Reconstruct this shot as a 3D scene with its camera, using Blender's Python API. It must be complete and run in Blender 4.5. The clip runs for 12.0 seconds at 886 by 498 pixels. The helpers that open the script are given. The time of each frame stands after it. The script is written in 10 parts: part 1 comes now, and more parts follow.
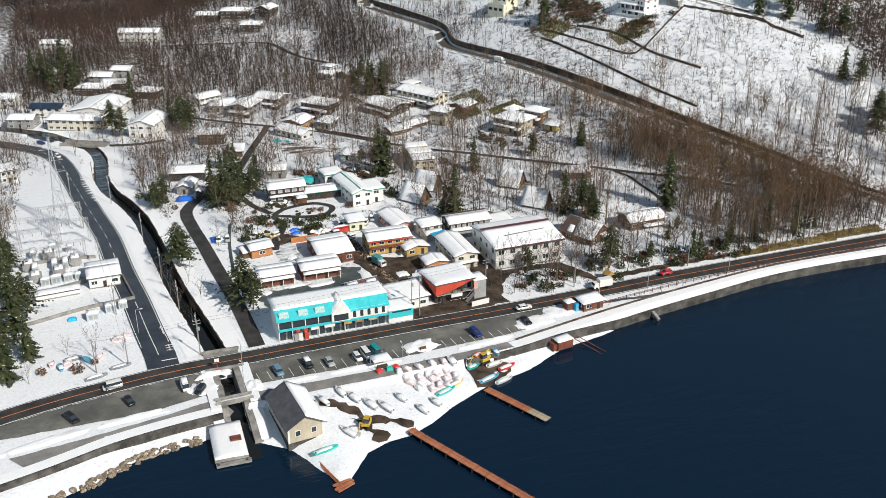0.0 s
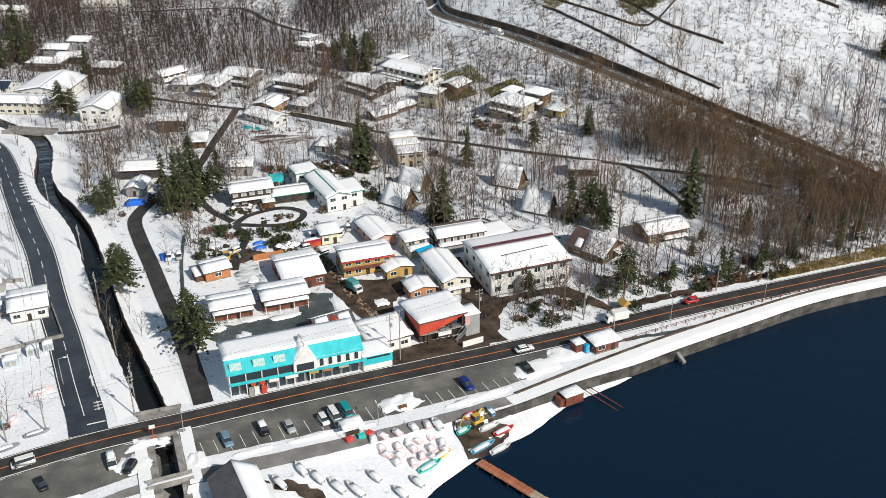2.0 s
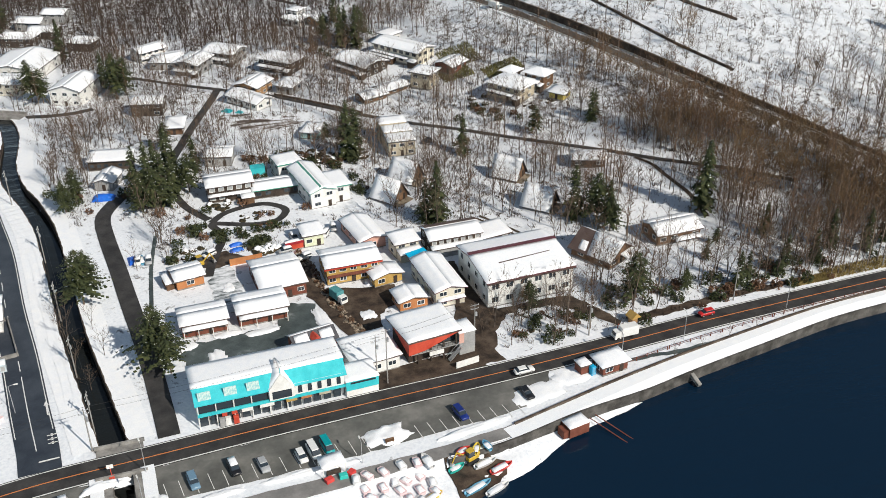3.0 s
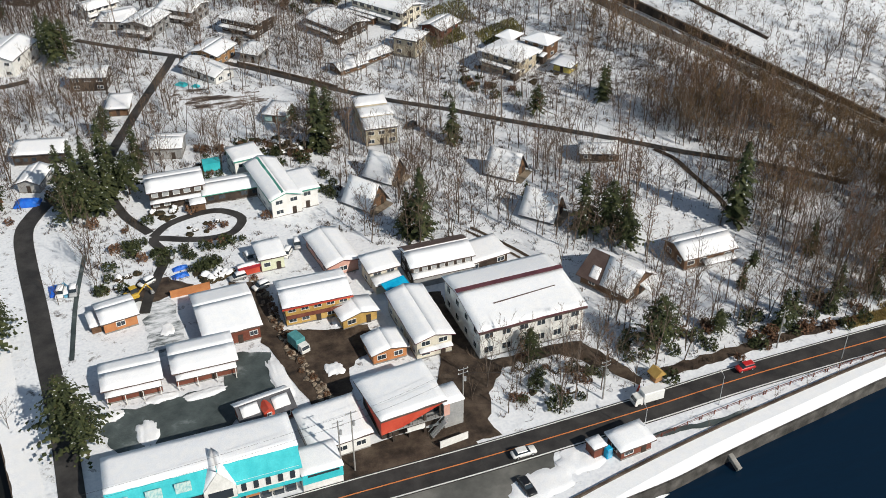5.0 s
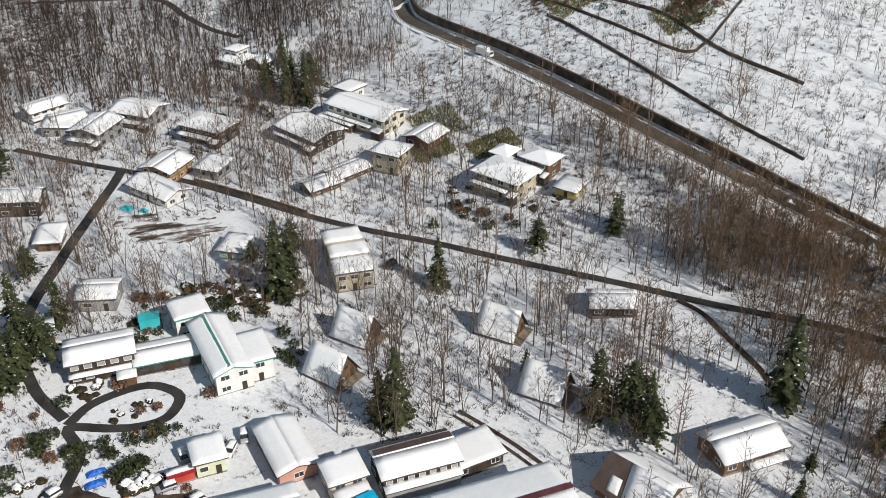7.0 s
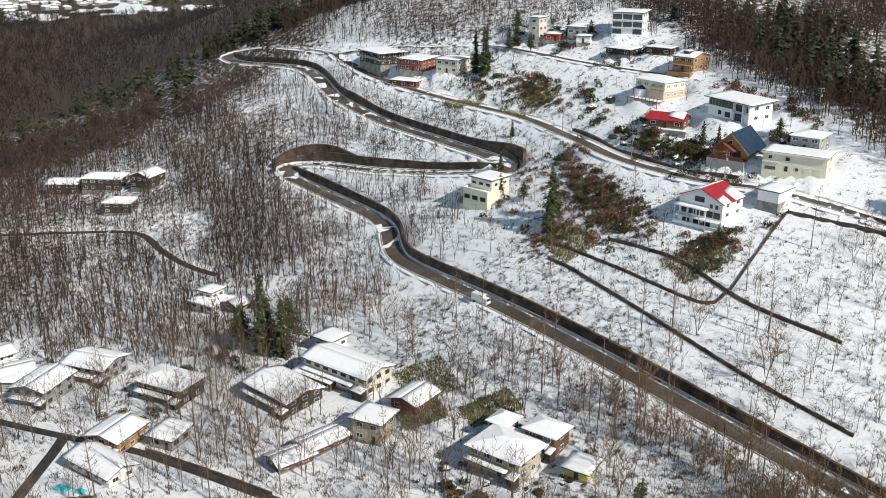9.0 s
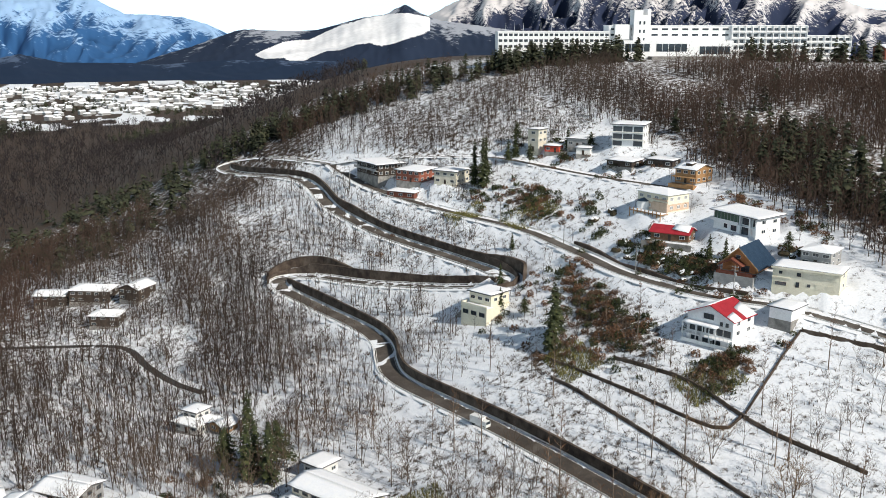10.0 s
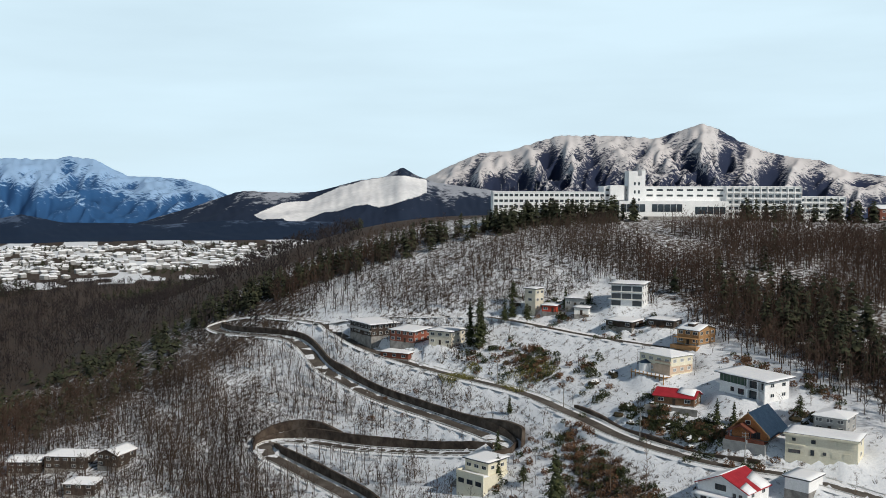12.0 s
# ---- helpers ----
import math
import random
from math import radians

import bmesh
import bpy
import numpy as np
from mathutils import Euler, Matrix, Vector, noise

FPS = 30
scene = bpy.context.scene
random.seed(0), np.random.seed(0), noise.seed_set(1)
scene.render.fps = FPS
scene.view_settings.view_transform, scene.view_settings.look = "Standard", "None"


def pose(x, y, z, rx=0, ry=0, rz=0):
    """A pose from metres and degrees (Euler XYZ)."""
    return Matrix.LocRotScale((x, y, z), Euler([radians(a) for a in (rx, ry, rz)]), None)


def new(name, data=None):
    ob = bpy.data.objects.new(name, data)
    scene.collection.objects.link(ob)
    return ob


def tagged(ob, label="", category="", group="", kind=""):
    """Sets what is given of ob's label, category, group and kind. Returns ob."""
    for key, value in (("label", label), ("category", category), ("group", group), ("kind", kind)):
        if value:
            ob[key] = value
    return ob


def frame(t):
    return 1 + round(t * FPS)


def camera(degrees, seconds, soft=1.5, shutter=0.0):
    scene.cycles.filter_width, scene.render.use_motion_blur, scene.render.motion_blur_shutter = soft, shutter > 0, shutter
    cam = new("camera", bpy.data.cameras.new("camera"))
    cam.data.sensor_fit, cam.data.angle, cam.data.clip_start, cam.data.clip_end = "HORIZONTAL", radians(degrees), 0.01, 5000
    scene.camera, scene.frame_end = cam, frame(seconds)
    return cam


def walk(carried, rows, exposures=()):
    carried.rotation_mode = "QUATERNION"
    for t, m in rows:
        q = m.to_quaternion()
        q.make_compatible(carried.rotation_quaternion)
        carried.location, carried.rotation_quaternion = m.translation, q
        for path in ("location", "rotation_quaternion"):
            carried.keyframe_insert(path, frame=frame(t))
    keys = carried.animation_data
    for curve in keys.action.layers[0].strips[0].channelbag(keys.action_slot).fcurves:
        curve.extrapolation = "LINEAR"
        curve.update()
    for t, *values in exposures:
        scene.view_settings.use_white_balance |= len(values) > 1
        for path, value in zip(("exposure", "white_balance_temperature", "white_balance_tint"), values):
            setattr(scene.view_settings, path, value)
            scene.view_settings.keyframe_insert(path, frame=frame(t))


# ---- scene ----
cam = camera(48.5, 12.0, soft=0.5)
METRES, EYE, TILT, LEAN, TURN = 236.0, 135.0, 0.0, -2.9, -17.3
ROWS = [
    (0.0, 0.0, 0.0, 0.0, -1.44, -24.59, 3.15),
    (0.5, 0.0044, 0.0504, -0.002, -1.48, -25.55, 3.18),
    (1.0, 0.0091, 0.105, -0.0036, -1.51, -26.51, 3.19),
    (1.5, 0.0137, 0.1554, -0.0059, -1.55, -26.84, 3.21),
    (2.0, 0.0185, 0.2098, -0.0082, -1.58, -27.47, 3.23),
    (2.5, 0.023, 0.2601, -0.0099, -1.62, -28.54, 3.23),
    (3.0, 0.0277, 0.3148, -0.0118, -1.68, -29.69, 3.24),
    (5.0, 0.0459, 0.5247, -0.0192, -1.85, -34.3, 3.19),
    (5.5, 0.0503, 0.5753, -0.0206, -1.91, -34.47, 3.18),
    (6.0, 0.0554, 0.6299, -0.0228, -1.97, -34.45, 3.17),
    (6.5, 0.0608, 0.6809, -0.0237, -1.97, -33.93, 3.18),
    (7.0, 0.0648, 0.7349, -0.0254, -2.03, -31.38, 3.12),
    (7.5, 0.0693, 0.7809, -0.0255, -2.04, -28.56, 3.11),
    (9.5, 0.0813, 0.9236, -0.0342, -2.03, -16.3, 2.87),
    (10.0, 0.0829, 0.9481, -0.0362, -2.04, -13.21, 2.8),
    (10.5, 0.0846, 0.9663, -0.0378, -2.04, -10.34, 2.75),
    (11.0, 0.0856, 0.9807, -0.0399, -2.11, -7.8, 2.69),
    (11.5, 0.0866, 0.9901, -0.0408, -2.17, -5.93, 2.68),
    (12.0, 0.0871, 0.9949, -0.0419, -2.23, -3.96, 2.68),
]
walk(cam, [(t, pose(0, 0, EYE, TILT, LEAN, TURN) @ pose(METRES * x, METRES * y, METRES * z, 90 + pitch, roll, yaw)) for t, x, y, z, yaw, pitch, roll in ROWS],
     [(0.0, -0.05), (3.0, -0.06), (5.0, -0.18), (7.5, -0.16), (9.6, 0.04), (11.0, -0.38), (12.0, -0.60)])

# ---- world and sun ----
TO_SUN = Vector((0.36, -0.72, 0.60)).normalized()
world = bpy.data.worlds.new("winter_sky")
scene.world = world
world.use_nodes = True
wn, wl = world.node_tree.nodes, world.node_tree.links
wn.clear()
w_out = wn.new("ShaderNodeOutputWorld")
w_bg = wn.new("ShaderNodeBackground")
w_sky = wn.new("ShaderNodeTexSky")
w_sky.sky_type = "NISHITA"
w_sky.sun_disc = False
w_sky.sun_elevation = math.asin(TO_SUN.z)
w_sky.sun_rotation = math.atan2(TO_SUN.x, TO_SUN.y)
w_sky.altitude = 1000
w_co = wn.new("ShaderNodeTexCoord")
w_map = wn.new("ShaderNodeMapping")
w_map.inputs["Scale"].default_value = (1.6, 1.6, 11.0)
w_noise = wn.new("ShaderNodeTexNoise")
w_noise.inputs["Scale"].default_value = 1.7
w_noise.inputs["Detail"].default_value = 6.0
w_noise.inputs["Roughness"].default_value = 0.52
w_ramp = wn.new("ShaderNodeValToRGB")
w_ramp.color_ramp.elements[0].position, w_ramp.color_ramp.elements[0].color = 0.30, (0.86, 0.86, 0.86, 1)
w_ramp.color_ramp.elements[1].position, w_ramp.color_ramp.elements[1].color = 0.62, (0.98, 0.98, 0.98, 1)
w_mix = wn.new("ShaderNodeMixRGB")
w_mix.inputs["Color2"].default_value = (19.6, 24.9, 28.0, 1)
w_bg.inputs["Strength"].default_value = 0.055
wl.new(w_co.outputs["Generated"], w_map.inputs["Vector"])
wl.new(w_map.outputs["Vector"], w_noise.inputs["Vector"])
wl.new(w_noise.outputs["Fac"], w_ramp.inputs["Fac"])
w_sep = wn.new("ShaderNodeSeparateXYZ")
w_fade = wn.new("ShaderNodeMapRange")
w_fade.interpolation_type = "SMOOTHSTEP"
w_fade.inputs["From Min"].default_value, w_fade.inputs["From Max"].default_value = 0.20, 0.34
w_fade.inputs["To Min"].default_value, w_fade.inputs["To Max"].default_value = 1.0, 0.06
w_mul = wn.new("ShaderNodeMath")
w_mul.operation = "MULTIPLY"
wl.new(w_co.outputs["Generated"], w_sep.inputs["Vector"])
wl.new(w_sep.outputs["Z"], w_fade.inputs["Value"])
wl.new(w_ramp.outputs["Color"], w_mul.inputs[0])
wl.new(w_fade.outputs["Result"], w_mul.inputs[1])
wl.new(w_mul.outputs["Value"], w_mix.inputs["Fac"])
wl.new(w_sky.outputs["Color"], w_mix.inputs["Color1"])
wl.new(w_mix.outputs["Color"], w_bg.inputs["Color"])
wl.new(w_bg.outputs["Background"], w_out.inputs["Surface"])

sun_data = bpy.data.lights.new("sun", "SUN")
sun_data.energy = 5.0
sun_data.angle = radians(0.6)
sun_data.color = (1.0, 0.935, 0.84)
sun = new("sun", sun_data)
sun.matrix_world = Matrix.Translation((0, 0, 300)) @ TO_SUN.to_track_quat("Z", "Y").to_matrix().to_4x4()

# ---- materials ----
def material(name, colors, scale=1.0, rough=0.8, bump=0.0, bump_scale=8.0, metal=0.0, stretch=(1, 1, 1), stripes=None,
             spec=0.3, per_piece=0.0, ramp=(0.35, 0.65), detail=5.0):
    """Two or three colours mixed by noise at two scales, with fine relief. stripes: (axis, period, depth) for boards or seams."""
    m = bpy.data.materials.new(name)
    m.use_nodes = True
    n, l = m.node_tree.nodes, m.node_tree.links
    b = n["Principled BSDF"]
    b.inputs["Roughness"].default_value = rough
    b.inputs["Metallic"].default_value = metal
    b.inputs["Specular IOR Level"].default_value = spec
    co = n.new("ShaderNodeTexCoord")
    mp = n.new("ShaderNodeMapping")
    mp.inputs["Scale"].default_value = stretch
    l.new(co.outputs["Object"], mp.inputs["Vector"])
    big = n.new("ShaderNodeTexNoise")
    big.inputs["Scale"].default_value = scale
    big.inputs["Detail"].default_value = detail
    big.inputs["Roughness"].default_value = 0.6
    l.new(mp.outputs["Vector"], big.inputs["Vector"])
    rp = n.new("ShaderNodeValToRGB")
    els = rp.color_ramp.elements
    els[0].position, els[1].position = ramp
    els[0].color, els[1].color = (*colors[0], 1), (*colors[-1], 1)
    if len(colors) == 3:
        e = els.new(sum(ramp) / 2)
        e.color = (*colors[1], 1)
    l.new(big.outputs["Fac"], rp.inputs["Fac"])
    last = rp.outputs["Color"]
    fine = n.new("ShaderNodeTexNoise")
    fine.inputs["Scale"].default_value = scale * 9.0
    fine.inputs["Detail"].default_value = 3.0
    l.new(mp.outputs["Vector"], fine.inputs["Vector"])
    hs = n.new("ShaderNodeHueSaturation")
    mr = n.new("ShaderNodeMapRange")
    mr.inputs["To Min"].default_value, mr.inputs["To Max"].default_value = 0.82, 1.18
    l.new(fine.outputs["Fac"], mr.inputs["Value"])
    l.new(mr.outputs["Result"], hs.inputs["Value"])
    l.new(last, hs.inputs["Color"])
    last = hs.outputs["Color"]
    if per_piece:
        info = n.new("ShaderNodeObjectInfo")
        hp = n.new("ShaderNodeHueSaturation")
        mq = n.new("ShaderNodeMapRange")
        mq.inputs["To Min"].default_value, mq.inputs["To Max"].default_value = 1 - per_piece, 1 + per_piece
        l.new(info.outputs["Random"], mq.inputs["Value"])
        l.new(mq.outputs["Result"], hp.inputs["Value"])
        l.new(last, hp.inputs["Color"])
        last = hp.outputs["Color"]
    l.new(last, b.inputs["Base Color"])
    height = None
    if bump:
        bn = n.new("ShaderNodeTexNoise")
        bn.inputs["Scale"].default_value = bump_scale
        bn.inputs["Detail"].default_value = 4.0
        l.new(co.outputs["Object"], bn.inputs["Vector"])
        bp = n.new("ShaderNodeBump")
        bp.inputs["Strength"].default_value = bump
        bp.inputs["Distance"].default_value = 0.3
        l.new(bn.outputs["Fac"], bp.inputs["Height"])
        l.new(bp.outputs["Normal"], b.inputs["Normal"])
        height = bp
    if stripes:
        axis, period, depth = stripes
        wv = n.new("ShaderNodeTexWave")
        wv.bands_direction = axis
        wv.wave_profile = "SAW"
        wv.inputs["Scale"].default_value = 0.314 / period
        l.new(co.outputs["Object"], wv.inputs["Vector"])
        b2 = n.new("ShaderNodeBump")
        b2.inputs["Strength"].default_value = depth
        b2.inputs["Distance"].default_value = 0.05
        l.new(wv.outputs["Fac"], b2.inputs["Height"])
        if height:
            l.new(height.outputs["Normal"], b2.inputs["Normal"])
        l.new(b2.outputs["Normal"], b.inputs["Normal"])
    return m


def snow_ground_material():
    """Snow lying on ground, broken by leaf litter, dead grass and bare twigs."""
    m = bpy.data.materials.new("snowy_ground")
    m.use_nodes = True
    n, l = m.node_tree.nodes, m.node_tree.links
    b = n["Principled BSDF"]
    b.inputs["Roughness"].default_value = 0.75
    b.inputs["Specular IOR Level"].default_value = 0.2
    co = n.new("ShaderNodeTexCoord")
    attr = n.new("ShaderNodeAttribute")
    attr.attribute_name = "litter"
    patch = n.new("ShaderNodeTexNoise")
    patch.inputs["Scale"].default_value = 0.42
    patch.inputs["Detail"].default_value = 9.0
    patch.inputs["Roughness"].default_value = 0.74
    l.new(co.outputs["Object"], patch.inputs["Vector"])
    add = n.new("ShaderNodeMath")
    add.operation = "ADD"
    l.new(patch.outputs["Fac"], add.inputs[0])
    l.new(attr.outputs["Fac"], add.inputs[1])
    rp = n.new("ShaderNodeValToRGB")
    rp.color_ramp.elements[0].position, rp.color_ramp.elements[0].color = 0.645, (0, 0, 0, 1)
    rp.color_ramp.elements[1].position, rp.color_ramp.elements[1].color = 0.77, (1, 1, 1, 1)
    l.new(add.outputs["Value"], rp.inputs["Fac"])
    tone = n.new("ShaderNodeTexNoise")
    tone.inputs["Scale"].default_value = 1.6
    tone.inputs["Detail"].default_value = 6.0
    l.new(co.outputs["Object"], tone.inputs["Vector"])
    earth = n.new("ShaderNodeValToRGB")
    earth.color_ramp.elements[0].position, earth.color_ramp.elements[0].color = 0.35, (0.020, 0.015, 0.012, 1)
    earth.color_ramp.elements[1].position, earth.color_ramp.elements[1].color = 0.7, (0.10, 0.066, 0.042, 1)
    l.new(tone.outputs["Fac"], earth.inputs["Fac"])
    white = n.new("ShaderNodeValToRGB")
    white.color_ramp.elements[0].position, white.color_ramp.elements[0].color = 0.3, (0.67, 0.70, 0.745, 1)
    white.color_ramp.elements[1].position, white.color_ramp.elements[1].color = 0.6, (0.79, 0.81, 0.835, 1)
    l.new(tone.outputs["Fac"], white.inputs["Fac"])
    mix = n.new("ShaderNodeMixRGB")
    l.new(rp.outputs["Color"], mix.inputs["Fac"])
    l.new(white.outputs["Color"], mix.inputs["Color1"])
    l.new(earth.outputs["Color"], mix.inputs["Color2"])
    l.new(mix.outputs["Color"], b.inputs["Base Color"])
    bn = n.new("ShaderNodeTexNoise")
    bn.inputs["Scale"].default_value = 0.5
    bn.inputs["Detail"].default_value = 7.0
    l.new(co.outputs["Object"], bn.inputs["Vector"])
    bp = n.new("ShaderNodeBump")
    bp.inputs["Strength"].default_value = 0.45
    bp.inputs["Distance"].default_value = 0.5
    l.new(bn.outputs["Fac"], bp.inputs["Height"])
    l.new(bp.outputs["Normal"], b.inputs["Normal"])
    return m


def water_material(name, deep):
    m = bpy.data.materials.new(name)
    m.use_nodes = True
    n, l = m.node_tree.nodes, m.node_tree.links
    b = n["Principled BSDF"]
    b.inputs["Base Color"].default_value = (*deep, 1)
    b.inputs["Roughness"].default_value = 0.08
    b.inputs["IOR"].default_value = 1.33
    co = n.new("ShaderNodeTexCoord")
    mp = n.new("ShaderNodeMapping")
    mp.inputs["Scale"].default_value = (0.25, 0.8, 1)
    mp.inputs["Rotation"].default_value = (0, 0, radians(-12))
    l.new(co.outputs["Object"], mp.inputs["Vector"])
    w1 = n.new("ShaderNodeTexNoise")
    w1.inputs["Scale"].default_value = 0.35
    w1.inputs["Detail"].default_value = 6.0
    l.new(mp.outputs["Vector"], w1.inputs["Vector"])
    bp = n.new("ShaderNodeBump")
    bp.inputs["Distance"].default_value = 0.45
    l.new(w1.outputs["Fac"], bp.inputs["Height"])
    streak = n.new("ShaderNodeTexNoise")
    streak.inputs["Scale"].default_value = 0.06
    streak.inputs["Detail"].default_value = 4.0
    l.new(mp.outputs["Vector"], streak.inputs["Vector"])
    gust = n.new("ShaderNodeMapRange")
    gust.inputs["From Min"].default_value, gust.inputs["From Max"].default_value = 0.35, 0.65
    gust.inputs["To Min"].default_value, gust.inputs["To Max"].default_value = 0.2, 0.75
    l.new(streak.outputs["Fac"], gust.inputs["Value"])
    l.new(gust.outputs["Result"], bp.inputs["Strength"])
    l.new(bp.outputs["Normal"], b.inputs["Normal"])
    return m


def glass_material(name, tint, rough=0.08):
    m = bpy.data.materials.new(name)
    m.use_nodes = True
    b = m.node_tree.nodes["Principled BSDF"]
    b.inputs["Base Color"].default_value = (*tint, 1)
    b.inputs["Roughness"].default_value = rough
    b.inputs["Specular IOR Level"].default_value = 0.7
    return m


def mountain_material(name, forest, snow, scale, amount):
    """Wooded slopes with snow lying on the ridges and open ground."""
    m = bpy.data.materials.new(name)
    m.use_nodes = True
    n, l = m.node_tree.nodes, m.node_tree.links
    b = n["Principled BSDF"]
    b.inputs["Roughness"].default_value = 0.9
    b.inputs["Specular IOR Level"].default_value = 0.1
    co = n.new("ShaderNodeTexCoord")
    attr = n.new("ShaderNodeAttribute")
    attr.attribute_name = "snowy"
    nz = n.new("ShaderNodeTexNoise")
    nz.inputs["Scale"].default_value = scale
    nz.inputs["Detail"].default_value = 10.0
    nz.inputs["Roughness"].default_value = 0.82
    l.new(co.outputs["Object"], nz.inputs["Vector"])
    grain = n.new("ShaderNodeTexNoise")
    grain.inputs["Scale"].default_value = scale * 1.6
    grain.inputs["Detail"].default_value = 2.0
    l.new(co.outputs["Object"], grain.inputs["Vector"])
    both = n.new("ShaderNodeMath")
    both.operation = "MULTIPLY_ADD"
    both.inputs[1].default_value = 0.55
    l.new(grain.outputs["Fac"], both.inputs[0])
    l.new(nz.outputs["Fac"], both.inputs[2])
    add = n.new("ShaderNodeMath")
    add.operation = "ADD"
    l.new(both.outputs["Value"], add.inputs[0])
    l.new(attr.outputs["Fac"], add.inputs[1])
    rp = n.new("ShaderNodeValToRGB")
    half = n.new("ShaderNodeMath")
    half.operation = "SUBTRACT"
    half.inputs[1].default_value = 0.275
    l.new(add.outputs["Value"], half.inputs[0])
    add = half
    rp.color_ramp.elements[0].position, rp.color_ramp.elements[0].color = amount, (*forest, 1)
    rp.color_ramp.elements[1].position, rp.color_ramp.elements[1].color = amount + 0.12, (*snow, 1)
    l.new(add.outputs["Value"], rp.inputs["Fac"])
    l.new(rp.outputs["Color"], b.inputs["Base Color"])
    return m


M_GROUND = snow_ground_material()
M_SNOW = material("fresh_snow", [(0.79, 0.81, 0.84), (0.85, 0.855, 0.86)], 0.7, 0.7, 0.16, 1.5, spec=0.2)
M_LAKE = water_material("lake_water", (0.0028, 0.0135, 0.031))
M_RIVER = water_material("river_water", (0.012, 0.014, 0.014))
M_ASPHALT = material("wet_dark_asphalt", [(0.025, 0.024, 0.024), (0.055, 0.052, 0.05)], 0.25, 0.75, 0.2, 20)
M_ROAD_BLUE = material("smooth_new_asphalt", [(0.025, 0.032, 0.045), (0.05, 0.06, 0.075)], 0.15, 0.6, 0.15, 20)
M_ASPHALT_OLD = material("worn_grey_asphalt", [(0.085, 0.086, 0.08), (0.125, 0.125, 0.115), (0.19, 0.185, 0.17)], 0.12, 0.85, 0.2, 15)
M_HILL_ROAD = material("weathered_hill_asphalt", [(0.05, 0.042, 0.036), (0.075, 0.064, 0.054), (0.13, 0.115, 0.10)], 0.1, 0.8, 0.2, 15)
M_PAVING = material("pale_promenade_paving", [(0.17, 0.165, 0.16), (0.27, 0.26, 0.25)], 0.2, 0.85, 0.2, 12)
M_DIRT = material("wet_dark_earth", [(0.022, 0.016, 0.012), (0.06, 0.042, 0.03), (0.10, 0.075, 0.055)], 0.3, 0.85, 0.6, 4)
M_SLUSH = material("slushy_forecourt", [(0.035, 0.045, 0.045), (0.085, 0.105, 0.105), (0.42, 0.46, 0.47)], 0.16, 0.5, 0.3, 3, ramp=(0.3, 0.8))
M_TRACKED = material("tyre_marked_snow", [(0.10, 0.115, 0.12), (0.45, 0.48, 0.50), (0.74, 0.76, 0.79)], 0.45, 0.7, 0.3, 3, stretch=(0.5, 1.6, 1), ramp=(0.36, 0.56))
M_CHURNED = material("churned_earth_and_snow", [(0.045, 0.032, 0.026), (0.20, 0.17, 0.15), (0.74, 0.76, 0.79)], 0.30, 0.8, 0.4, 3, stretch=(0.45, 1.5, 1), ramp=(0.40, 0.56))
M_LINE_WHITE = material("white_road_paint", [(0.62, 0.62, 0.6), (0.75, 0.75, 0.73)], 1.5, 0.7)
M_LINE_ORANGE = material("orange_road_paint", [(0.55, 0.17, 0.05), (0.66, 0.24, 0.08)], 1.5, 0.7)
M_CONCRETE = material("grey_concrete", [(0.16, 0.155, 0.145), (0.24, 0.23, 0.215), (0.31, 0.30, 0.28)], 0.5, 0.9, 0.3, 6)
M_SEAWALL = material("weathered_sea_wall", [(0.035, 0.032, 0.029), (0.075, 0.07, 0.064), (0.13, 0.12, 0.11)], 0.35, 0.9, 0.5, 3)
M_RETAIN = material("dark_retaining_wall", [(0.035, 0.025, 0.02), (0.075, 0.055, 0.042), (0.12, 0.095, 0.075)], 0.25, 0.9, 0.5, 3)
M_METAL = material("galvanised_steel", [(0.45, 0.46, 0.47), (0.58, 0.59, 0.6)], 1.0, 0.45, metal=0.6)
M_POLE = material("concrete_pole", [(0.22, 0.21, 0.2), (0.3, 0.29, 0.27)], 1.0, 0.8)
M_DARK = material("black_rubber", [(0.015, 0.015, 0.016), (0.03, 0.03, 0.03)], 2.0, 0.8)
M_GLASS = glass_material("dark_window_glass", (0.03, 0.04, 0.05))
M_GLASS_GREEN = glass_material("green_tinted_glass", (0.10, 0.15, 0.11), 0.12)
M_GLASS_PALE = glass_material("curtained_glass", (0.32, 0.33, 0.33), 0.2)
M_FRAME = material("white_window_frame", [(0.68, 0.68, 0.66), (0.76, 0.76, 0.74)], 2.0, 0.5)
M_FRAME_DARK = material("dark_window_frame", [(0.05, 0.045, 0.04), (0.08, 0.07, 0.06)], 2.0, 0.5)
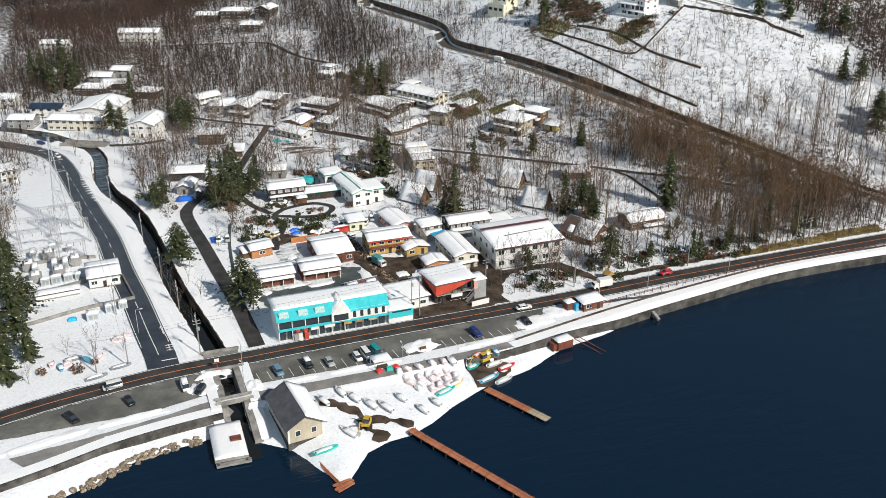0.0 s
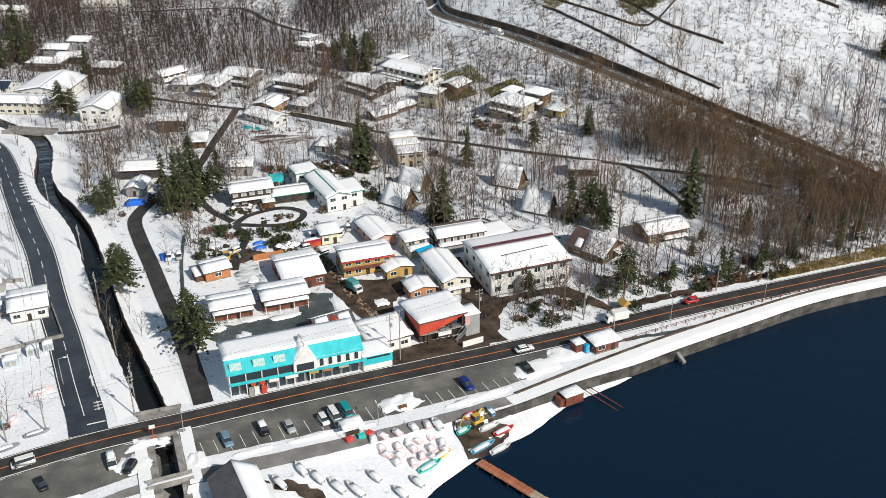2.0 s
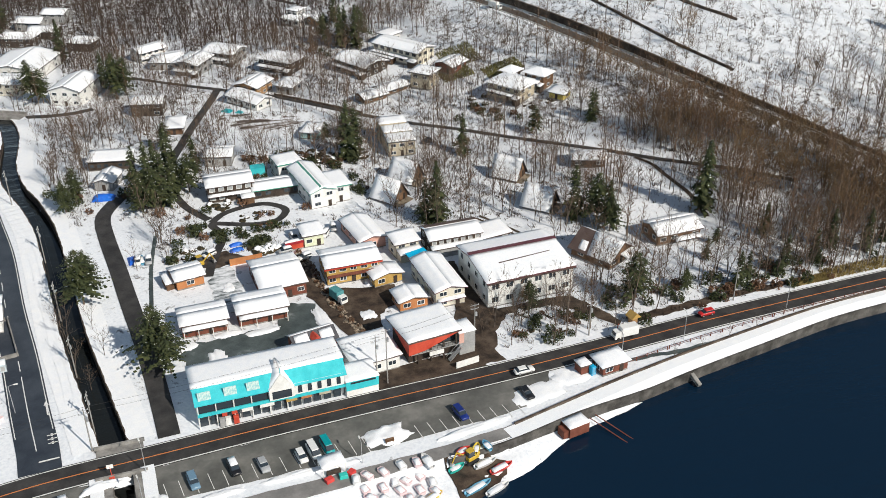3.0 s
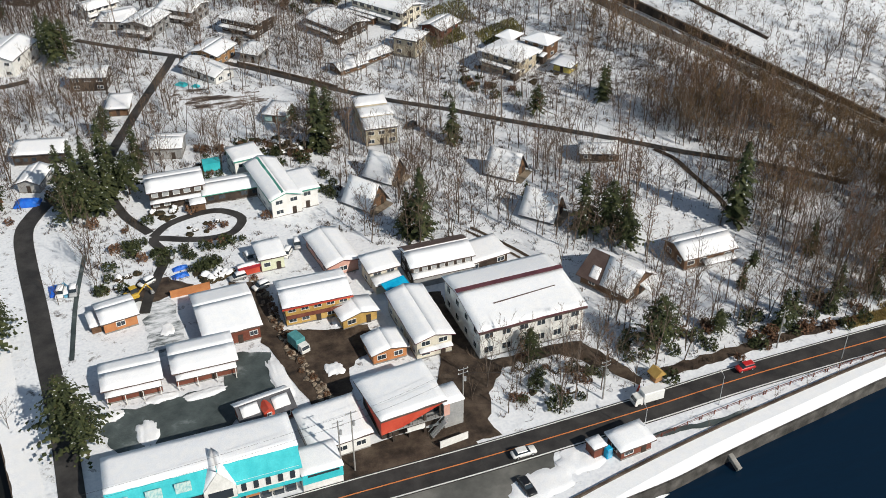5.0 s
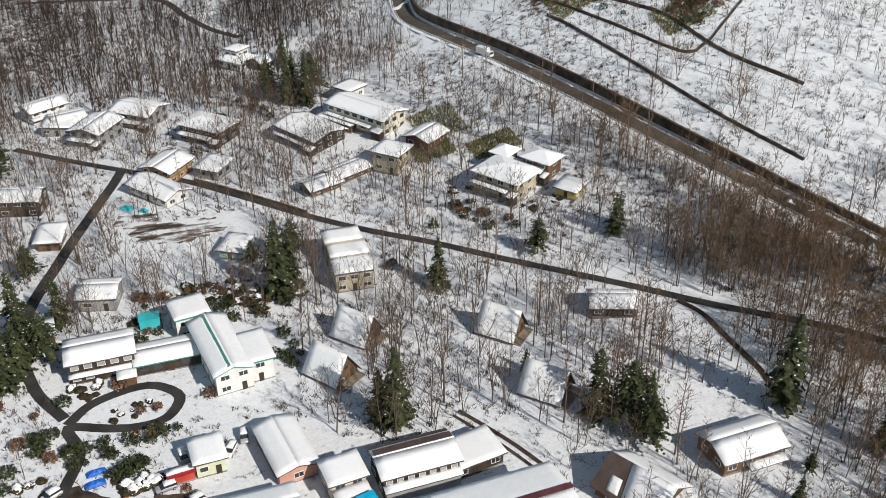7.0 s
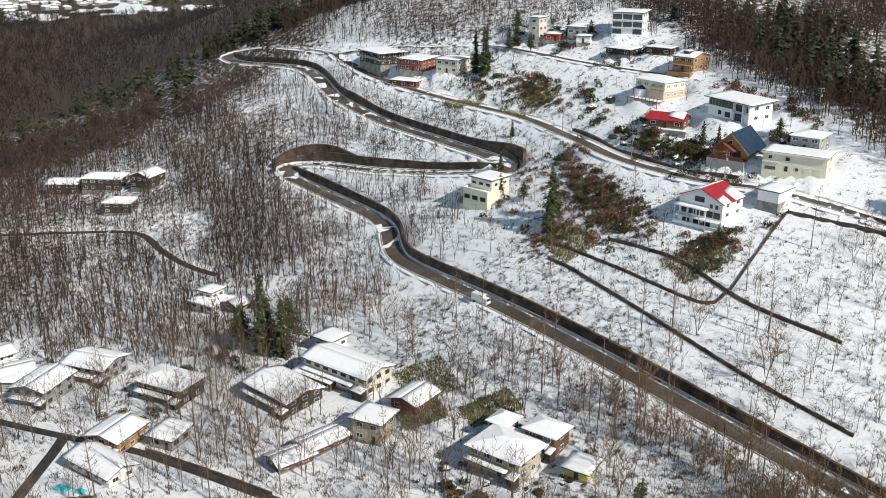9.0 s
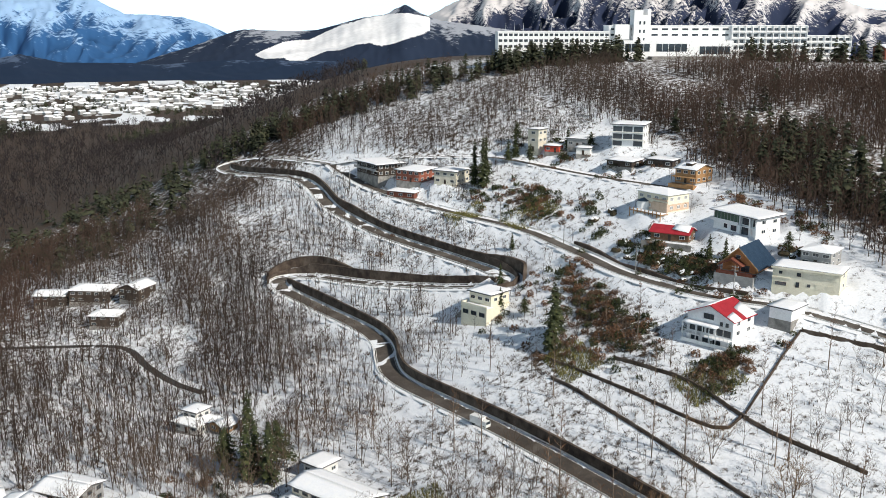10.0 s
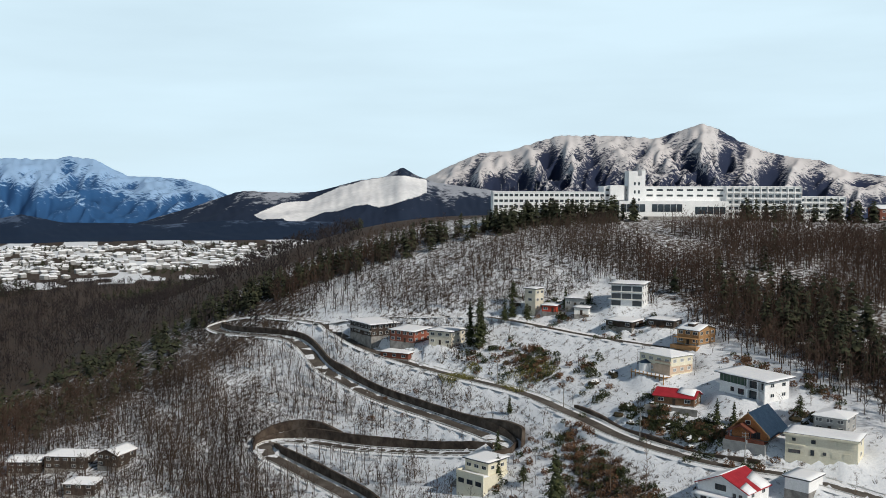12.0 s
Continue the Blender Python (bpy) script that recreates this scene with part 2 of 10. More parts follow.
WALLS = {
    "white": material("white_render", [(0.62, 0.61, 0.58), (0.74, 0.73, 0.7)], 0.4, 0.85, 0.1, 10),
    "cream": material("cream_siding", [(0.56, 0.52, 0.42), (0.66, 0.62, 0.52)], 0.4, 0.8, 0.1, 10, stripes=("Z", 0.4, 0.3)),
    "beige": material("beige_boards", [(0.40, 0.35, 0.26), (0.5, 0.44, 0.33)], 0.5, 0.8, 0.1, 10, stripes=("Z", 0.3, 0.5)),
    "brown": material("brown_timber", [(0.10, 0.055, 0.03), (0.2, 0.115, 0.065)], 0.6, 0.8, 0.2, 10, stripes=("Z", 0.25, 0.5)),
    "dark": material("dark_stained_timber", [(0.03, 0.022, 0.018), (0.075, 0.055, 0.042)], 0.6, 0.8, 0.2, 10, stripes=("Z", 0.25, 0.5)),
    "redbrown": material("red_brown_timber", [(0.13, 0.04, 0.025), (0.2, 0.07, 0.045)], 0.6, 0.8, 0.2, 10, stripes=("Z", 0.25, 0.5)),
    "orange": material("orange_painted_boards", [(0.40, 0.155, 0.06), (0.49, 0.215, 0.085)], 0.6, 0.7, 0.1, 10, stripes=("Z", 0.3, 0.4)),
    "ochre": material("ochre_painted_boards", [(0.40, 0.25, 0.07), (0.52, 0.34, 0.11)], 0.6, 0.7, 0.1, 10, stripes=("Z", 0.3, 0.4)),
    "pink": material("faded_pink_sheeting", [(0.52, 0.28, 0.22), (0.6, 0.36, 0.3)], 0.5, 0.7, 0.1, 10, stripes=("X", 0.3, 0.5)),
    "green": material("pale_green_siding", [(0.55, 0.58, 0.4), (0.64, 0.66, 0.5)], 0.5, 0.8, 0.1, 10, stripes=("Z", 0.35, 0.3)),
    "teal": material("turquoise_paint", [(0.03, 0.42, 0.47), (0.06, 0.52, 0.56)], 0.5, 0.55, stripes=("X", 0.45, 0.3)),
    "faded": material("faded_emblem_paint", [(0.22, 0.42, 0.43), (0.46, 0.56, 0.52)], 2.2, 0.7, ramp=(0.42, 0.58)),
    "ivory": material("ivory_render", [(0.66, 0.62, 0.48), (0.74, 0.70, 0.57)], 0.3, 0.85, 0.1, 10),
    "peach": material("peach_tiles", [(0.50, 0.37, 0.27), (0.60, 0.46, 0.35)], 0.6, 0.8, 0.15, 12),
    "bright": material("bright_white_render", [(0.74, 0.75, 0.75), (0.82, 0.82, 0.82)], 0.3, 0.85, 0.1, 10),
    "grey": material("grey_render", [(0.25, 0.25, 0.25), (0.36, 0.36, 0.35)], 0.4, 0.85, 0.1, 10),
    "brick": material("red_brick_face", [(0.22, 0.07, 0.045), (0.33, 0.12, 0.08)], 0.8, 0.85, 0.3, 12),
    "timber": material("golden_timber", [(0.30, 0.165, 0.07), (0.40, 0.235, 0.11)], 0.6, 0.7, 0.2, 10, stripes=("Z", 0.25, 0.5)),
    "yellow": material("yellow_sheeting", [(0.5, 0.4, 0.08), (0.6, 0.48, 0.13)], 0.5, 0.7),
    "red": material("red_paint", [(0.42, 0.045, 0.025), (0.52, 0.08, 0.045)], 0.5, 0.6),
}
ROOFS = {
    "brown": material("brown_metal_roof", [(0.075, 0.05, 0.045), (0.11, 0.08, 0.07)], 0.5, 0.55, stripes=("X", 0.45, 0.5)),
    "teal": material("turquoise_metal_roof", [(0.03, 0.42, 0.47), (0.06, 0.52, 0.56)], 0.5, 0.5, stripes=("X", 0.45, 0.5)),
    "red": material("red_metal_roof", [(0.30, 0.018, 0.028), (0.40, 0.03, 0.04)], 0.5, 0.5, stripes=("X", 0.45, 0.5)),
    "burgundy": material("burgundy_metal_roof", [(0.085, 0.028, 0.036), (0.13, 0.045, 0.055)], 0.5, 0.55, stripes=("X", 0.45, 0.5)),
    "blue": material("navy_metal_roof", [(0.012, 0.03, 0.06), (0.025, 0.05, 0.085)], 0.5, 0.5, stripes=("Z", 0.45, 0.4)),
    "grey": material("grey_slate_roof", [(0.06, 0.06, 0.068), (0.1, 0.1, 0.11)], 0.5, 0.6, stripes=("X", 0.45, 0.4)),
    "green": material("green_metal_roof", [(0.05, 0.22, 0.17), (0.08, 0.3, 0.23)], 0.5, 0.55, stripes=("X", 0.45, 0.4)),
}
M_BARK = material("grey_brown_bark", [(0.080, 0.060, 0.047), (0.19, 0.15, 0.12)], 0.5, 0.9, per_piece=0.2)
M_TWIG = material("brown_twigs", [(0.072, 0.050, 0.036), (0.165, 0.115, 0.080)], 0.08, 0.9)
M_TWIG_RED = material("reddish_larch_twigs", [(0.095, 0.052, 0.031), (0.19, 0.105, 0.060)], 0.08, 0.9)
M_TWIG_STRAW = material("straw_brown_twigs", [(0.11, 0.070, 0.036), (0.215, 0.14, 0.075)], 0.08, 0.9)
M_BRUSH = material("dark_brush", [(0.040, 0.029, 0.022), (0.11, 0.078, 0.052)], 0.08, 0.9)
M_NEEDLE = material("dark_green_needles", [(0.014, 0.020, 0.009), (0.036, 0.046, 0.017), (0.080, 0.086, 0.032)], 0.7, 0.8)
M_NEEDLE_FAR = material("dull_far_needles", [(0.013, 0.018, 0.011), (0.034, 0.040, 0.021), (0.066, 0.068, 0.036)], 0.3, 0.9)
M_NEEDLE_SNOW = material("snow_caught_in_needles", [(0.7, 0.72, 0.75), (0.8, 0.81, 0.83)], 1, 0.8)
M_TWIG_FAR_RED = material("russet_far_twigs", [(0.042, 0.025, 0.019), (0.095, 0.057, 0.042)], 0.05, 0.95)
M_TWIG_FAR = material("brown_far_twigs", [(0.036, 0.026, 0.021), (0.095, 0.069, 0.053)], 0.03, 0.95)
M_TWIG_PLAIN = material("dark_plain_twigs", [(0.016, 0.014, 0.016), (0.042, 0.033, 0.032)], 0.03, 0.95)
M_SKI = material("groomed_ski_slope", [(0.58, 0.59, 0.61), (0.78, 0.78, 0.78)], 0.01, 0.9, detail=8)
M_GRASS = material("straw_grass", [(0.22, 0.16, 0.06), (0.36, 0.27, 0.1)], 0.4, 0.9)
M_BAMBOO = material("yellow_green_bamboo_grass", [(0.10, 0.10, 0.03), (0.22, 0.2, 0.07)], 0.4, 0.8)
M_RUST = material("rust_brown_decking", [(0.30, 0.10, 0.05), (0.42, 0.17, 0.09)], 0.8, 0.85, 0.3, 8, per_piece=0.2)
M_PLANK = material("bleached_planks", [(0.3, 0.24, 0.17), (0.42, 0.35, 0.26)], 0.8, 0.85, 0.3, 8, per_piece=0.2)
M_TARP_BLUE = material("blue_tarpaulin", [(0.01, 0.09, 0.5), (0.02, 0.16, 0.62)], 0.8, 0.4, 0.5, 2)
M_TARP_CYAN = material("bright_blue_sheet", [(0.0, 0.3, 0.55), (0.01, 0.38, 0.62)], 0.8, 0.4, 0.4, 2)

# ---- the lie of the land: a coarse height grid, 70 m apart, under a smooth spline ----
GX, GY, STEP = -60.0, 180.0, 70.0
LAND = np.array([
    (3, 3, 4, 3, 3, 1, 1, 0, -1, -1),
    (4, 3, 3, 3, 3, 3, 11, 19, 23, 26),
    (5, 4, 2, 2, 10, 21, 31, 39, 46, 50),
    (-1, 2, 1, -2, 21, 45, 54, 60, 66, 71),
    (-4, -3, -2, 3, 36, 63, 73, 78, 82, 86),
    (-2, -5, -6, 4, 36, 68, 85, 91, 94, 97),
    (-3, -3, -1, 14, 46, 79, 96, 100, 102, 104),
    (-3, -3, 8, 31, 65, 97, 107, 107, 107, 105),
    (-3, -4, 11, 44, 78, 105, 110, 107, 105, 103),
    (-8, -9, 9, 48, 82, 101, 103, 99, 98, 98)], float)


def spline(u):
    return np.stack([(1 - u) ** 3, 3 * u ** 3 - 6 * u * u + 4, -3 * u ** 3 + 3 * u * u + 3 * u + 1, u ** 3], -1) / 6


def smooth(a, b, v):
    t = np.clip((v - a) / (b - a), 0, 1)
    return t * t * (3 - 2 * t)


def hills(x, y):
    """Height of the bare land, before roads, river and shore are cut into it."""
    x, y = np.atleast_1d(x).astype(float), np.atleast_1d(y).astype(float)
    gx, gy = np.clip((x - GX) / STEP, 0, 8.9999), np.clip((y - GY) / STEP, 0, 8.9999)
    i, j = gx.astype(int), gy.astype(int)
    bx, by = spline(gx - i), spline(gy - j)
    z = np.zeros(len(x))
    for a in range(4):
        for b in range(4):
            z += bx[:, a] * by[:, b] * LAND[np.clip(j + b - 1, 0, 9), np.clip(i + a - 1, 0, 9)]
    out = np.maximum.reduce([x - 570, y - 860, (-60 - x) * 0.5, np.zeros(len(x))])
    k = smooth(0, 560, out)
    return z * (1 - k) - 8 * k


def dense(points, step=3.0):
    """A smooth line through the points, sampled every few metres."""
    p = np.array(points, float)
    q = np.vstack([2 * p[0] - p[1], p, 2 * p[-1] - p[-2]])
    out = []
    for k in range(1, len(q) - 2):
        n = max(2, int(np.linalg.norm(q[k + 1] - q[k]) / step))
        for u in np.arange(n) / n:
            out.append(0.5 * (2 * q[k] + (q[k + 1] - q[k - 1]) * u + (2 * q[k - 1] - 5 * q[k] + 4 * q[k + 1] - q[k + 2]) * u ** 2
                              + (3 * q[k] - q[k - 1] - 3 * q[k + 1] + q[k + 2]) * u ** 3))
    out.append(p[-1])
    return np.array(out)


def rolling(v, n):
    k = np.ones(n) / n
    return np.convolve(np.pad(v, n // 2, mode="edge"), k, "same")[n // 2:len(v) + n // 2]


LINES = {}  # name: centre line, width, heights


def lay(name, points, width, level=11):
    c = dense(points)
    LINES[name] = (c, width, rolling(hills(c[:, 0], c[:, 1]), level))


MAIN = [(-160, 170), (-90, 200), (-55, 211), (-37, 217), (-24.4, 220.5), (-11.3, 223), (2.6, 225), (22, 226), (45, 227.2), (70, 228), (97, 228.6), (127, 230), (154, 231.6), (195, 232.6),
        (233, 233), (300, 234), (420, 228), (600, 205)]
lay("main_road", MAIN, 7.0, 25)
lay("river_road", [(1.3, 228.4), (0.8, 235), (-1, 248), (-3.6, 269), (-6.7, 290), (-10.1, 319), (-14.8, 345), (-20.8, 382), (-25.8, 412), (-31, 430), (-42, 446), (-60, 462), (-100, 486)], 8.0, 15)
lay("riverside_lane", [(25.6, 231), (25, 242), (23.6, 262), (21.2, 284), (19.4, 302), (17.2, 322), (17, 335), (22, 346)], 4.4)
lay("inn_lane", [(35, 352), (39, 369.7), (43.5, 383), (48.4, 398), (60.3, 431), (63.3, 441)], 3.0)
lay("wood_lane", [(31.9, 468), (48.2, 452), (63, 438), (78.2, 425), (91.7, 409.6), (107.8, 390.4), (121.9, 375.7), (133.3, 365), (148.6, 348), (167, 328), (184, 310), (200.5, 295), (214, 280)], 2.5)
lay("wood_track", [(176, 316), (178.6, 310), (179, 300), (179.6, 290), (178, 280), (176, 272)], 1.5)
lay("foot_lane", [(30, 622), (42.6, 618), (68, 607), (89, 594.5), (96.6, 572), (105, 551.6), (113.7, 538)], 3.2)
lay("bridge_lane", [(-27, 446), (-12, 437), (6, 432), (20, 435)], 3.2)
lay("hill_road", [(262, 240), (247, 262), (236, 288), (226, 314), (217.3, 337), (206.5, 370), (197, 402), (186.5, 437), (179, 462), (173, 484), (170.5, 498), (171.6, 510), (174, 523), (172.4, 538), (168.7, 552),
                  (163.6, 568), (158, 585), (153, 598), (152.5, 606), (157, 608), (163, 602), (170.5, 592), (177.3, 580), (185, 568), (195.6, 552), (203.3, 539), (210.9, 527), (216.5, 521), (221, 522), (219.6, 530),
                  (216.7, 542), (212.8, 557), (208.4, 571.6), (203.4, 586.6), (197, 605), (190.8, 627), (185.4, 648), (183.4, 672), (181, 688), (175.6, 701), (160.6, 732), (153, 753), (151, 764), (157, 768),
                  (166, 758), (183, 720), (194, 694), (199, 672), (204, 649), (212, 625.6), (223, 596), (233, 569), (240, 545), (243, 520), (244.6, 505), (245.5, 490), (248, 476), (252.6, 461), (257, 450),
                  (264, 440), (270, 432), (274, 423), (282, 407), (291, 390)], 6.6, 9)
lay("crest_road", [(199, 690), (213, 672), (234, 646), (254, 618), (266, 590), (272, 573), (282, 546), (290, 525)], 5.0, 9)

RIVER = dense([(17.0, 186), (16.6, 200), (16.2, 215), (15.5, 228), (11.4, 254), (8, 275), (5, 302), (1.5, 330), (-3, 350), (-8, 366), (-10.9, 385), (-11, 412), (-14, 431), (-19.5, 441), (-28, 456), (-37, 468), (-60, 486), (-100, 512)], 1.0)
RIVER_HALF = 2.6
# level plots of the villas: x, y, radius
PADS = ((278.2, 514, 8.5), (268, 490.5, 8), (286.5, 476, 9.5), (273, 456, 8.5), (280.5, 436.5, 9.5), (290.5, 444, 6), (297, 524, 7), (299, 575, 8.5), (211, 656, 9), (222, 633, 7.5), (233, 615.5, 7.5), (288, 559, 6), (297.5, 546, 6))
SHORE = [(-700, 60), (-160, 135), (-60, 172), (-23.3, 186.1), (-16.3, 189.1), (-6.5, 194.9), (8.9, 197.4), (19, 193), (26.3, 187), (30.4, 178.5), (33.5, 171.5), (36.5, 172), (42.4, 180), (48.5, 182.8), (54.1, 183.4), (60.9, 187),
         (66.7, 191.4), (76, 196.3), (82.5, 199), (90.3, 200.6), (103.6, 208.2), (115.9, 211), (128, 214.8), (135, 217), (156.7, 220.6), (179.3, 224.3), (200.7, 225.4), (226, 225), (300, 224), (420, 216), (700, 185)]
SEA_WALL = [(-160, 150), (-60, 183), (-33, 191), (-24, 193.8), (-12, 198), (0.6, 200.6), (11, 202), (13, 202.2), (20, 203), (38, 203.8), (57, 204.4), (76, 206), (90, 207.6), (103, 210.4), (118, 214), (135, 217.8), (157, 221.6), (179, 225.2), (201, 226.3), (226, 226),
            (300, 225), (420, 217), (700, 186)]
SHORE_X, SHORE_Y = [a for a, _ in SHORE], [b for _, b in SHORE]
WALL_X, WALL_Y = [a for a, _ in SEA_WALL], [b for _, b in SEA_WALL]


def nearest(x, y, line):
    """Distance to a sampled line and the index of its closest sample."""
    best, which = np.full(len(x), 1e9), np.zeros(len(x), int)
    for s in range(0, len(line), 64):
        seg = line[s:s + 64]
        d = (x[:, None] - seg[None, :, 0]) ** 2 + (y[:, None] - seg[None, :, 1]) ** 2
        k = d.argmin(1)
        v = d[np.arange(len(x)), k]
        m = v < best
        best[m], which[m] = v[m], k[m] + s
    return np.sqrt(best), which


def ground(x, y):
    """Height of the ground as it is built."""
    x, y = np.atleast_1d(x).astype(float).ravel(), np.atleast_1d(y).astype(float).ravel()
    z = hills(x, y)
    flat = smooth(330, 240, y) * smooth(220, 130, x)
    z = z * (1 - flat) + 3.2 * flat
    total, weight = np.zeros(len(x)), np.zeros(len(x))
    cover = np.zeros(len(x))
    for name, (c, w, zs) in LINES.items():
        near = np.flatnonzero((x > c[:, 0].min() - 20) & (x < c[:, 0].max() + 20) & (y > c[:, 1].min() - 20) & (y < c[:, 1].max() + 20))
        if not len(near):
            continue
        d, k = nearest(x[near], y[near], c)
        f = 1 - smooth(w / 2 + 1.2, w / 2 + (4.5 if name in ("hill_road", "crest_road") else 7), d)
        lvl = zs[k] * (1 - flat[near]) + 3.2 * flat[near]
        g = f ** 2 + 1e-9
        total[near] += lvl * g
        weight[near] += g
        cover[near] = np.maximum(cover[near], f)
    z = np.where(weight > 1e-6, z * (1 - cover) + cover * total / np.maximum(weight, 1e-9), z)
    for px, py, pr in PADS:
        d = np.hypot(x - px, y - py)
        f = (1 - smooth(pr, pr + 5.0, d)) * (1 - cover)
        if f.max() > 0:
            z = z * (1 - f) + f * float(hills(np.array([px]), np.array([py]))[0])
    town = (y < 470) & (x < 40)
    if town.any():
        idx = np.flatnonzero(town)
        d, _ = nearest(x[idx], y[idx], RIVER)
        bed = (d < np.where(y[idx] > 233.5, RIVER_HALF + 1.5, RIVER_HALF + 0.3)) & ~((y[idx] > 223) & (y[idx] < 231.5))
        z[idx] = np.where(bed, np.minimum(z[idx] - 3.2, 0.1), z[idx])
    sy, wy = np.interp(x, SHORE_X, SHORE_Y), np.interp(x, WALL_X, WALL_Y)
    yard = smooth(20, 27, x) * smooth(98, 88, x)
    wy = wy + 1.5 * (1 - yard)
    beach = np.clip((y - sy) * 0.22 + 0.15, -3, 1.7) * (1 - yard) + np.clip((y - sy) * 0.10 + 0.5 * smooth(0, 3, y - sy), -3, 3.0) * yard
    beach = np.where(x > 122, -1.0, beach)
    z = np.where(y < wy, np.minimum(z, np.where(y < sy, np.minimum((y - sy) * 0.3, -0.05), beach)), z)
    return np.where(y < sy - 12, -3.0, z)


def ground_at(x, y):
    return float(ground(x, y)[0])


# ---- mesh helpers ----
def mesh_of(name, verts, faces, mat=None, smooth_faces=False):
    me = bpy.data.meshes.new(name)
    me.from_pydata([tuple(v) for v in verts], [], [tuple(f) for f in faces])
    if mat:
        me.materials.append(mat)
    if smooth_faces:
        me.polygons.foreach_set("use_smooth", [True] * len(me.polygons))
    me.update()
    return me


def raw_mesh(name, verts, tris, mat):
    """A large triangle mesh straight from arrays."""
    me = bpy.data.meshes.new(name)
    verts, tris = np.asarray(verts, np.float32), np.asarray(tris, np.int32)
    me.vertices.add(len(verts))
    me.vertices.foreach_set("co", verts.ravel())
    me.loops.add(tris.size)
    me.loops.foreach_set("vertex_index", tris.ravel())
    me.polygons.add(len(tris))
    me.polygons.foreach_set("loop_start", np.arange(0, tris.size, 3, dtype=np.int32))
    me.polygons.foreach_set("loop_total", np.full(len(tris), 3, np.int32))
    me.update(calc_edges=True)
    me.materials.append(mat)
    return me


def part(name, me, parent, label="", at=None):
    """Links a mesh as one part under a thing or under another part."""
    ob = new(name, me)
    ob.parent = parent
    if at is not None:
        ob.matrix_basis = at
    if label:
        ob["label"] = label
    return ob


def thing(name, x, y, z, ang, label, category, group=""):
    ob = new(name)
    ob.empty_display_size = 0.5
    ob.matrix_basis = pose(x, y, z, 0, 0, ang)
    return tagged(ob, label, category, group)


class Shape:
    """Collects vertices and faces of one part."""

    def __init__(self):
        self.v, self.f = [], []

    def add(self, verts, faces):
        o = len(self.v)
        self.v += [tuple(p) for p in verts]
        self.f += [tuple(i + o for i in f) for f in faces]
        return self

    def box(self, x0, y0, z0, x1, y1, z1, bevel=0.0):
        b = bevel
        if not b:
            return self.add([(x0, y0, z0), (x1, y0, z0), (x1, y1, z0), (x0, y1, z0), (x0, y0, z1), (x1, y0, z1), (x1, y1, z1), (x0, y1, z1)],
                            [(3, 2, 1, 0), (4, 5, 6, 7), (0, 1, 5, 4), (1, 2, 6, 5), (2, 3, 7, 6), (3, 0, 4, 7)])
        low = [(x0, y0, z0), (x1, y0, z0), (x1, y1, z0), (x0, y1, z0)]
        mid = [(x0, y0, z1 - b), (x1, y0, z1 - b), (x1, y1, z1 - b), (x0, y1, z1 - b)]
        top = [(x0 + b, y0 + b, z1), (x1 - b, y0 + b, z1), (x1 - b, y1 - b, z1), (x0 + b, y1 - b, z1)]
        f = [(3, 2, 1, 0), (8, 9, 10, 11)]
        for k in range(4):
            n = (k + 1) % 4
            f += [(k, n, n + 4, k + 4), (k + 4, n + 4, n + 8, k + 8)]
        return self.add(low + mid + top, f)

    def tube(self, a, b, ra, rb=None, sides=6, cap=True):
        a, b = Vector(a), Vector(b)
        rb = ra if rb is None else rb
        q = (b - a).to_track_quat("Z", "Y")
        ring = [q @ Vector((math.cos(2 * math.pi * k / sides), math.sin(2 * math.pi * k / sides), 0)) for k in range(sides)]
        v = [a + r * ra for r in ring] + [b + r * rb for r in ring]
        f = [(k, (k + 1) % sides, sides + (k + 1) % sides, sides + k) for k in range(sides)]
        if cap:
            f += [tuple(range(sides))[::-1], tuple(range(sides, 2 * sides))]
        return self.add(v, f)

    def prism(self, poly, y0, y1):
        """A polygon in x and z, drawn out along y."""
        n = len(poly)
        v = [(x, y0, z) for x, z in poly] + [(x, y1, z) for x, z in poly]
        f = [tuple(range(n)), tuple(range(2 * n - 1, n - 1, -1))] + [(k + n, (k + 1) % n + n, (k + 1) % n, k) for k in range(n)]
        return self.add(v, f)

    def loft(self, rings):
        n = len(rings[0])
        o = len(self.v)
        for r in rings:
            self.v += [tuple(p) for p in r]
        for s in range(len(rings) - 1):
            for k in range(n):
                self.f.append((o + s * n + k, o + s * n + (k + 1) % n, o + (s + 1) * n + (k + 1) % n, o + (s + 1) * n + k))
        self.f.append(tuple(o + k for k in range(n))[::-1])
        self.f.append(tuple(o + (len(rings) - 1) * n + k for k in range(n)))
        return self

    def mesh(self, name, mat, soft=False):
        return mesh_of(name, self.v, self.f, mat, soft)


# ---- ground sheet ----
def axis_steps(*spans):
    out = []
    for a, b, s in spans:
        out += list(np.linspace(a, b, max(2, int(round((b - a) / s)) + 1))[:-1])
    return np.array(out + [spans[-1][1]])


xs = axis_steps((-4700, -1000, 370), (-1000, -300, 24), (-300, -80, 16), (-80, -18, 4), (-18, 28, 1.2), (28, 320, 2.9), (320, 600, 7), (600, 1200, 40), (1200, 4700, 350))
ys = axis_steps((-1600, 60, 150), (60, 165, 8), (165, 232, 1.2), (232, 600, 2.6), (600, 860, 5), (860, 1300, 22), (1300, 2300, 24), (2300, 4900, 200))
gxx, gyy = np.meshgrid(xs, ys)
gz = ground(gxx.ravel(), gyy.ravel())
fx, fy = gxx.ravel(), gyy.ravel()
gv = np.stack([fx, fy, gz], 1)
nx, ny = len(xs), len(ys)
ii, jj = np.meshgrid(np.arange(nx - 1), np.arange(ny - 1))
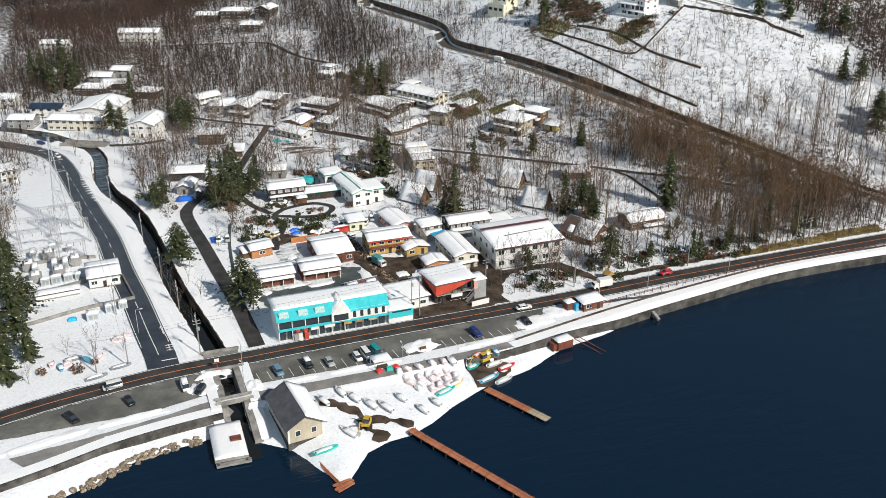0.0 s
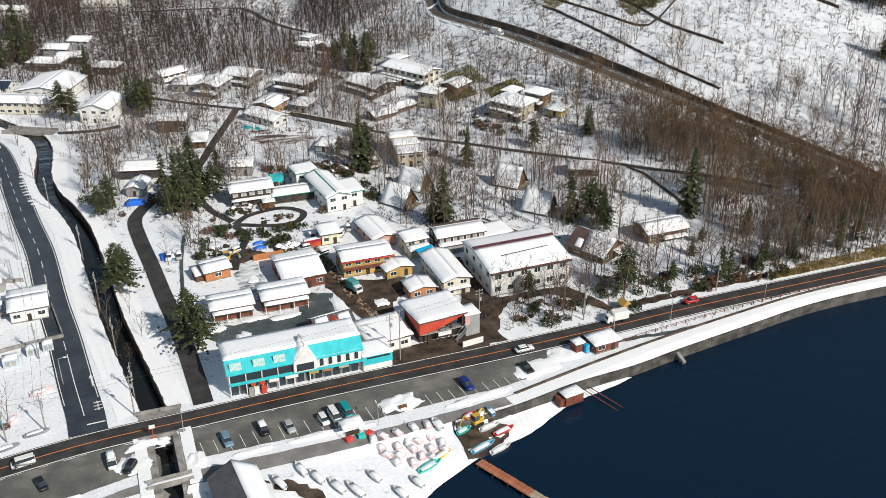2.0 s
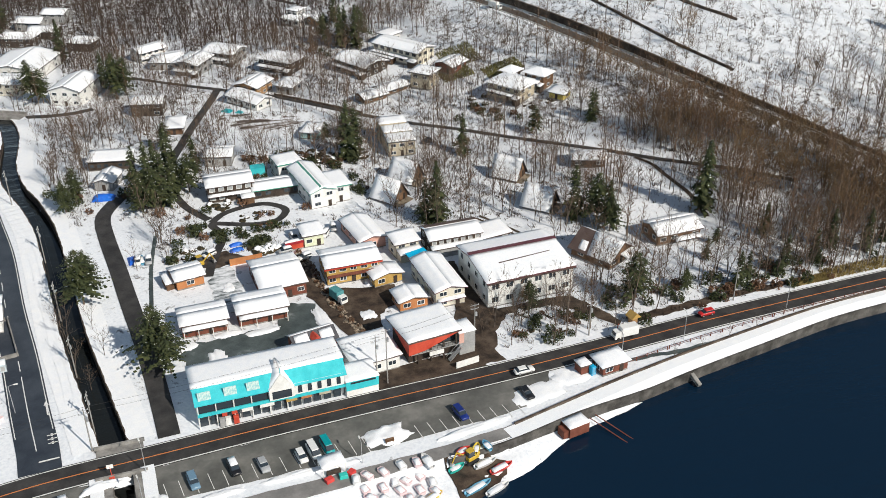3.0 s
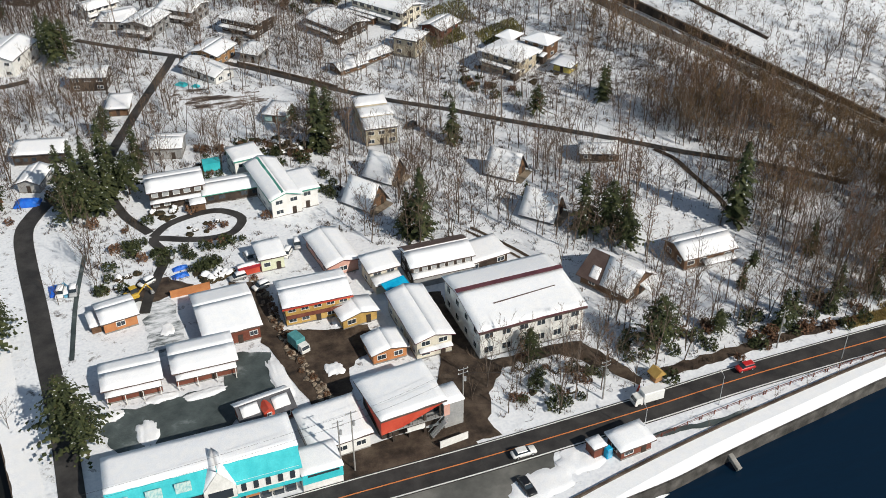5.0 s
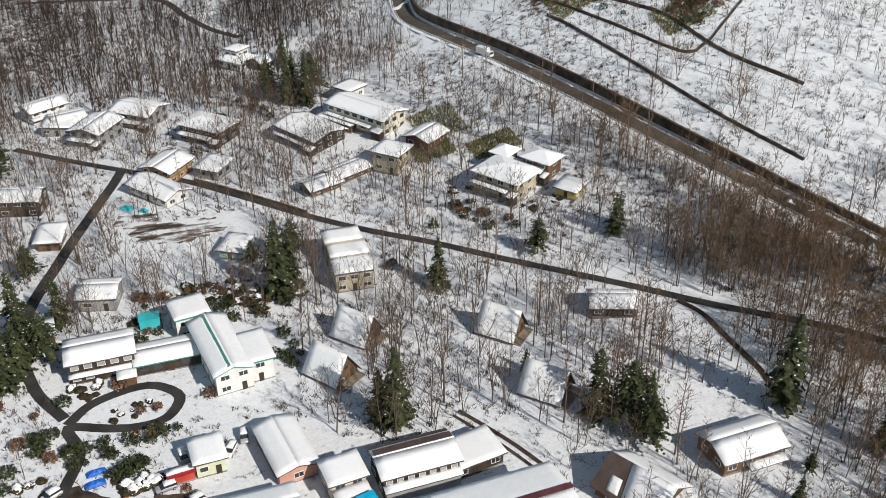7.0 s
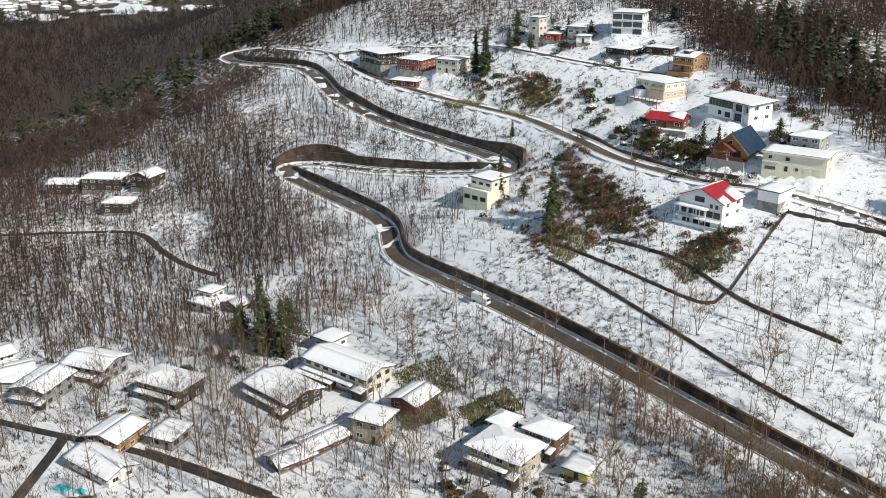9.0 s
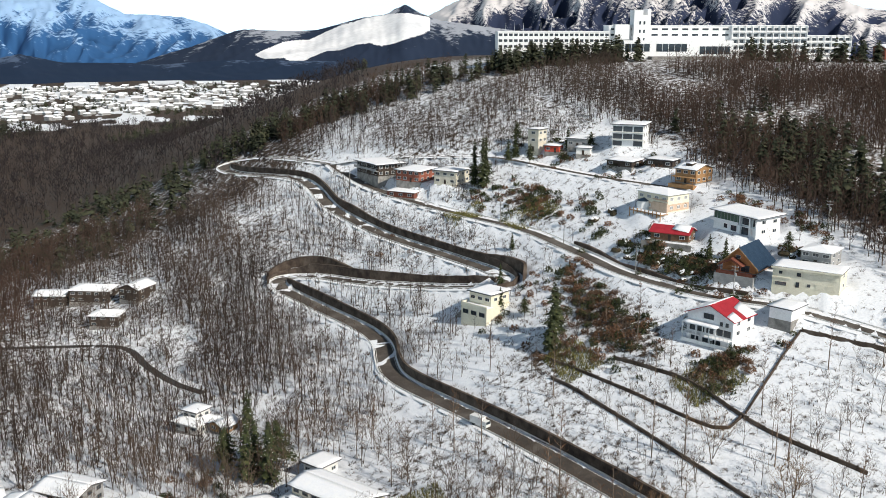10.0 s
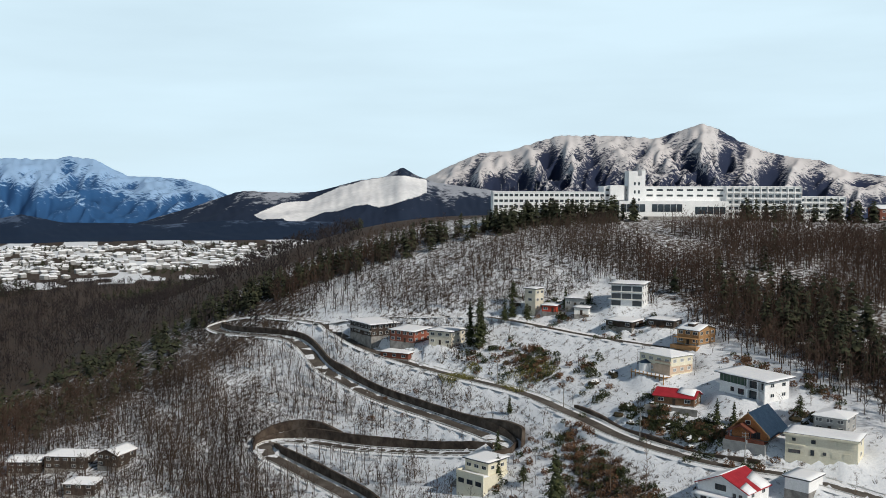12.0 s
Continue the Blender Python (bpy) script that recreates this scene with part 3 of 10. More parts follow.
a0 = (jj * nx + ii).ravel()
tris = np.concatenate([np.stack([a0, a0 + 1, a0 + nx + 1], 1), np.stack([a0, a0 + nx + 1, a0 + nx], 1)])
ground_mesh = raw_mesh("ground", gv, tris, M_GROUND)
ground_mesh.polygons.foreach_set("use_smooth", [True] * len(ground_mesh.polygons))


def litter(x, y):
    """How much leaf litter and dead grass breaks the snow."""
    v = np.full(len(x), 0.03)
    up = lambda q: np.maximum(v, q)
    v = up(0.085 * smooth(-5, 15, x) * smooth(150, 120, x) * smooth(238, 250, y) * smooth(500, 470, y))   # village gardens
    v = up(0.07 * smooth(115, 135, x) * smooth(236, 246, y) * smooth(345, 320, y))                       # lakeside wood
    v = up(0.14 * smooth(180, 215, x) * smooth(237, 246, y) * smooth(350, 320, y) * smooth(270, 240, x))
    v = up(0.07 * smooth(95, 130, x) * smooth(360, 420, y) * smooth(215, 190, x))
    v = up(0.15 * smooth(190, 150, x) * smooth(520, 580, y))                       # lower slope
    v = up(0.15 * smooth(145, 160, x) * smooth(220, 205, x) * smooth(335, 350, y) * smooth(480, 460, y))
    v = up(0.10 * smooth(195, 215, x) * smooth(250, 300, y))
    v = up(0.21 * np.exp(-((x - 250) / 12) ** 2 - ((y - 292) / 18) ** 2))
    v = up(0.24 * np.exp(-((x - 240) / 14) ** 2 - ((y - 420) / 12) ** 2))                                # planted bank below the white villa
    v = up(0.18 * np.exp(-((x - 152) / 16) ** 2 - ((y - 438) / 22) ** 2))
    v = up(0.26 * np.exp(-((x - 208) / 12) ** 2 - ((y - 462) / 16) ** 2))
    v = up(0.19 * np.exp(-((x - 262) / 22) ** 2 - ((y - 462) / 34) ** 2))                                # villa gardens
    v = up(0.20 * smooth(590, 650, y) * smooth(190, 230, x))
    v = up(0.12 * smooth(500, 560, y) * smooth(180, 200, x))
    v = up(0.24 * smooth(296, 318, x) * smooth(240, 300, y))
    v = up(0.31 * np.exp(-((x - 230) / 12) ** 2 - ((y - 465) / 34) ** 2))
    v = up(0.30 * np.exp(-((x - 250) / 10) ** 2 - ((y - 566) / 26) ** 2))
    v = up(0.19 * smooth(570, 640, y) * smooth(200, 150, x))
    v = up(0.28 * smooth(680, 720, y) * smooth(230, 180, x))
    v = up(0.20 * smooth(480, 560, y) * smooth(110, 40, x))
    v = up(0.5 * smooth(740, 900, y))
    far = np.flatnonzero((y > 1250) & (y < 2600))
    for k in far:
        q = noise.noise(Vector((x[k] * 0.011, y[k] * 0.006, 3))) + 0.6 * noise.noise(Vector((x[k] * 0.03, y[k] * 0.018, 6)))
        v[k] = 0.5 if q > -0.04 + max(0.0, (1560 - y[k]) / 300) * 0.5 or y[k] < 1420 + 0.35 * max(0.0, x[k] + 300) else 0.0
    return v


lit = ground_mesh.attributes.new("litter", "FLOAT", "POINT")
lit.data.foreach_set("value", litter(fx, fy).astype(np.float32))
tagged(new("ground", ground_mesh), "snow-covered land with leaf litter showing through", "ground", kind="structure")

lake = Shape().add([(-4700, -1600, 0), (4700, -1600, 0), (4700, 300, 0), (-4700, 300, 0)], [(0, 1, 2, 3)])
lake_ob = tagged(new("water", lake.mesh("water", M_LAKE)), "dark blue rippled lake water", "water", kind="structure")


def ribbon(line, z, left, right, drop=0.0):
    """A strip along a line between two offsets (to its left positive)."""
    t = np.gradient(line, axis=0)
    t /= np.linalg.norm(t, axis=1)[:, None] + 1e-9
    nrm = np.stack([-t[:, 1], t[:, 0]], 1)
    a, b = line + nrm * left, line + nrm * right
    v = [(p[0], p[1], h) for p, h in zip(a, z)] + [(p[0], p[1], h - drop) for p, h in zip(b, z)]
    n = len(line)
    f = [(k, n + k, n + k + 1, k + 1) for k in range(n - 1)]
    return v, f


ROAD_LOOK = {"main_road": (M_ASPHALT, "dark wet two-lane lakeside road"), "river_road": (M_ROAD_BLUE, "dark asphalt road beside the river"),
             "riverside_lane": (M_ASPHALT, "narrow asphalt lane between snow banks"), "inn_lane": (M_ASPHALT, "narrow wet lane through the village"),
             "wood_lane": (M_ASPHALT, "narrow dark lane through the woods"), "wood_track": (M_DIRT, "narrow muddy track in the wood"), "foot_lane": (M_ASPHALT, "narrow dark lane at the foot of the slope"),
             "bridge_lane": (M_ASPHALT, "narrow lane crossing the river"),
             "hill_road": (M_HILL_ROAD, "weathered asphalt road winding up the hill"), "crest_road": (M_HILL_ROAD, "upper hillside road edged with snow")}
ROADS = {}
for number, (name, (look_mat, text)) in enumerate(ROAD_LOOK.items()):
    c, w, zs = LINES[name]
    fine = dense(c[::2], 2.0)
    z = ground(fine[:, 0], fine[:, 1])
    z = rolling(z, 5) + 0.16 - 0.012 * number
    v, f = ribbon(fine, z, w / 2, -w / 2)
    ob = tagged(new("road_%d" % (number + 1), mesh_of(name, v, f, look_mat)), text, "road", kind="structure")
    ROADS[name] = (ob, fine, z)


def stripe(road, offset, width, mat, label, start=0.0, end=1.0, dash=0, up=0.03):
    ob, line, z = ROADS[road]
    a, b = int(start * len(line)), int(end * len(line))
    sh = Shape()
    k = a
    while k < b - 1:
        e = min(b, k + (dash or b - k) + (0 if dash else 0))
        v, f = ribbon(line[k:e + 1], z[k:e + 1] + up, offset + width / 2, offset - width / 2)
        if len(v) >= 4:
            sh.add(v, f)
        k = e + (dash or 0)
        if not dash:
            break
    part("road_marking", sh.mesh("road_marking", mat), ob, label)


stripe("main_road", 0.0, 0.24, M_LINE_ORANGE, "orange centre line")
stripe("main_road", -3.15, 0.28, M_LINE_WHITE, "white edge line")
stripe("main_road", 3.15, 0.22, M_LINE_WHITE, "white edge line")
stripe("river_road", 0.3, 0.2, M_LINE_WHITE, "white lane line", 0.03, 0.11)
stripe("river_road", 0.3, 0.2, M_LINE_WHITE, "dashed white lane line", 0.12, 0.8, 2)
stripe("river_road", 3.6, 0.18, M_LINE_WHITE, "white edge line", 0.04, 0.9)
stripe("river_road", -3.6, 0.18, M_LINE_WHITE, "white edge line", 0.04, 0.9)
stripe("hill_road", 2.9, 0.16, M_LINE_WHITE, "worn white edge line", 0.02, 0.98)
stripe("hill_road", -2.9, 0.16, M_LINE_WHITE, "worn white edge line", 0.02, 0.98)

SHARED = {}


def shared(key, make):
    if key not in SHARED:
        SHARED[key] = make()
    return SHARED[key]


# ---- yards, car park, promenade ----
from mathutils.geometry import delaunay_2d_cdt


def inside(poly, x, y):
    c = False
    n = len(poly)
    for k in range(n):
        (x0, y0), (x1, y1) = poly[k], poly[k - 1]
        if (y0 > y) != (y1 > y) and x < (x1 - x0) * (y - y0) / (y1 - y0) + x0:
            c = not c
    return c


def patch(name, outline, mat, label, up=0.10, wobble=0.5, step=2.5, seed=0, category="yard"):
    """A sheet laid on the ground inside an outline whose edge wanders a little."""
    rim = []
    n = len(outline)
    for k in range(n):
        a, b = Vector(outline[k]), Vector(outline[(k + 1) % n])
        m = max(1, int((b - a).length / 1.2))
        nr = Vector((b.y - a.y, a.x - b.x)).normalized()
        for j in range(m):
            p = a.lerp(b, j / m)
            p = p + nr * wobble * (noise.noise(Vector((p.x * 0.35, p.y * 0.35, seed))) * 1.6 + noise.noise(Vector((p.x * 1.1, p.y * 1.1, seed + 4))) * 0.6)
            rim.append(Vector((p.x, p.y)))
    poly = [(p.x, p.y) for p in rim]
    x0, x1 = min(p[0] for p in poly), max(p[0] for p in poly)
    y0, y1 = min(p[1] for p in poly), max(p[1] for p in poly)
    pts = list(rim)
    for gx in np.arange(x0, x1, step):
        for gy in np.arange(y0, y1, step):
            if inside(poly, gx, gy):
                pts.append(Vector((gx, gy)))
    m = len(rim)
    out_v, _, out_f, *_ = delaunay_2d_cdt(pts, [(k, (k + 1) % m) for k in range(m)], [], 0, 1e-4)
    keep = []
    for f in out_f:
        c = sum((out_v[i] for i in f), Vector((0, 0))) / len(f)
        if inside(poly, c.x, c.y):
            keep.append(f)
    z = ground(np.array([v.x for v in out_v]), np.array([v.y for v in out_v])) + up
    verts = [(v.x, v.y, h) for v, h in zip(out_v, z)]
    ob = new(name, mesh_of(name, verts, keep, mat, True))
    return tagged(ob, label, category, kind="structure")


def between(line, lo, hi):
    return [p for p in line if lo <= p[0] <= hi]


park = patch("pavement_1", [(-60, 192), (-40, 207.5), (-20, 208), (-2, 208.5), (8, 211), (22, 212.5), (40, 212.6), (60, 213), (75, 214.2), (88, 214.8), (97, 216), (104, 221.5), (106, 225.6), (70, 224.8), (45, 223.9), (22, 222.6), (2.6, 221.6), (-11, 219.6), (-24, 217), (-37, 213.6), (-58, 205)],
             M_ASPHALT_OLD, "worn grey asphalt of the lakeside car park", 0.10, 0.25, category="car park")
patch("pavement_2", [(-34, 199.5), (-12, 203.2), (4, 206.5), (12, 208.8), (38, 208.9), (57.6, 209.1), (77, 210.2), (90, 211.4), (104, 214), (116, 217), (118, 214.2), (103, 210.9), (89, 208.2), (76, 206.9), (57, 205.3), (38, 204.6), (12, 204.6), (0, 202.6), (-12, 199.2), (-30, 194.5)],
      M_PAVING, "pale paved lakeside promenade", 0.13, 0.2, category="promenade")
patch("forecourt_1", [(57.2, 271.8), (63.8, 269.5), (62.1, 257.4), (56, 254.2), (47.9, 247.3), (34.4, 247.5), (29.9, 257.4), (33, 262), (52.8, 263)], M_SLUSH, "grey slushy forecourt", 0.10, 0.9)
patch("yard_1", [(59.5, 296.4), (66.8, 294.7), (66.5, 284.8), (67.7, 275.9), (75.9, 272.6), (84.7, 271.8), (82.5, 262.8), (77.3, 259.7), (75.4, 250.1), (74.5, 243.7), (69.5, 246.2), (64.5, 267.4), (61.1, 280.8)], M_DIRT, "wet dark earth yard between the shops", 0.11, 0.7)
# Muddy drive; its arm between house and hall paints the hall's cast shadow.
patch("yard_2", [(96.7, 258.5), (98.6, 265.2), (98.4, 278.1), (102.2, 277.7), (102.6, 256.3), (106, 250), (101.9, 244.8), (98.0, 237.4), (98.9, 232.6), (88, 232.6), (92.5, 240), (92.2, 250.2)], M_DIRT, "dark muddy drive with the hall's shadow painted in beside it", 0.11, 0.6)
patch("yard_3", [(103, 252.4), (114, 253), (124, 252), (127, 246), (130, 238), (128.5, 236), (124, 243), (118, 249.6), (104, 249.6)], M_DIRT, "brown earth under the trees beside the hall", 0.12, 0.45)
patch("yard_4", [(68.5, 237), (78, 238.5), (93, 239), (94, 231.9), (68.5, 231.2)], M_DIRT, "dark gritty forecourt of the restaurant", 0.12, 0.3)
patch("yard_14", [(121, 222.6), (127, 222.6), (139.8, 222.1), (151, 222.6), (162, 223.8), (162, 224.9), (151, 223.8), (139.8, 223.4), (127, 223.8), (121, 223.8)], M_SLUSH, "bare strip of shore path in the snow", 0.12, 0.35, step=1.2)
patch("yard_5", [(41.3, 297.5), (47, 296.4), (49, 274), (40.5, 274)], M_TRACKED, "slushy car yard with tyre tracks", 0.09, 1.2)
patch("yard_6", [(62, 402), (72.9, 398.3), (84, 398), (87.1, 391), (74, 387), (63, 391)], M_CHURNED, "bare earth on the cleared plot", 0.08, 2.5)
patch("yard_12", [(41, 304), (47, 303), (52, 298.5), (50, 295.5), (43, 295), (38.5, 298)], M_DIRT, "dark earth where the digger stands", 0.10, 1.0)
patch("yard_13", [(60, 408), (69, 405), (71, 400), (63, 398), (58, 402)], M_CHURNED, "churned ground beside stored goods", 0.09, 1.5)
patch("yard_7", [(33.5, 201.5), (40.3, 198.6), (47.9, 190.6), (56.2, 187.0), (55, 185.6), (47.4, 187.6), (41.6, 193.6), (36.5, 197.6)], M_DIRT, "churned dark earth of the boat yard", 0.10, 1.5)
patch("yard_11", [(41.5, 193), (45, 190.5), (47.6, 187), (47.8, 183.2), (45.6, 182.6), (43.8, 186.5)], M_DIRT, "muddy digger tracks in the boat yard", 0.11, 1.4)
patch("yard_8", [(71.2, 209.6), (75.2, 206.7), (76.1, 197.9), (79, 195.5), (82, 198), (88, 203.5), (84, 207), (77, 207.2), (74, 207.8)], M_DIRT, "dark earth slip beside the boats", 0.10, 0.9)
patch("yard_9", [(-25, 221), (-4, 225.6), (-3, 227), (-20, 225.2), (-40, 219.6)], M_DIRT, "gritty road verge", 0.12, 0.4)
patch("yard_10", [(134, 236.4), (150, 237.4), (166, 238.2), (182, 238.6), (182, 240.2), (166, 240.4), (148, 240), (134, 239)], M_DIRT, "brown leaf-covered verge under the trees", 0.10, 0.5)


def path(name, points, width, mat, label, up=0.12, kind="structure", category="path"):
    line = dense(points, 1.5)
    z = ground(line[:, 0], line[:, 1]) + up
    v, f = ribbon(line, z, width / 2, -width / 2)
    return tagged(new(name, mesh_of(name, v, f, mat)), label, category, kind=kind)


path("path_1", [(41, 291), (42.5, 297), (44.6, 303), (47.5, 312), (45.5, 320), (52.6, 317.6), (58, 316.2), (63.8, 317.2), (66.9, 323), (63, 328), (57.8, 328.7), (50, 326), (45.5, 321)], 2.3, M_ASPHALT, "dark garden drive looping before the inn")
path("path_2", [(22, 346), (30, 350), (35, 352)], 3.4, M_ASPHALT, "dark lane to the inn")
path("path_3", [(45, 323), (40, 333), (37, 345), (35, 352)], 2.4, M_ASPHALT, "dark lane beside the inn")
path("path_4", [(96, 282), (98, 272), (99, 262)], 1.2, M_DIRT, "trodden path between houses")
path("path_5", [(118, 300), (124, 288), (128, 278)], 0.9, M_DIRT, "trodden track in the snow")
path("path_6", [(116.5, 299), (122.5, 287), (126.5, 277)], 0.7, M_DIRT, "trodden track in the snow")
path("path_7", [(26, 280), (27.5, 300), (30, 318)], 1.0, M_SLUSH, "trodden snow beside the lane")

# stall lines of the car park
line_me = Shape().box(-0.07, -2.3, 0, 0.07, 2.3, 0.012).mesh("stall_line", M_LINE_WHITE)
for k in range(27):
    x = 23.5 + 2.75 * k
    if 60.5 < x < 73 and k % 2:
        continue
    part("stall_line", line_me, park, at=pose(x, 215.3 + 0.012 * (x - 40), 3.33, 0, 0, 8))
# snow left along the car park's edge
rnd = random.Random(3)


def snow_heap(x, y, w, d, h, ang=0, label="mound of cleared snow at the roadside", lumps=9):
    """An uneven low heap of shovelled snow."""
    nu, nv = 14, 8
    v, f = [], []
    s = x * 1.3 + y
    for j in range(nv + 1):
        for i in range(nu + 1):
            a, b = i / nu * 2 - 1, j / nv * 2 - 1
            r = math.sqrt(a * a + b * b)
            r = (abs(a) ** 2.4 + abs(b) ** 2.4) ** (1 / 2.4) * (1 + 0.3 * noise.noise(Vector((a * 2.1, b * 2.1, s + 9))))
            edge = max(0.0, 1 - r ** 3)
            wob = 1 + 0.22 * noise.noise(Vector((a * 2.3, b * 2.3, s)))
            q = edge ** 0.5 * (0.75 + 0.5 * noise.noise(Vector((a * 3, b * 3, s + 5))))
            v.append((a * w / 2 * wob, b * d / 2 * wob, (h * q if edge > 0 else -0.3) - 0.02))
    for j in range(nv):
        for i in range(nu):
            k = j * (nu + 1) + i
            f.append((k, k + 1, k + nu + 2, k + nu + 1))
    ob = tagged(new("snow_mound", mesh_of("snow_mound", v, f, M_SNOW, True)), label, "snow", "snow mounds")
    ob.matrix_basis = pose(x, y, ground_at(x, y) + 0.08, 0, 0, ang)
    return ob


for x, y, w, d, h, a in ((66.8, 216.8, 9.5, 6.5, 0.9, 8), (48, 211.6, 15, 1.8, 0.5, 3), (33, 211, 9, 1.6, 0.5, 3), (84, 213, 16, 2.2, 0.6, 8), (101, 219.5, 13, 7, 0.4, 12), (110, 222.5, 9, 6, 0.4, 10), (10, 214.5, 8, 7, 0.5, 5), (12.5, 220.3, 9, 2.2, 0.9, 8),
                         (-8, 207, 16, 2.4, 0.5, 8), (-26, 204, 18, 3.2, 0.5, 14), (56.5, 211.5, 7, 1.2, 0.4, 2), (22, 212, 4, 6, 0.7, 0), (-42, 200, 14, 4, 0.6, 20)):
    snow_heap(x, y, w, d, h, a)
for x, y, w, d, h in ((74.8, 260.3, 4.2, 4.0, 0.7), (57.5, 246.2, 5, 4.5, 0.8), (80, 275, 5, 3.2, 0.6), (41.9, 263.2, 6, 2.6, 0.5), (49.7, 261.6, 9, 2.6, 0.5), (38.3, 254.4, 4.2, 7, 0.6), (50.5, 249.4, 4.2, 3.4, 0.7), (64, 261, 3.4, 13, 0.6), (89, 276, 4, 6, 0.6), (70, 290, 4, 3, 0.6),
                      (32, 261, 6, 3, 0.4), (45, 284, 3, 5, 0.4), (86, 256, 3, 2, 0.4)):
    snow_heap(x, y, w, d, h, 5, "rounded snow bed in the yard")

# ---- walls along the water ----
def wall_strip(name, line, z_top, z_low, thick, mat, label, category="wall", kind="structure", cap=0.0):
    """An upright wall along a line, with thickness."""
    t = np.gradient(line, axis=0)
    t /= np.linalg.norm(t, axis=1)[:, None] + 1e-9
    nr = np.stack([-t[:, 1], t[:, 0]], 1) * thick / 2
    a, b = line + nr, line - nr
    n = len(line)
    zt, zl = np.broadcast_to(z_top, n), np.broadcast_to(z_low, n)
    v = [(*p, h) for p, h in zip(a, zl)] + [(*p, h) for p, h in zip(a, zt)] + [(*p, h) for p, h in zip(b, zt)] + [(*p, h) for p, h in zip(b, zl)]
    f = []
    for k in range(n - 1):
        f += [(k, k + 1, n + k + 1, n + k), (n + k, n + k + 1, 2 * n + k + 1, 2 * n + k), (2 * n + k, 2 * n + k + 1, 3 * n + k + 1, 3 * n + k)]
    f += [(0, n, 2 * n, 3 * n), (n - 1, 4 * n - 1, 3 * n - 1, 2 * n - 1)]
    f = [q[::-1] for q in f]
    return tagged(new(name, mesh_of(name, v, f, mat)), label, category, kind=kind)


wall_line = dense([p for p in SEA_WALL if p[0] <= 13], 2.0)
wall_strip("wall_sea_west", wall_line, 3.35, -0.5, 0.6, M_SEAWALL, "dark weathered sea wall below the promenade")
top_line = dense([p for p in SEA_WALL if p[0] >= 76], 2.0)
out = smooth(102, 128, top_line[:, 0])
wall_line = top_line + np.stack([0.25 * out, -1.7 * out], 1)
wall_strip("wall_sea_east", wall_line, 3.35 - 0.75 * out, -1.0, 0.7, M_SEAWALL, "dark weathered sea wall along the lake")
n = len(top_line)
v = [(*p, 3.36) for p in top_line + np.array([0, 0.3])] + [(*p, 3.37 - 0.72 * q) for p, q in zip(wall_line + np.array([0, 0.05]), out)]
tagged(new("wall_snow_ledge", mesh_of("wall_snow_ledge", v, [(k, n + k, n + k + 1, k + 1) for k in range(n - 1)], M_SNOW)), "snow sloping to the edge of the sea wall", "snow", kind="structure")
for nm, lo, hi in (("west", -200, 13), ("east", 88, 700)):
    deck = dense([p for p in SEA_WALL if lo <= p[0] <= hi], 2.0)
    v, f = ribbon(deck, np.full(len(deck), 3.36), 3.4, 0.2)
    tagged(new("pavement_snow_" + nm, mesh_of("pavement_snow", v, f, M_SNOW)), "strip of snow along the top of the sea wall", "snow", kind="structure")
low = dense([(92, 211.5), (104, 214.4), (118, 217.6), (135, 221), (157, 224.6), (179, 227.6), (201, 228.6), (226, 228.4), (300, 228)], 2.0)
wall_strip("wall_kerb", low, 3.75, 3.0, 0.45, M_RETAIN, "low concrete kerb wall with snow beside it")
for side, nm in ((1, "west"), (-1, "east")):
    t = np.gradient(RIVER, axis=0)
    t /= np.linalg.norm(t, axis=1)[:, None]
    edge = RIVER + np.stack([-t[:, 1], t[:, 0]], 1) * (RIVER_HALF + 0.35) * side
    keep = (edge[:, 1] < 223.4) & (edge[:, 1] > 192)
    out = RIVER + np.stack([-t[:, 1], t[:, 0]], 1) * (RIVER_HALF + 2.0) * side
    zt = ground(out[:, 0], out[:, 1]) + 0.25
    rim = RIVER + np.stack([-t[:, 1], t[:, 0]], 1) * (RIVER_HALF + 4.6) * side
    zr = ground(rim[:, 0], rim[:, 1]) + 0.15
    wall_strip("wall_river_mouth_" + nm, edge[keep], zt[keep], -1.0, 2.0, M_CONCRETE, "concrete river wall at the mouth")
    v, f = ribbon(RIVER[keep], zt[keep] + 0.12, (RIVER_HALF + 0.9) * side, (RIVER_HALF + 3.4) * side)
    tagged(new("bank_snow_mouth_" + nm, mesh_of("bank_snow", v, f if side < 0 else [q[::-1] for q in f], M_SNOW)), "snow on the river wall at the mouth", "snow", kind="structure")
    keep = (edge[:, 1] > 231) & (edge[:, 1] < 452)
    wall_strip("wall_river_" + nm, edge[keep], zr[keep], -3.2, 0.7, M_RETAIN, "dark stone river wall")
    wob = np.array([noise.noise(Vector((p[0] * 0.4, p[1] * 0.4, side))) for p in RIVER[keep]])
    v, f = ribbon(RIVER[keep], zr[keep] + 0.06, 0.0, 1.0)
    n = len(wob)
    far = (np.array(v[n:])[:, :2] - np.array(v[:n])[:, :2]) * side
    v = [(*(np.array(a[:2]) + b * (RIVER_HALF + 0.25 + 0.35 * w)), a[2]) for a, b, w in zip(v[:n], far, wob)] + [(*(np.array(a[:2]) + b * (RIVER_HALF + 5.2)), a[2] - 0.1) for a, b in zip(v[:n], far)]
    tagged(new("bank_snow_" + nm, mesh_of("bank_snow", v, f if side < 0 else [q[::-1] for q in f], M_SNOW)), "snow lying along the river bank", "snow", kind="structure")
v, f = ribbon(RIVER, np.interp(RIVER[:, 1], [186, 232, 330, 480], [0.05, 0.35, 0.1, -3.0]) * 1.0, RIVER_HALF + 0.2, -RIVER_HALF - 0.2)
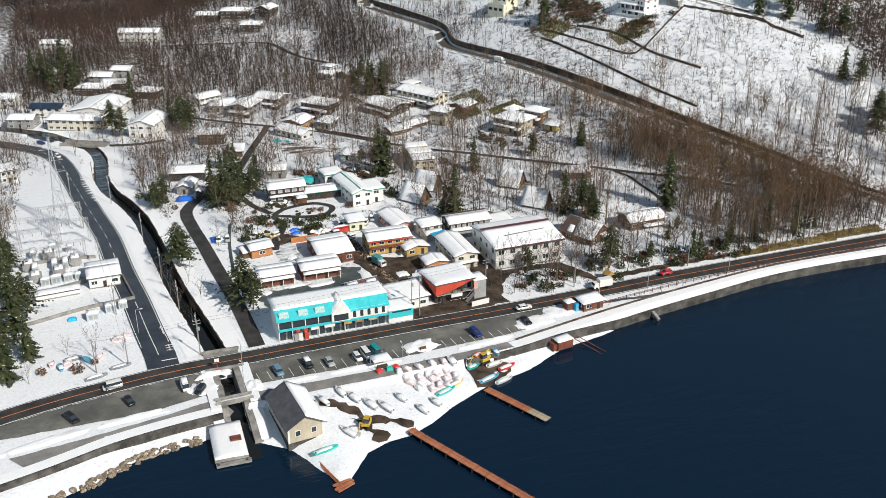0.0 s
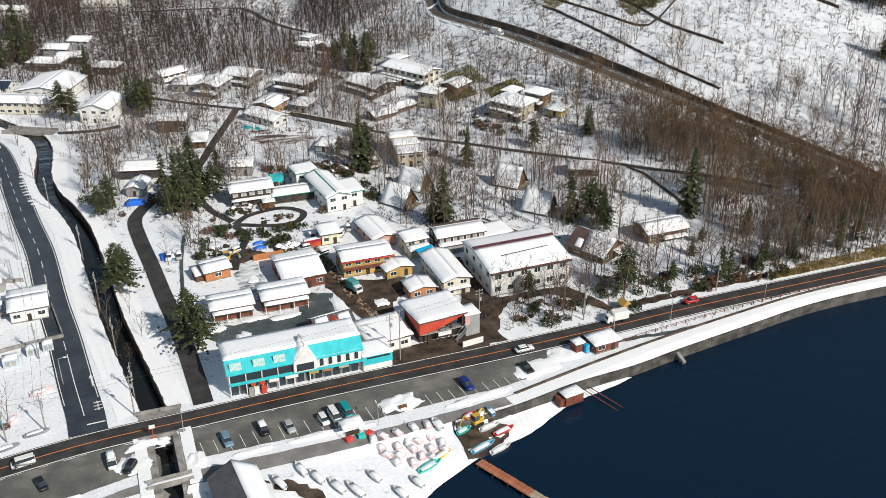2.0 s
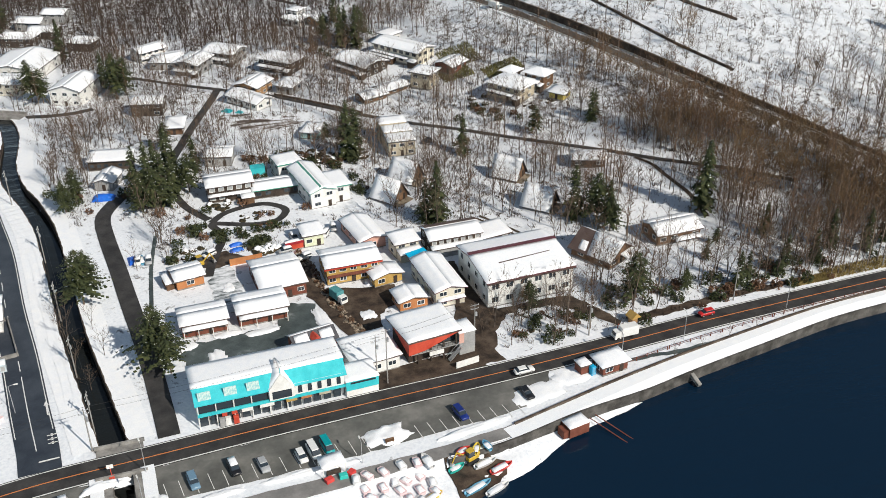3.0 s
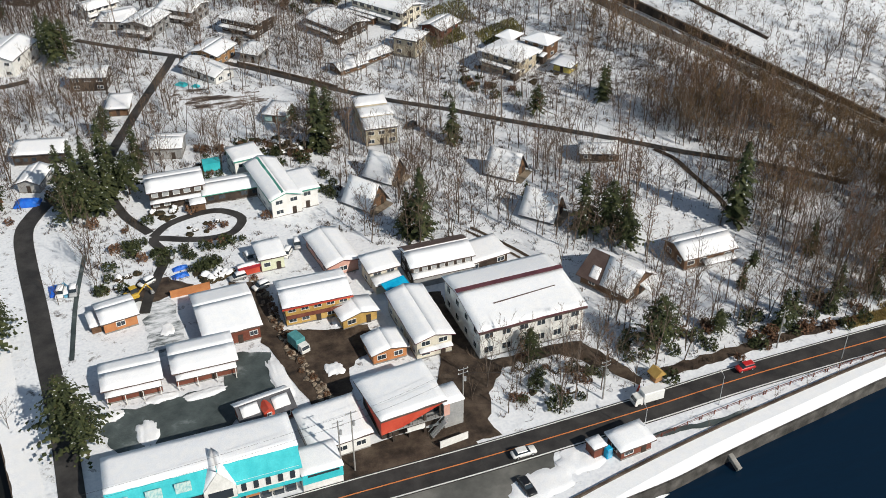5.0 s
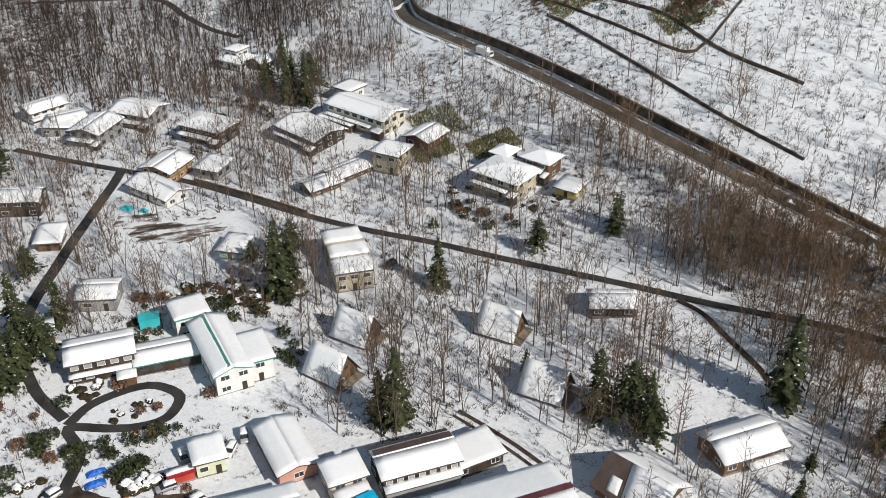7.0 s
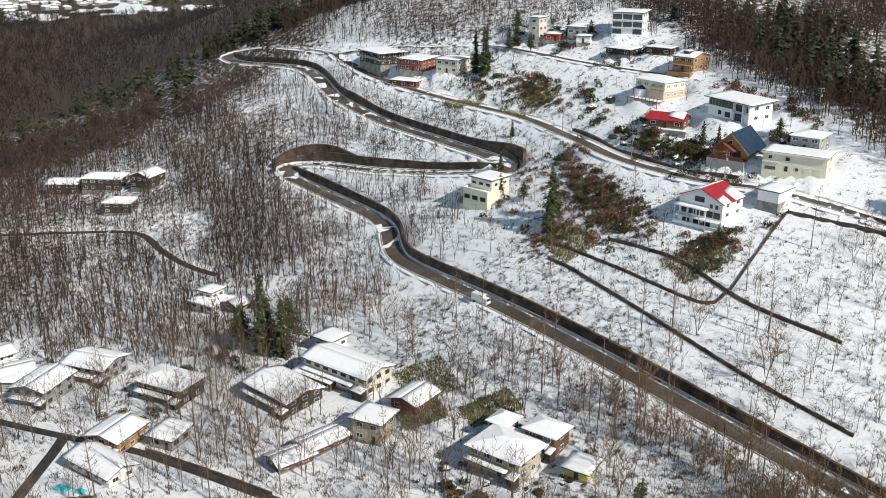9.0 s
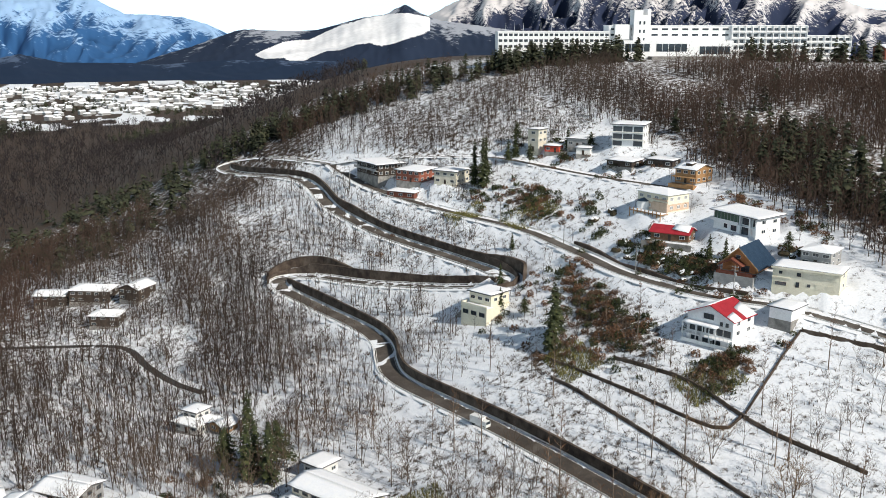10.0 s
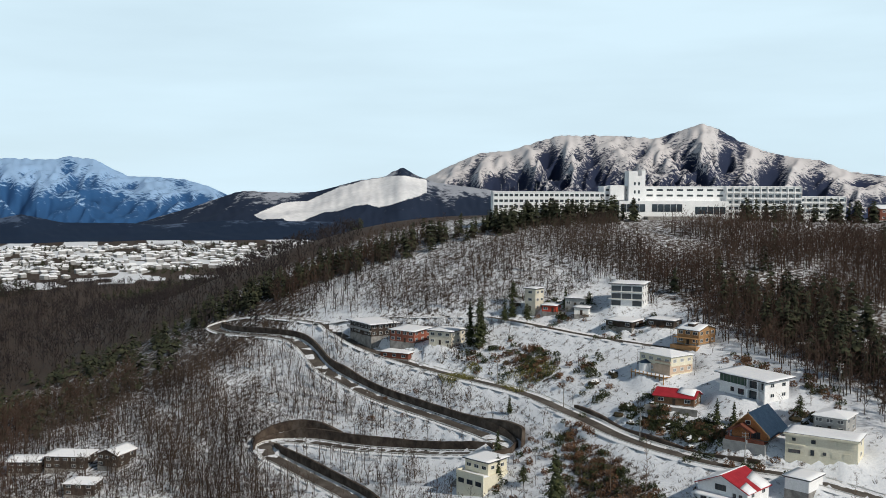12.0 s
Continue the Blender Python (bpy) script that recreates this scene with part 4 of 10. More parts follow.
tagged(new("water_river", mesh_of("water_river", v, f, M_RIVER)), "dark shallow river between stone walls", "river", kind="structure")
bridge = Shape().box(11.5, 222.2, 2.5, 20.5, 231.6, 3.28).box(11.2, 231.3, 3.2, 20.8, 231.7, 4.0).box(11.2, 222.0, 3.2, 20.8, 222.4, 4.0)
tagged(new("bridge", bridge.mesh("bridge", M_CONCRETE)), "low concrete road bridge with parapets", "bridge", kind="structure")
foot = Shape().box(-4.5, -1.1, -0.35, 4.5, 1.1, 0.05).box(-4.5, -1.1, 0.05, 4.5, -0.95, 0.9).box(-4.5, 0.95, 0.05, 4.5, 1.1, 0.9)
top = max(ground_at(-28, 446), ground_at(-6, 434)) + 0.35
deck = Shape().box(-10.5, -2.4, -0.7, 10.5, 2.4, 0.0).box(-10.5, -2.6, -0.7, 10.5, -2.35, 0.85).box(-10.5, 2.35, -0.7, 10.5, 2.6, 0.85)
lb = tagged(new("lane_bridge", deck.mesh("lane_bridge", M_CONCRETE)), "grey concrete lane bridge over the river", "bridge")
lb.matrix_basis = pose(-17, 440, top, 0, 0, -28)
fb = tagged(new("footbridge", foot.mesh("footbridge", M_CONCRETE)), "grey footbridge over the river", "bridge")
fb.matrix_basis = pose(-8, 398, ground_at(-14, 398) + 0.3, 0, 0, -10)
fb2 = tagged(new("footbridge", foot.mesh("footbridge", M_CONCRETE)), "snowy promenade bridge at the river mouth", "bridge")
fb2.matrix_basis = pose(16.3, 206.8, 3.4, 0, 0, 4)

# ---- retaining walls and guard rails of the hill road ----
def offset_line(line, off):
    t = np.gradient(line, axis=0)
    t /= np.linalg.norm(t, axis=1)[:, None] + 1e-9
    return line + np.stack([-t[:, 1], t[:, 0]], 1) * off


ob_, hill_line, hill_z = ROADS["hill_road"]
SERIAL = 0
for off in (4.3, -4.3):
    side = offset_line(hill_line, off)
    rise = hills(*(offset_line(hill_line, off * 2.0).T)) - hill_z
    tall = np.where((hill_line[:, 1] > 560) & (hill_line[:, 1] < 640) & (hill_line[:, 0] < 190), 7.0, 3.6)
    rise = rolling(np.clip(rise + 0.8, 0, tall), 9)
    rise[int(len(rise) * 0.66):] = 0
    run = []
    for k in range(len(side) + 1):
        ok = k < len(side) and rise[k] > 1.0
        if ok:
            run.append(k)
        if not ok and run:
            if len(run) > 6:
                a, b = run[0], run[-1] + 1
                SERIAL += 1
                wall_strip("wall_retaining_%d" % SERIAL, side[a:b], hill_z[a:b] + rise[a:b], hill_z[a:b] - 0.5, 0.8, M_RETAIN, "dark brown retaining wall above the hill road")
            run = []

hair = dense([(149, 611), (155, 615), (164, 613), (172, 605), (178, 595), (184, 585)], 1.5)
swell = np.sin(np.linspace(0.12, 0.94, len(hair)) * math.pi)
wall_strip("wall_hairpin", hair, 21.0 + np.linspace(0, 4, len(hair)) + 7.0 * swell, 17.0, 1.2, M_RETAIN, "tall dark retaining wall round the hairpin")
bend = dense([(207.5, 589), (212.4, 574), (216.8, 559), (221, 544), (225, 531), (227, 522), (224, 515)], 1.5)
lift = np.interp(np.linspace(0, 1, len(bend)), [0, 0.3, 0.6, 0.8, 0.92, 1], [2.4, 3.0, 4.2, 6.2, 6.4, 2.0])
near_z = hill_z[nearest(bend[:, 0], bend[:, 1], hill_line)[1]]
wall_strip("wall_upper_bend", bend, rolling(near_z, 9) + lift, near_z - 2.0, 1.2, M_RETAIN, "tall dark retaining wall round the upper bend")
post_me = Shape().box(-0.09, -0.09, 0, 0.09, 0.09, 0.85).mesh("post", WALLS["white"])
upper = np.flatnonzero((np.arange(len(hill_line)) > len(hill_line) * 0.7) & (hill_line[:, 1] < 524) & (hill_line[:, 1] > 441))
sel = slice(upper[0], upper[-1] + 1)
wall_strip("wall_gardens", offset_line(hill_line, 4.9)[sel], hill_z[sel] + 1.5 + 0.5 * np.sin(np.arange(len(upper)) * 0.4), hill_z[sel] - 0.5, 0.9, M_RETAIN, "dark stone wall below the villa gardens")
for off in (3.75, -3.75):
    for a in range(0, len(hill_line) - 4, 60):
        b = min(len(hill_line), a + 61)
        seg = offset_line(hill_line[a:b], off)
        z = hill_z[a:b]
        gr = thing("guard_rail", seg[0][0], seg[0][1], z[0], 0, "white guard rail dusted with snow along the hill road", "guard rail", "guard rails")
        rel = seg - seg[0]
        n = len(seg)
        sh = Shape()
        for h0, h1 in ((0.45, 0.78),):
            vv = [(p[0], p[1], q - z[0] + h0) for p, q in zip(rel, z)] + [(p[0], p[1], q - z[0] + h1) for p, q in zip(rel, z)]
            nr = offset_line(rel, 0.12)
            vv += [(p[0], p[1], q - z[0] + h0) for p, q in zip(nr, z)] + [(p[0], p[1], q - z[0] + h1) for p, q in zip(nr, z)]
            ff = []
            for k in range(n - 1):
                ff += [(k, k + 1, n + k + 1, n + k), (n + k, n + k + 1, 3 * n + k + 1, 3 * n + k), (3 * n + k, 3 * n + k + 1, 2 * n + k + 1, 2 * n + k)]
            sh.add(vv, ff)
        part("rail", sh.mesh("rail", WALLS["white"]), gr)
        for k in range(0, n, 4):
            part("post", post_me, gr, at=pose(rel[k][0], rel[k][1], z[k] - z[0] - 0.1))

# snow pushed to the edges of the hill roads
for nm, wd in (("hill_road", 3.35), ("crest_road", 2.55)):
    ob_, line_, z_ = ROADS[nm]
    for side in (1, -1):
        wob = [noise.noise(Vector((p[0] * 0.15, p[1] * 0.15, side))) for p in line_]
        late = np.where((np.arange(len(line_)) > len(line_) * 0.68) | (nm == "crest_road"), 1.15, 0.0)[:, None]
        step = offset_line(line_, side * 1.0) - line_
        a = np.array([offset_line(line_, side * (wd + 0.1)) - step * late, offset_line(line_, side * (wd + 0.75)), offset_line(line_, side * (wd + 1.4))])
        n = len(line_)
        v = [(*p, h - 0.02) for p, h in zip(a[0], z_)] + [(*p, h + 0.28 + 0.18 * w) for p, h, w in zip(a[1], z_, wob)] + [(*p, h - 0.25) for p, h in zip(a[2], z_)]
        gap = np.array([nearest(q[:, 0], q[:, 1], line_)[0] for q in a])
        clear = (gap[0] > wd - 1.3 * (late[:, 0] > 0) - 0.1) & (gap[1] > wd + 0.3) & (gap[2] > wd + 0.9)
        f = []
        for r in range(2):
            f += [(r * n + k, r * n + k + 1, (r + 1) * n + k + 1, (r + 1) * n + k) for k in range(n - 1) if wob[k] > -0.32 and clear[k] and clear[k + 1]]
        if side < 0:
            f = [q[::-1] for q in f]
        tagged(new("snow_bank_%s_%s" % (nm, "left" if side > 0 else "right"), mesh_of("snow_bank", v, f, M_SNOW, True)), "low bank of ploughed snow along the road edge", "snow", kind="structure")

# hedged terrace paths on the slope
def fence_run(points, h, label, posts=2.4, mat=None):
    line = dense(points, posts)
    z = ground(line[:, 0], line[:, 1])
    fe = thing("fence", line[0][0], line[0][1], z[0], 0, label, "fence", "terrace fences")
    for k in range(len(line) - 1):
        a, b = Vector((*(line[k] - line[0]), z[k] - z[0])), Vector((*(line[k + 1] - line[0]), z[k + 1] - z[0]))
        d = (b - a).normalized()
        nr = Vector((-d.y, d.x, 0)) * 0.22
        up = Vector((0, 0, h * (0.92 + 0.16 * ((k * 7) % 5) / 5)))
        sh = Shape().add([a - nr - up * 0.4, b - nr - up * 0.4, b - nr + up, a - nr + up, a + nr - up * 0.4, b + nr - up * 0.4, b + nr + up, a + nr + up], [(3, 2, 1, 0), (4, 5, 6, 7), (2, 3, 7, 6), (0, 1, 5, 4)])
        part("board", sh.mesh("board", mat or M_RETAIN), fe)
    pm = shared(("fence_post", h), lambda: Shape().box(-0.14, -0.14, -0.5, 0.14, 0.14, h + 0.25).mesh("post", WALLS["dark"]))
    for k in range(0, len(line), 2):
        part("post", pm, fe, at=pose(*(line[k] - line[0]), z[k] - z[0]))


fence_run([(205, 452), (207.4, 443), (210.1, 429), (218, 391.6), (222.8, 370.6), (230, 346.6)], 0.9, "dark timber terrace fence across the slope")
fence_run([(208.8, 460), (217.5, 432.4), (227.5, 404), (235.5, 403.4)], 0.8, "dark timber terrace fence below the villa")
fence_run([(222, 446), (227.6, 433.4), (232.3, 420.7), (236.6, 396.2), (246.6, 371.7)], 1.0, "dark timber terrace fence across the slope")
fence_run([(236.4, 403.7), (257, 416), (266, 421)], 0.6, "thin dark fence up the bank")
fence_run([(266, 420.5), (276, 404), (288, 384), (296, 368)], 1.2, "dark garden wall beside the garage")
fence_run([(82, 423), (95, 408), (108, 392)], 0.8, "low dark wall along the village lane")

# ---- houses ----
def window_meshes(w, h, dark, pale):
    key = ("window", round(w, 1), round(h, 1), dark, pale)

    def make():
        w2, h2 = round(w, 1), round(h, 1)
        fr = Shape()
        t = 0.09
        fr.box(-w2 / 2, -0.07, 0, -w2 / 2 + t, 0.05, h2).box(w2 / 2 - t, -0.07, 0, w2 / 2, 0.05, h2)
        fr.box(-w2 / 2 + t, -0.07, 0, w2 / 2 - t, 0.05, t).box(-w2 / 2 + t, -0.07, h2 - t, w2 / 2 - t, 0.05, h2)
        n = max(1, int(round(w2 / 1.1)))
        for k in range(1, n):
            x = -w2 / 2 + w2 * k / n
            fr.box(x - 0.035, -0.055, t, x + 0.035, 0.04, h2 - t)
        pane = Shape().box(-w2 / 2 + t, -0.03, t, w2 / 2 - t, 0.02, h2 - t)
        return fr.mesh("window_frame", M_FRAME_DARK if dark else M_FRAME), pane.mesh("pane", M_GLASS_PALE if pale else M_GLASS)
    return shared(key, make)


def put_window(owner, m, w, h, dark=False, pale=False, name="window"):
    fr, pane = window_meshes(w, h, dark, pale)
    win = part(name, fr, owner, at=m)
    part("pane", pane, win)
    return win


def put_door(owner, m, w=1.0, h=2.05, mat=None):
    def make():
        d = Shape().box(-w / 2, -0.06, 0, w / 2, 0.05, h)
        d.box(-w / 2 + 0.12, -0.09, 0.2, w / 2 - 0.12, -0.06, 0.9).box(-w / 2 + 0.12, -0.09, 1.1, w / 2 - 0.12, -0.06, h - 0.15)
        return d.mesh("door", mat or WALLS["dark"])
    return part("door", shared(("door", w, h, (mat or WALLS["dark"]).name), make), owner, at=m)


def snow_slab(corners, thick, seed, cut=0.0, rough=0.06):
    """Snow on a roof slope: corners a, b, c, d (eave left, eave right, ridge right, ridge left)."""
    a, b, c, d = [Vector(p) for p in corners]
    nu = max(3, int((b - a).length / 1.6))
    nv = max(3, int((d - a).length / 1.3))
    rnd = random.Random(seed)
    top, edge = [], []
    v, f = [], []
    wob = [rnd.uniform(0, 1) for _ in range(nu + 1)]
    for j in range(nv + 1):
        for i in range(nu + 1):
            u, w = i / nu, j / nv
            if j == 0:
                w = cut + 0.035 * wob[i] * rough / 0.1
            p = (a * (1 - u) + b * u) * (1 - w) + (d * (1 - u) + c * u) * w
            inside = min(i, nu - i, j, nv - j)
            h = thick * (0.55 if inside == 0 else 1.0) + rnd.uniform(-rough, rough) * thick * (0.4 if inside == 0 else 1)
            v.append((p.x, p.y, p.z + h + 0.02))
    n = len(v)
    for j in range(nv):
        for i in range(nu):
            k = j * (nu + 1) + i
            f.append((k, k + 1, k + nu + 2, k + nu + 1))
    rim = [i for i in range(nu + 1)] + [j * (nu + 1) + nu for j in range(1, nv + 1)] + [nv * (nu + 1) + i for i in range(nu - 1, -1, -1)] + [j * (nu + 1) for j in range(nv - 1, 0, -1)]
    for k in rim:
        x, y, z = v[k]
        i, j = k % (nu + 1), k // (nu + 1)
        u, w = i / nu, j / nv
        if j == 0:
            w = cut + 0.035 * wob[i] * rough / 0.1
        p = (a * (1 - u) + b * u) * (1 - w) + (d * (1 - u) + c * u) * w
        v.append((p.x, p.y, p.z + 0.02))
    m = len(rim)
    for k in range(m):
        f.append((rim[(k + 1) % m], rim[k], n + k, n + (k + 1) % m))
    return v, f


def roof_slab(corners, thick):
    a, b, c, d = [Vector(p) for p in corners]
    lo = [p - Vector((0, 0, thick)) for p in (a, b, c, d)]
    return [*lo, a, b, c, d], [(3, 2, 1, 0), (4, 5, 6, 7), (0, 1, 5, 4), (1, 2, 6, 5), (2, 3, 7, 6), (3, 0, 4, 7)]


MASK = []  # footprints kept clear of trees


def house(x, y, ang, w, d, h, roof="side", rise=1.6, wall="white", tile="brown", floors=2, label="", name="house", front=3, side=2, over=0.6,
          snow=(1, 1), snow_cut=(0, 0), door=True, dark=False, pale=False, thick=0.24, lower=None, z=None, group="", base=None, category="house", win_h=1.25, ridge=0.5, snowy=True):
    """A house whose front looks along its own -y. roof: side (ridge along the front), end (gable to the front), shed, flat, hip.
    snow: which slopes carry snow; snow_cut: how far it has slid up from the eave; lower: wall of the ground floor."""
    rise = rise * 0.78 if rise < 3 else rise
    corners = [(sx * w / 2, sy * d / 2) for sx in (-1, 1) for sy in (-1, 1)]
    ca, sa = math.cos(radians(ang)), math.sin(radians(ang))
    gs = ground([x + ca * a - sa * b for a, b in corners], [y + sa * a + ca * b for a, b in corners])
    z0 = ground_at(x, y) if z is None else z
    foot = min(0.0, float(gs.min()) - z0) - 0.5
    ob = thing(name, x, y, z0, ang, label, category, group)
    MASK.append((x, y, max(w, d) * 0.62 + 1.5))
    W, D = w / 2, d / 2
    seed = int(abs(x * 13 + y * 7)) % 9973
    fill = Shape()
    if roof == "side":
        poly = [(-D, foot), (D, foot), (D, h), (D * (2 * ridge - 1), h + rise), (-D, h)]
        sh = Shape().prism(poly, -W, W)
        sh.v = [(b, a, c) for a, b, c in sh.v]
        sh.f = [f[::-1] for f in sh.f]
    elif roof == "end":
        sh = Shape().prism([(-W, foot), (W, foot), (W, h), (W * (2 * ridge - 1), h + rise), (-W, h)], -D, D)
    elif roof == "shed":
        sh = Shape().prism([(-D, foot), (D, foot), (D, h + rise), (-D, h)], -W, W)
        sh.v = [(b, a, c) for a, b, c in sh.v]
        sh.f = [f[::-1] for f in sh.f]
    else:
        sh = Shape().box(-W, -D, foot, W, D, h)
    wall_ob = part("wall", sh.mesh("wall", WALLS[wall]), ob)
    if lower:
        lo = Shape().box(-W - 0.03, -D - 0.03, foot, W + 0.03, D + 0.03, h * 0.48)
        part("lower_wall", lo.mesh("lower_wall", WALLS[lower]), ob, "differently clad ground floor")
    plinth = Shape().box(-W - 0.05, -D - 0.05, foot, W + 0.05, D + 0.05, 0.35)
    part("foundation", plinth.mesh("foundation", WALLS[wall] if name == "villa" and wall in ("ivory", "bright", "white", "cream") else M_CONCRETE), ob)
    o = over
    slopes = []
    if roof == "side":
        yr = D * (2 * ridge - 1)
        s1, s2 = rise / (yr + D), rise / (D - yr)
        e1, e2 = h - s1 * o + 0.12, h - s2 * o + 0.12
        r = h + rise + 0.12
        slopes = [[(-W - o, -D - o, e1), (W + o, -D - o, e1), (W + o, yr, r), (-W - o, yr, r)],
                  [(W + o, D + o, e2), (-W - o, D + o, e2), (-W - o, yr, r), (W + o, yr, r)]]
    elif roof == "end":
        xr = W * (2 * ridge - 1)
        s1, s2 = rise / (xr + W), rise / (W - xr)
        e1, e2 = h - s1 * o + 0.12, h - s2 * o + 0.12
        r = h + rise + 0.12
        slopes = [[(-W - o, D + o, e1), (-W - o, -D - o, e1), (xr, -D - o, r), (xr, D + o, r)],
                  [(W + o, -D - o, e2), (W + o, D + o, e2), (xr, D + o, r), (xr, -D - o, r)]]
    elif roof == "shed":
        s = rise / d
        slopes = [[(-W - o, -D - o, h - s * o + 0.12), (W + o, -D - o, h - s * o + 0.12), (W + o, D + o, h + rise + s * o + 0.12), (-W - o, D + o, h + rise + s * o + 0.12)]]
    elif roof == "flat":
        slopes = [[(-W - o, -D - o, h + 0.3), (W + o, -D - o, h + 0.3), (W + o, D + o, h + 0.3), (-W - o, D + o, h + 0.3)]]
    if roof == "hip":
        t = min(W, D)
        k = rise / t
        e, r = h - k * o * 0.5 + 0.12, h + rise + 0.12
        if W >= D:
            A, B = (-(W - D) - 0.01, 0, r), (W - D + 0.01, 0, r)
        else:
            A, B = (0, -(D - W) - 0.01, r), (0, D - W + 0.01, r)
        c = [(-W - o, -D - o, e), (W + o, -D - o, e), (W + o, D + o, e), (-W - o, D + o, e)]
        if W >= D:
            faces = [(0, 1, 5, 4), (1, 2, 5), (2, 3, 4, 5), (3, 0, 4)]
        else:
            faces = [(0, 1, 4), (1, 2, 5, 4), (2, 3, 5), (3, 0, 4, 5)]
        rf = Shape().add(c + [A, B], faces + [(3, 2, 1, 0)])
        roof_ob = part("roof", rf.mesh("roof", ROOFS[tile]), ob)
        up = lambda p, q: (p[0] * q, p[1] * q, p[2] + thick)
        if snowy:
            base_ring = [up(p, 0.97) for p in c]
            sn = Shape().add([(p[0] * 0.985, p[1] * 0.985, p[2] + 0.03) for p in c] + base_ring + [up(A, 1), up(B, 1)],
                             [tuple(4 + i if i < 4 else 4 + i for i in f) for f in faces] + [(k2, (k2 + 1) % 4, 4 + (k2 + 1) % 4, 4 + k2) for k2 in range(4)])
            part("roof_snow", sn.mesh("roof_snow", M_SNOW), roof_ob, "thick white snow on the roof")
    else:
        rf = Shape()
        for s in slopes:
            rf.add(*roof_slab(s, 0.3 if roof == "flat" else 0.2))
        roof_ob = part("roof", rf.mesh("roof", ROOFS[tile]), ob)
        sn = Shape()
        for k, s in enumerate(slopes):
            if snow[k] and snowy:
                sn.add(*snow_slab(s, thick, seed + k, snow_cut[k]))
        if sn.v:
            part("roof_snow", sn.mesh("roof_snow", M_SNOW, True), roof_ob, "thick white snow on the roof")
    # windows floor by floor
    fh = h / floors
    for fl in range(floors):
        zb = fl * fh + fh * 0.36
        wh = min(win_h, fh * 0.5)
        for k in range(front):
            u = -W + w * (k + 0.5) / front
            ww = min(1.9, w / front * 0.62)
            if door and fl == 0 and k == front // 2:
                put_door(ob, pose(u, -D - 0.04, 0.1))
            else:
                put_window(ob, pose(u, -D - 0.02, zb), ww, wh, dark, pale)
        for k in range(side):
            u = -D + d * (k + 0.5) / side
            ww = min(1.7, d / side * 0.55)
            put_window(ob, pose(W + 0.02, u, zb, 0, 0, 90), ww, wh, dark, pale)
            put_window(ob, pose(-W - 0.02, u, zb, 0, 0, -90), ww, wh, dark, pale)
    return ob


def chimney(ob, x, y, z0, z1, s=0.5):
    sh = Shape().box(x - s / 2, y - s / 2, z0, x + s / 2, y + s / 2, z1, 0.06).box(x - s * 0.62, y - s * 0.62, z1 - 0.25, x + s * 0.62, y + s * 0.62, z1 - 0.12)
    part("chimney", sh.mesh("chimney", M_CONCRETE), ob)


def lean_to(ob, x0, x1, y0, y1, h0, h1, seed, wall=None, tile="brown", posts=0, snowy=True):
    """A lower roof that leans on a house: y0 is its outer eave, h0 the height there."""
    c = [(x0, y0, h0), (x1, y0, h0), (x1, y1, h1), (x0, y1, h1)]
    can = part("canopy", Shape().add(*roof_slab(c, 0.15)).mesh("canopy", ROOFS[tile]), ob)
    if snowy:
        part("canopy_snow", Shape().add(*snow_slab(c, 0.26, seed)).mesh("canopy_snow", M_SNOW, True), can, "snow lying on the canopy")
    if wall:
        part("porch_wall", Shape().box(x0 + 0.3, min(y0, y1) + 0.5, -0.4, x1 - 0.3, max(y0, y1), min(h0, h1) - 0.16).mesh("porch_wall", WALLS[wall]), ob)
    for k in range(posts):
        px = x0 + 0.3 + (x1 - x0 - 0.6) * k / max(1, posts - 1)
        part("post", shared(("post", round(h0, 1)), lambda: Shape().box(-0.08, -0.08, -0.4, 0.08, 0.08, h0 - 0.15).mesh("post", WALLS["white"])), ob, at=pose(px, y0 + 0.25, 0))


# the village behind the lakeside road
part("deck_snow", Shape().add(*snow_slab([(-4.4, -0.9, 0.05), (4.4, -0.9, 0.05), (4.4, 0.9, 0.05), (-4.4, 0.9, 0.05)], 0.2, 5)).mesh("deck_snow", M_SNOW, True), fb2)
o = house(53, 338, 0, 13, 8.5, 5.4, "side", 1.5, "dark", "brown", 2, "two-storey inn block with dark glazed fronts under snow", front=5, side=2, pale=True, snow_cut=(0, 0), group="inn buildings")
lean_to(o, -6.6, 6.6, -5.6, -4.2, 2.6, 2.9, 31, None)
lean_to(o, 2.5, 6.5, -8.6, -5.5, 2.3, 2.5, 32, "brown")
o = house(66.5, 336, 0, 14, 7, 3.1, "side", 1.2, "dark", "green", 1, "low link wing of the inn with snowy roof", front=5, side=1, dark=True, group="inn buildings")
o = house(76.5, 331, 8, 7.5, 20, 5.4, "end", 1.6, "white", "green", 2, "inn wing with green ridge and gable front", front=2, side=5, group="inn buildings", thick=0.25)
part("roof_band", Shape().add(*roof_slab([(-1.1, -9.9, 6.62), (-1.1, 9.9, 6.62), (-0.4, 9.9, 6.9), (-0.4, -9.9, 6.9)], 0.1)).mesh("roof_band", ROOFS["green"]), o, "bare green strip beside the ridge")
o = house(83, 328, 5, 5.4, 10, 5.2, "flat", 0, "white", "green", 2, "flat-roofed white annex of the inn", front=1, side=3, group="inn buildings")
house(40, 352, 3, 7, 5, 2.8, "shed", 0.6, "brown", "brown", 1, "small brown timber shed with snowy roof", front=2, side=1)
house(53.8, 364.4, -15, 8.2, 8, 3.6, "side", 1.5, "grey", "brown", 1, "grey cottage with thick snow on the roof", front=2, side=1)
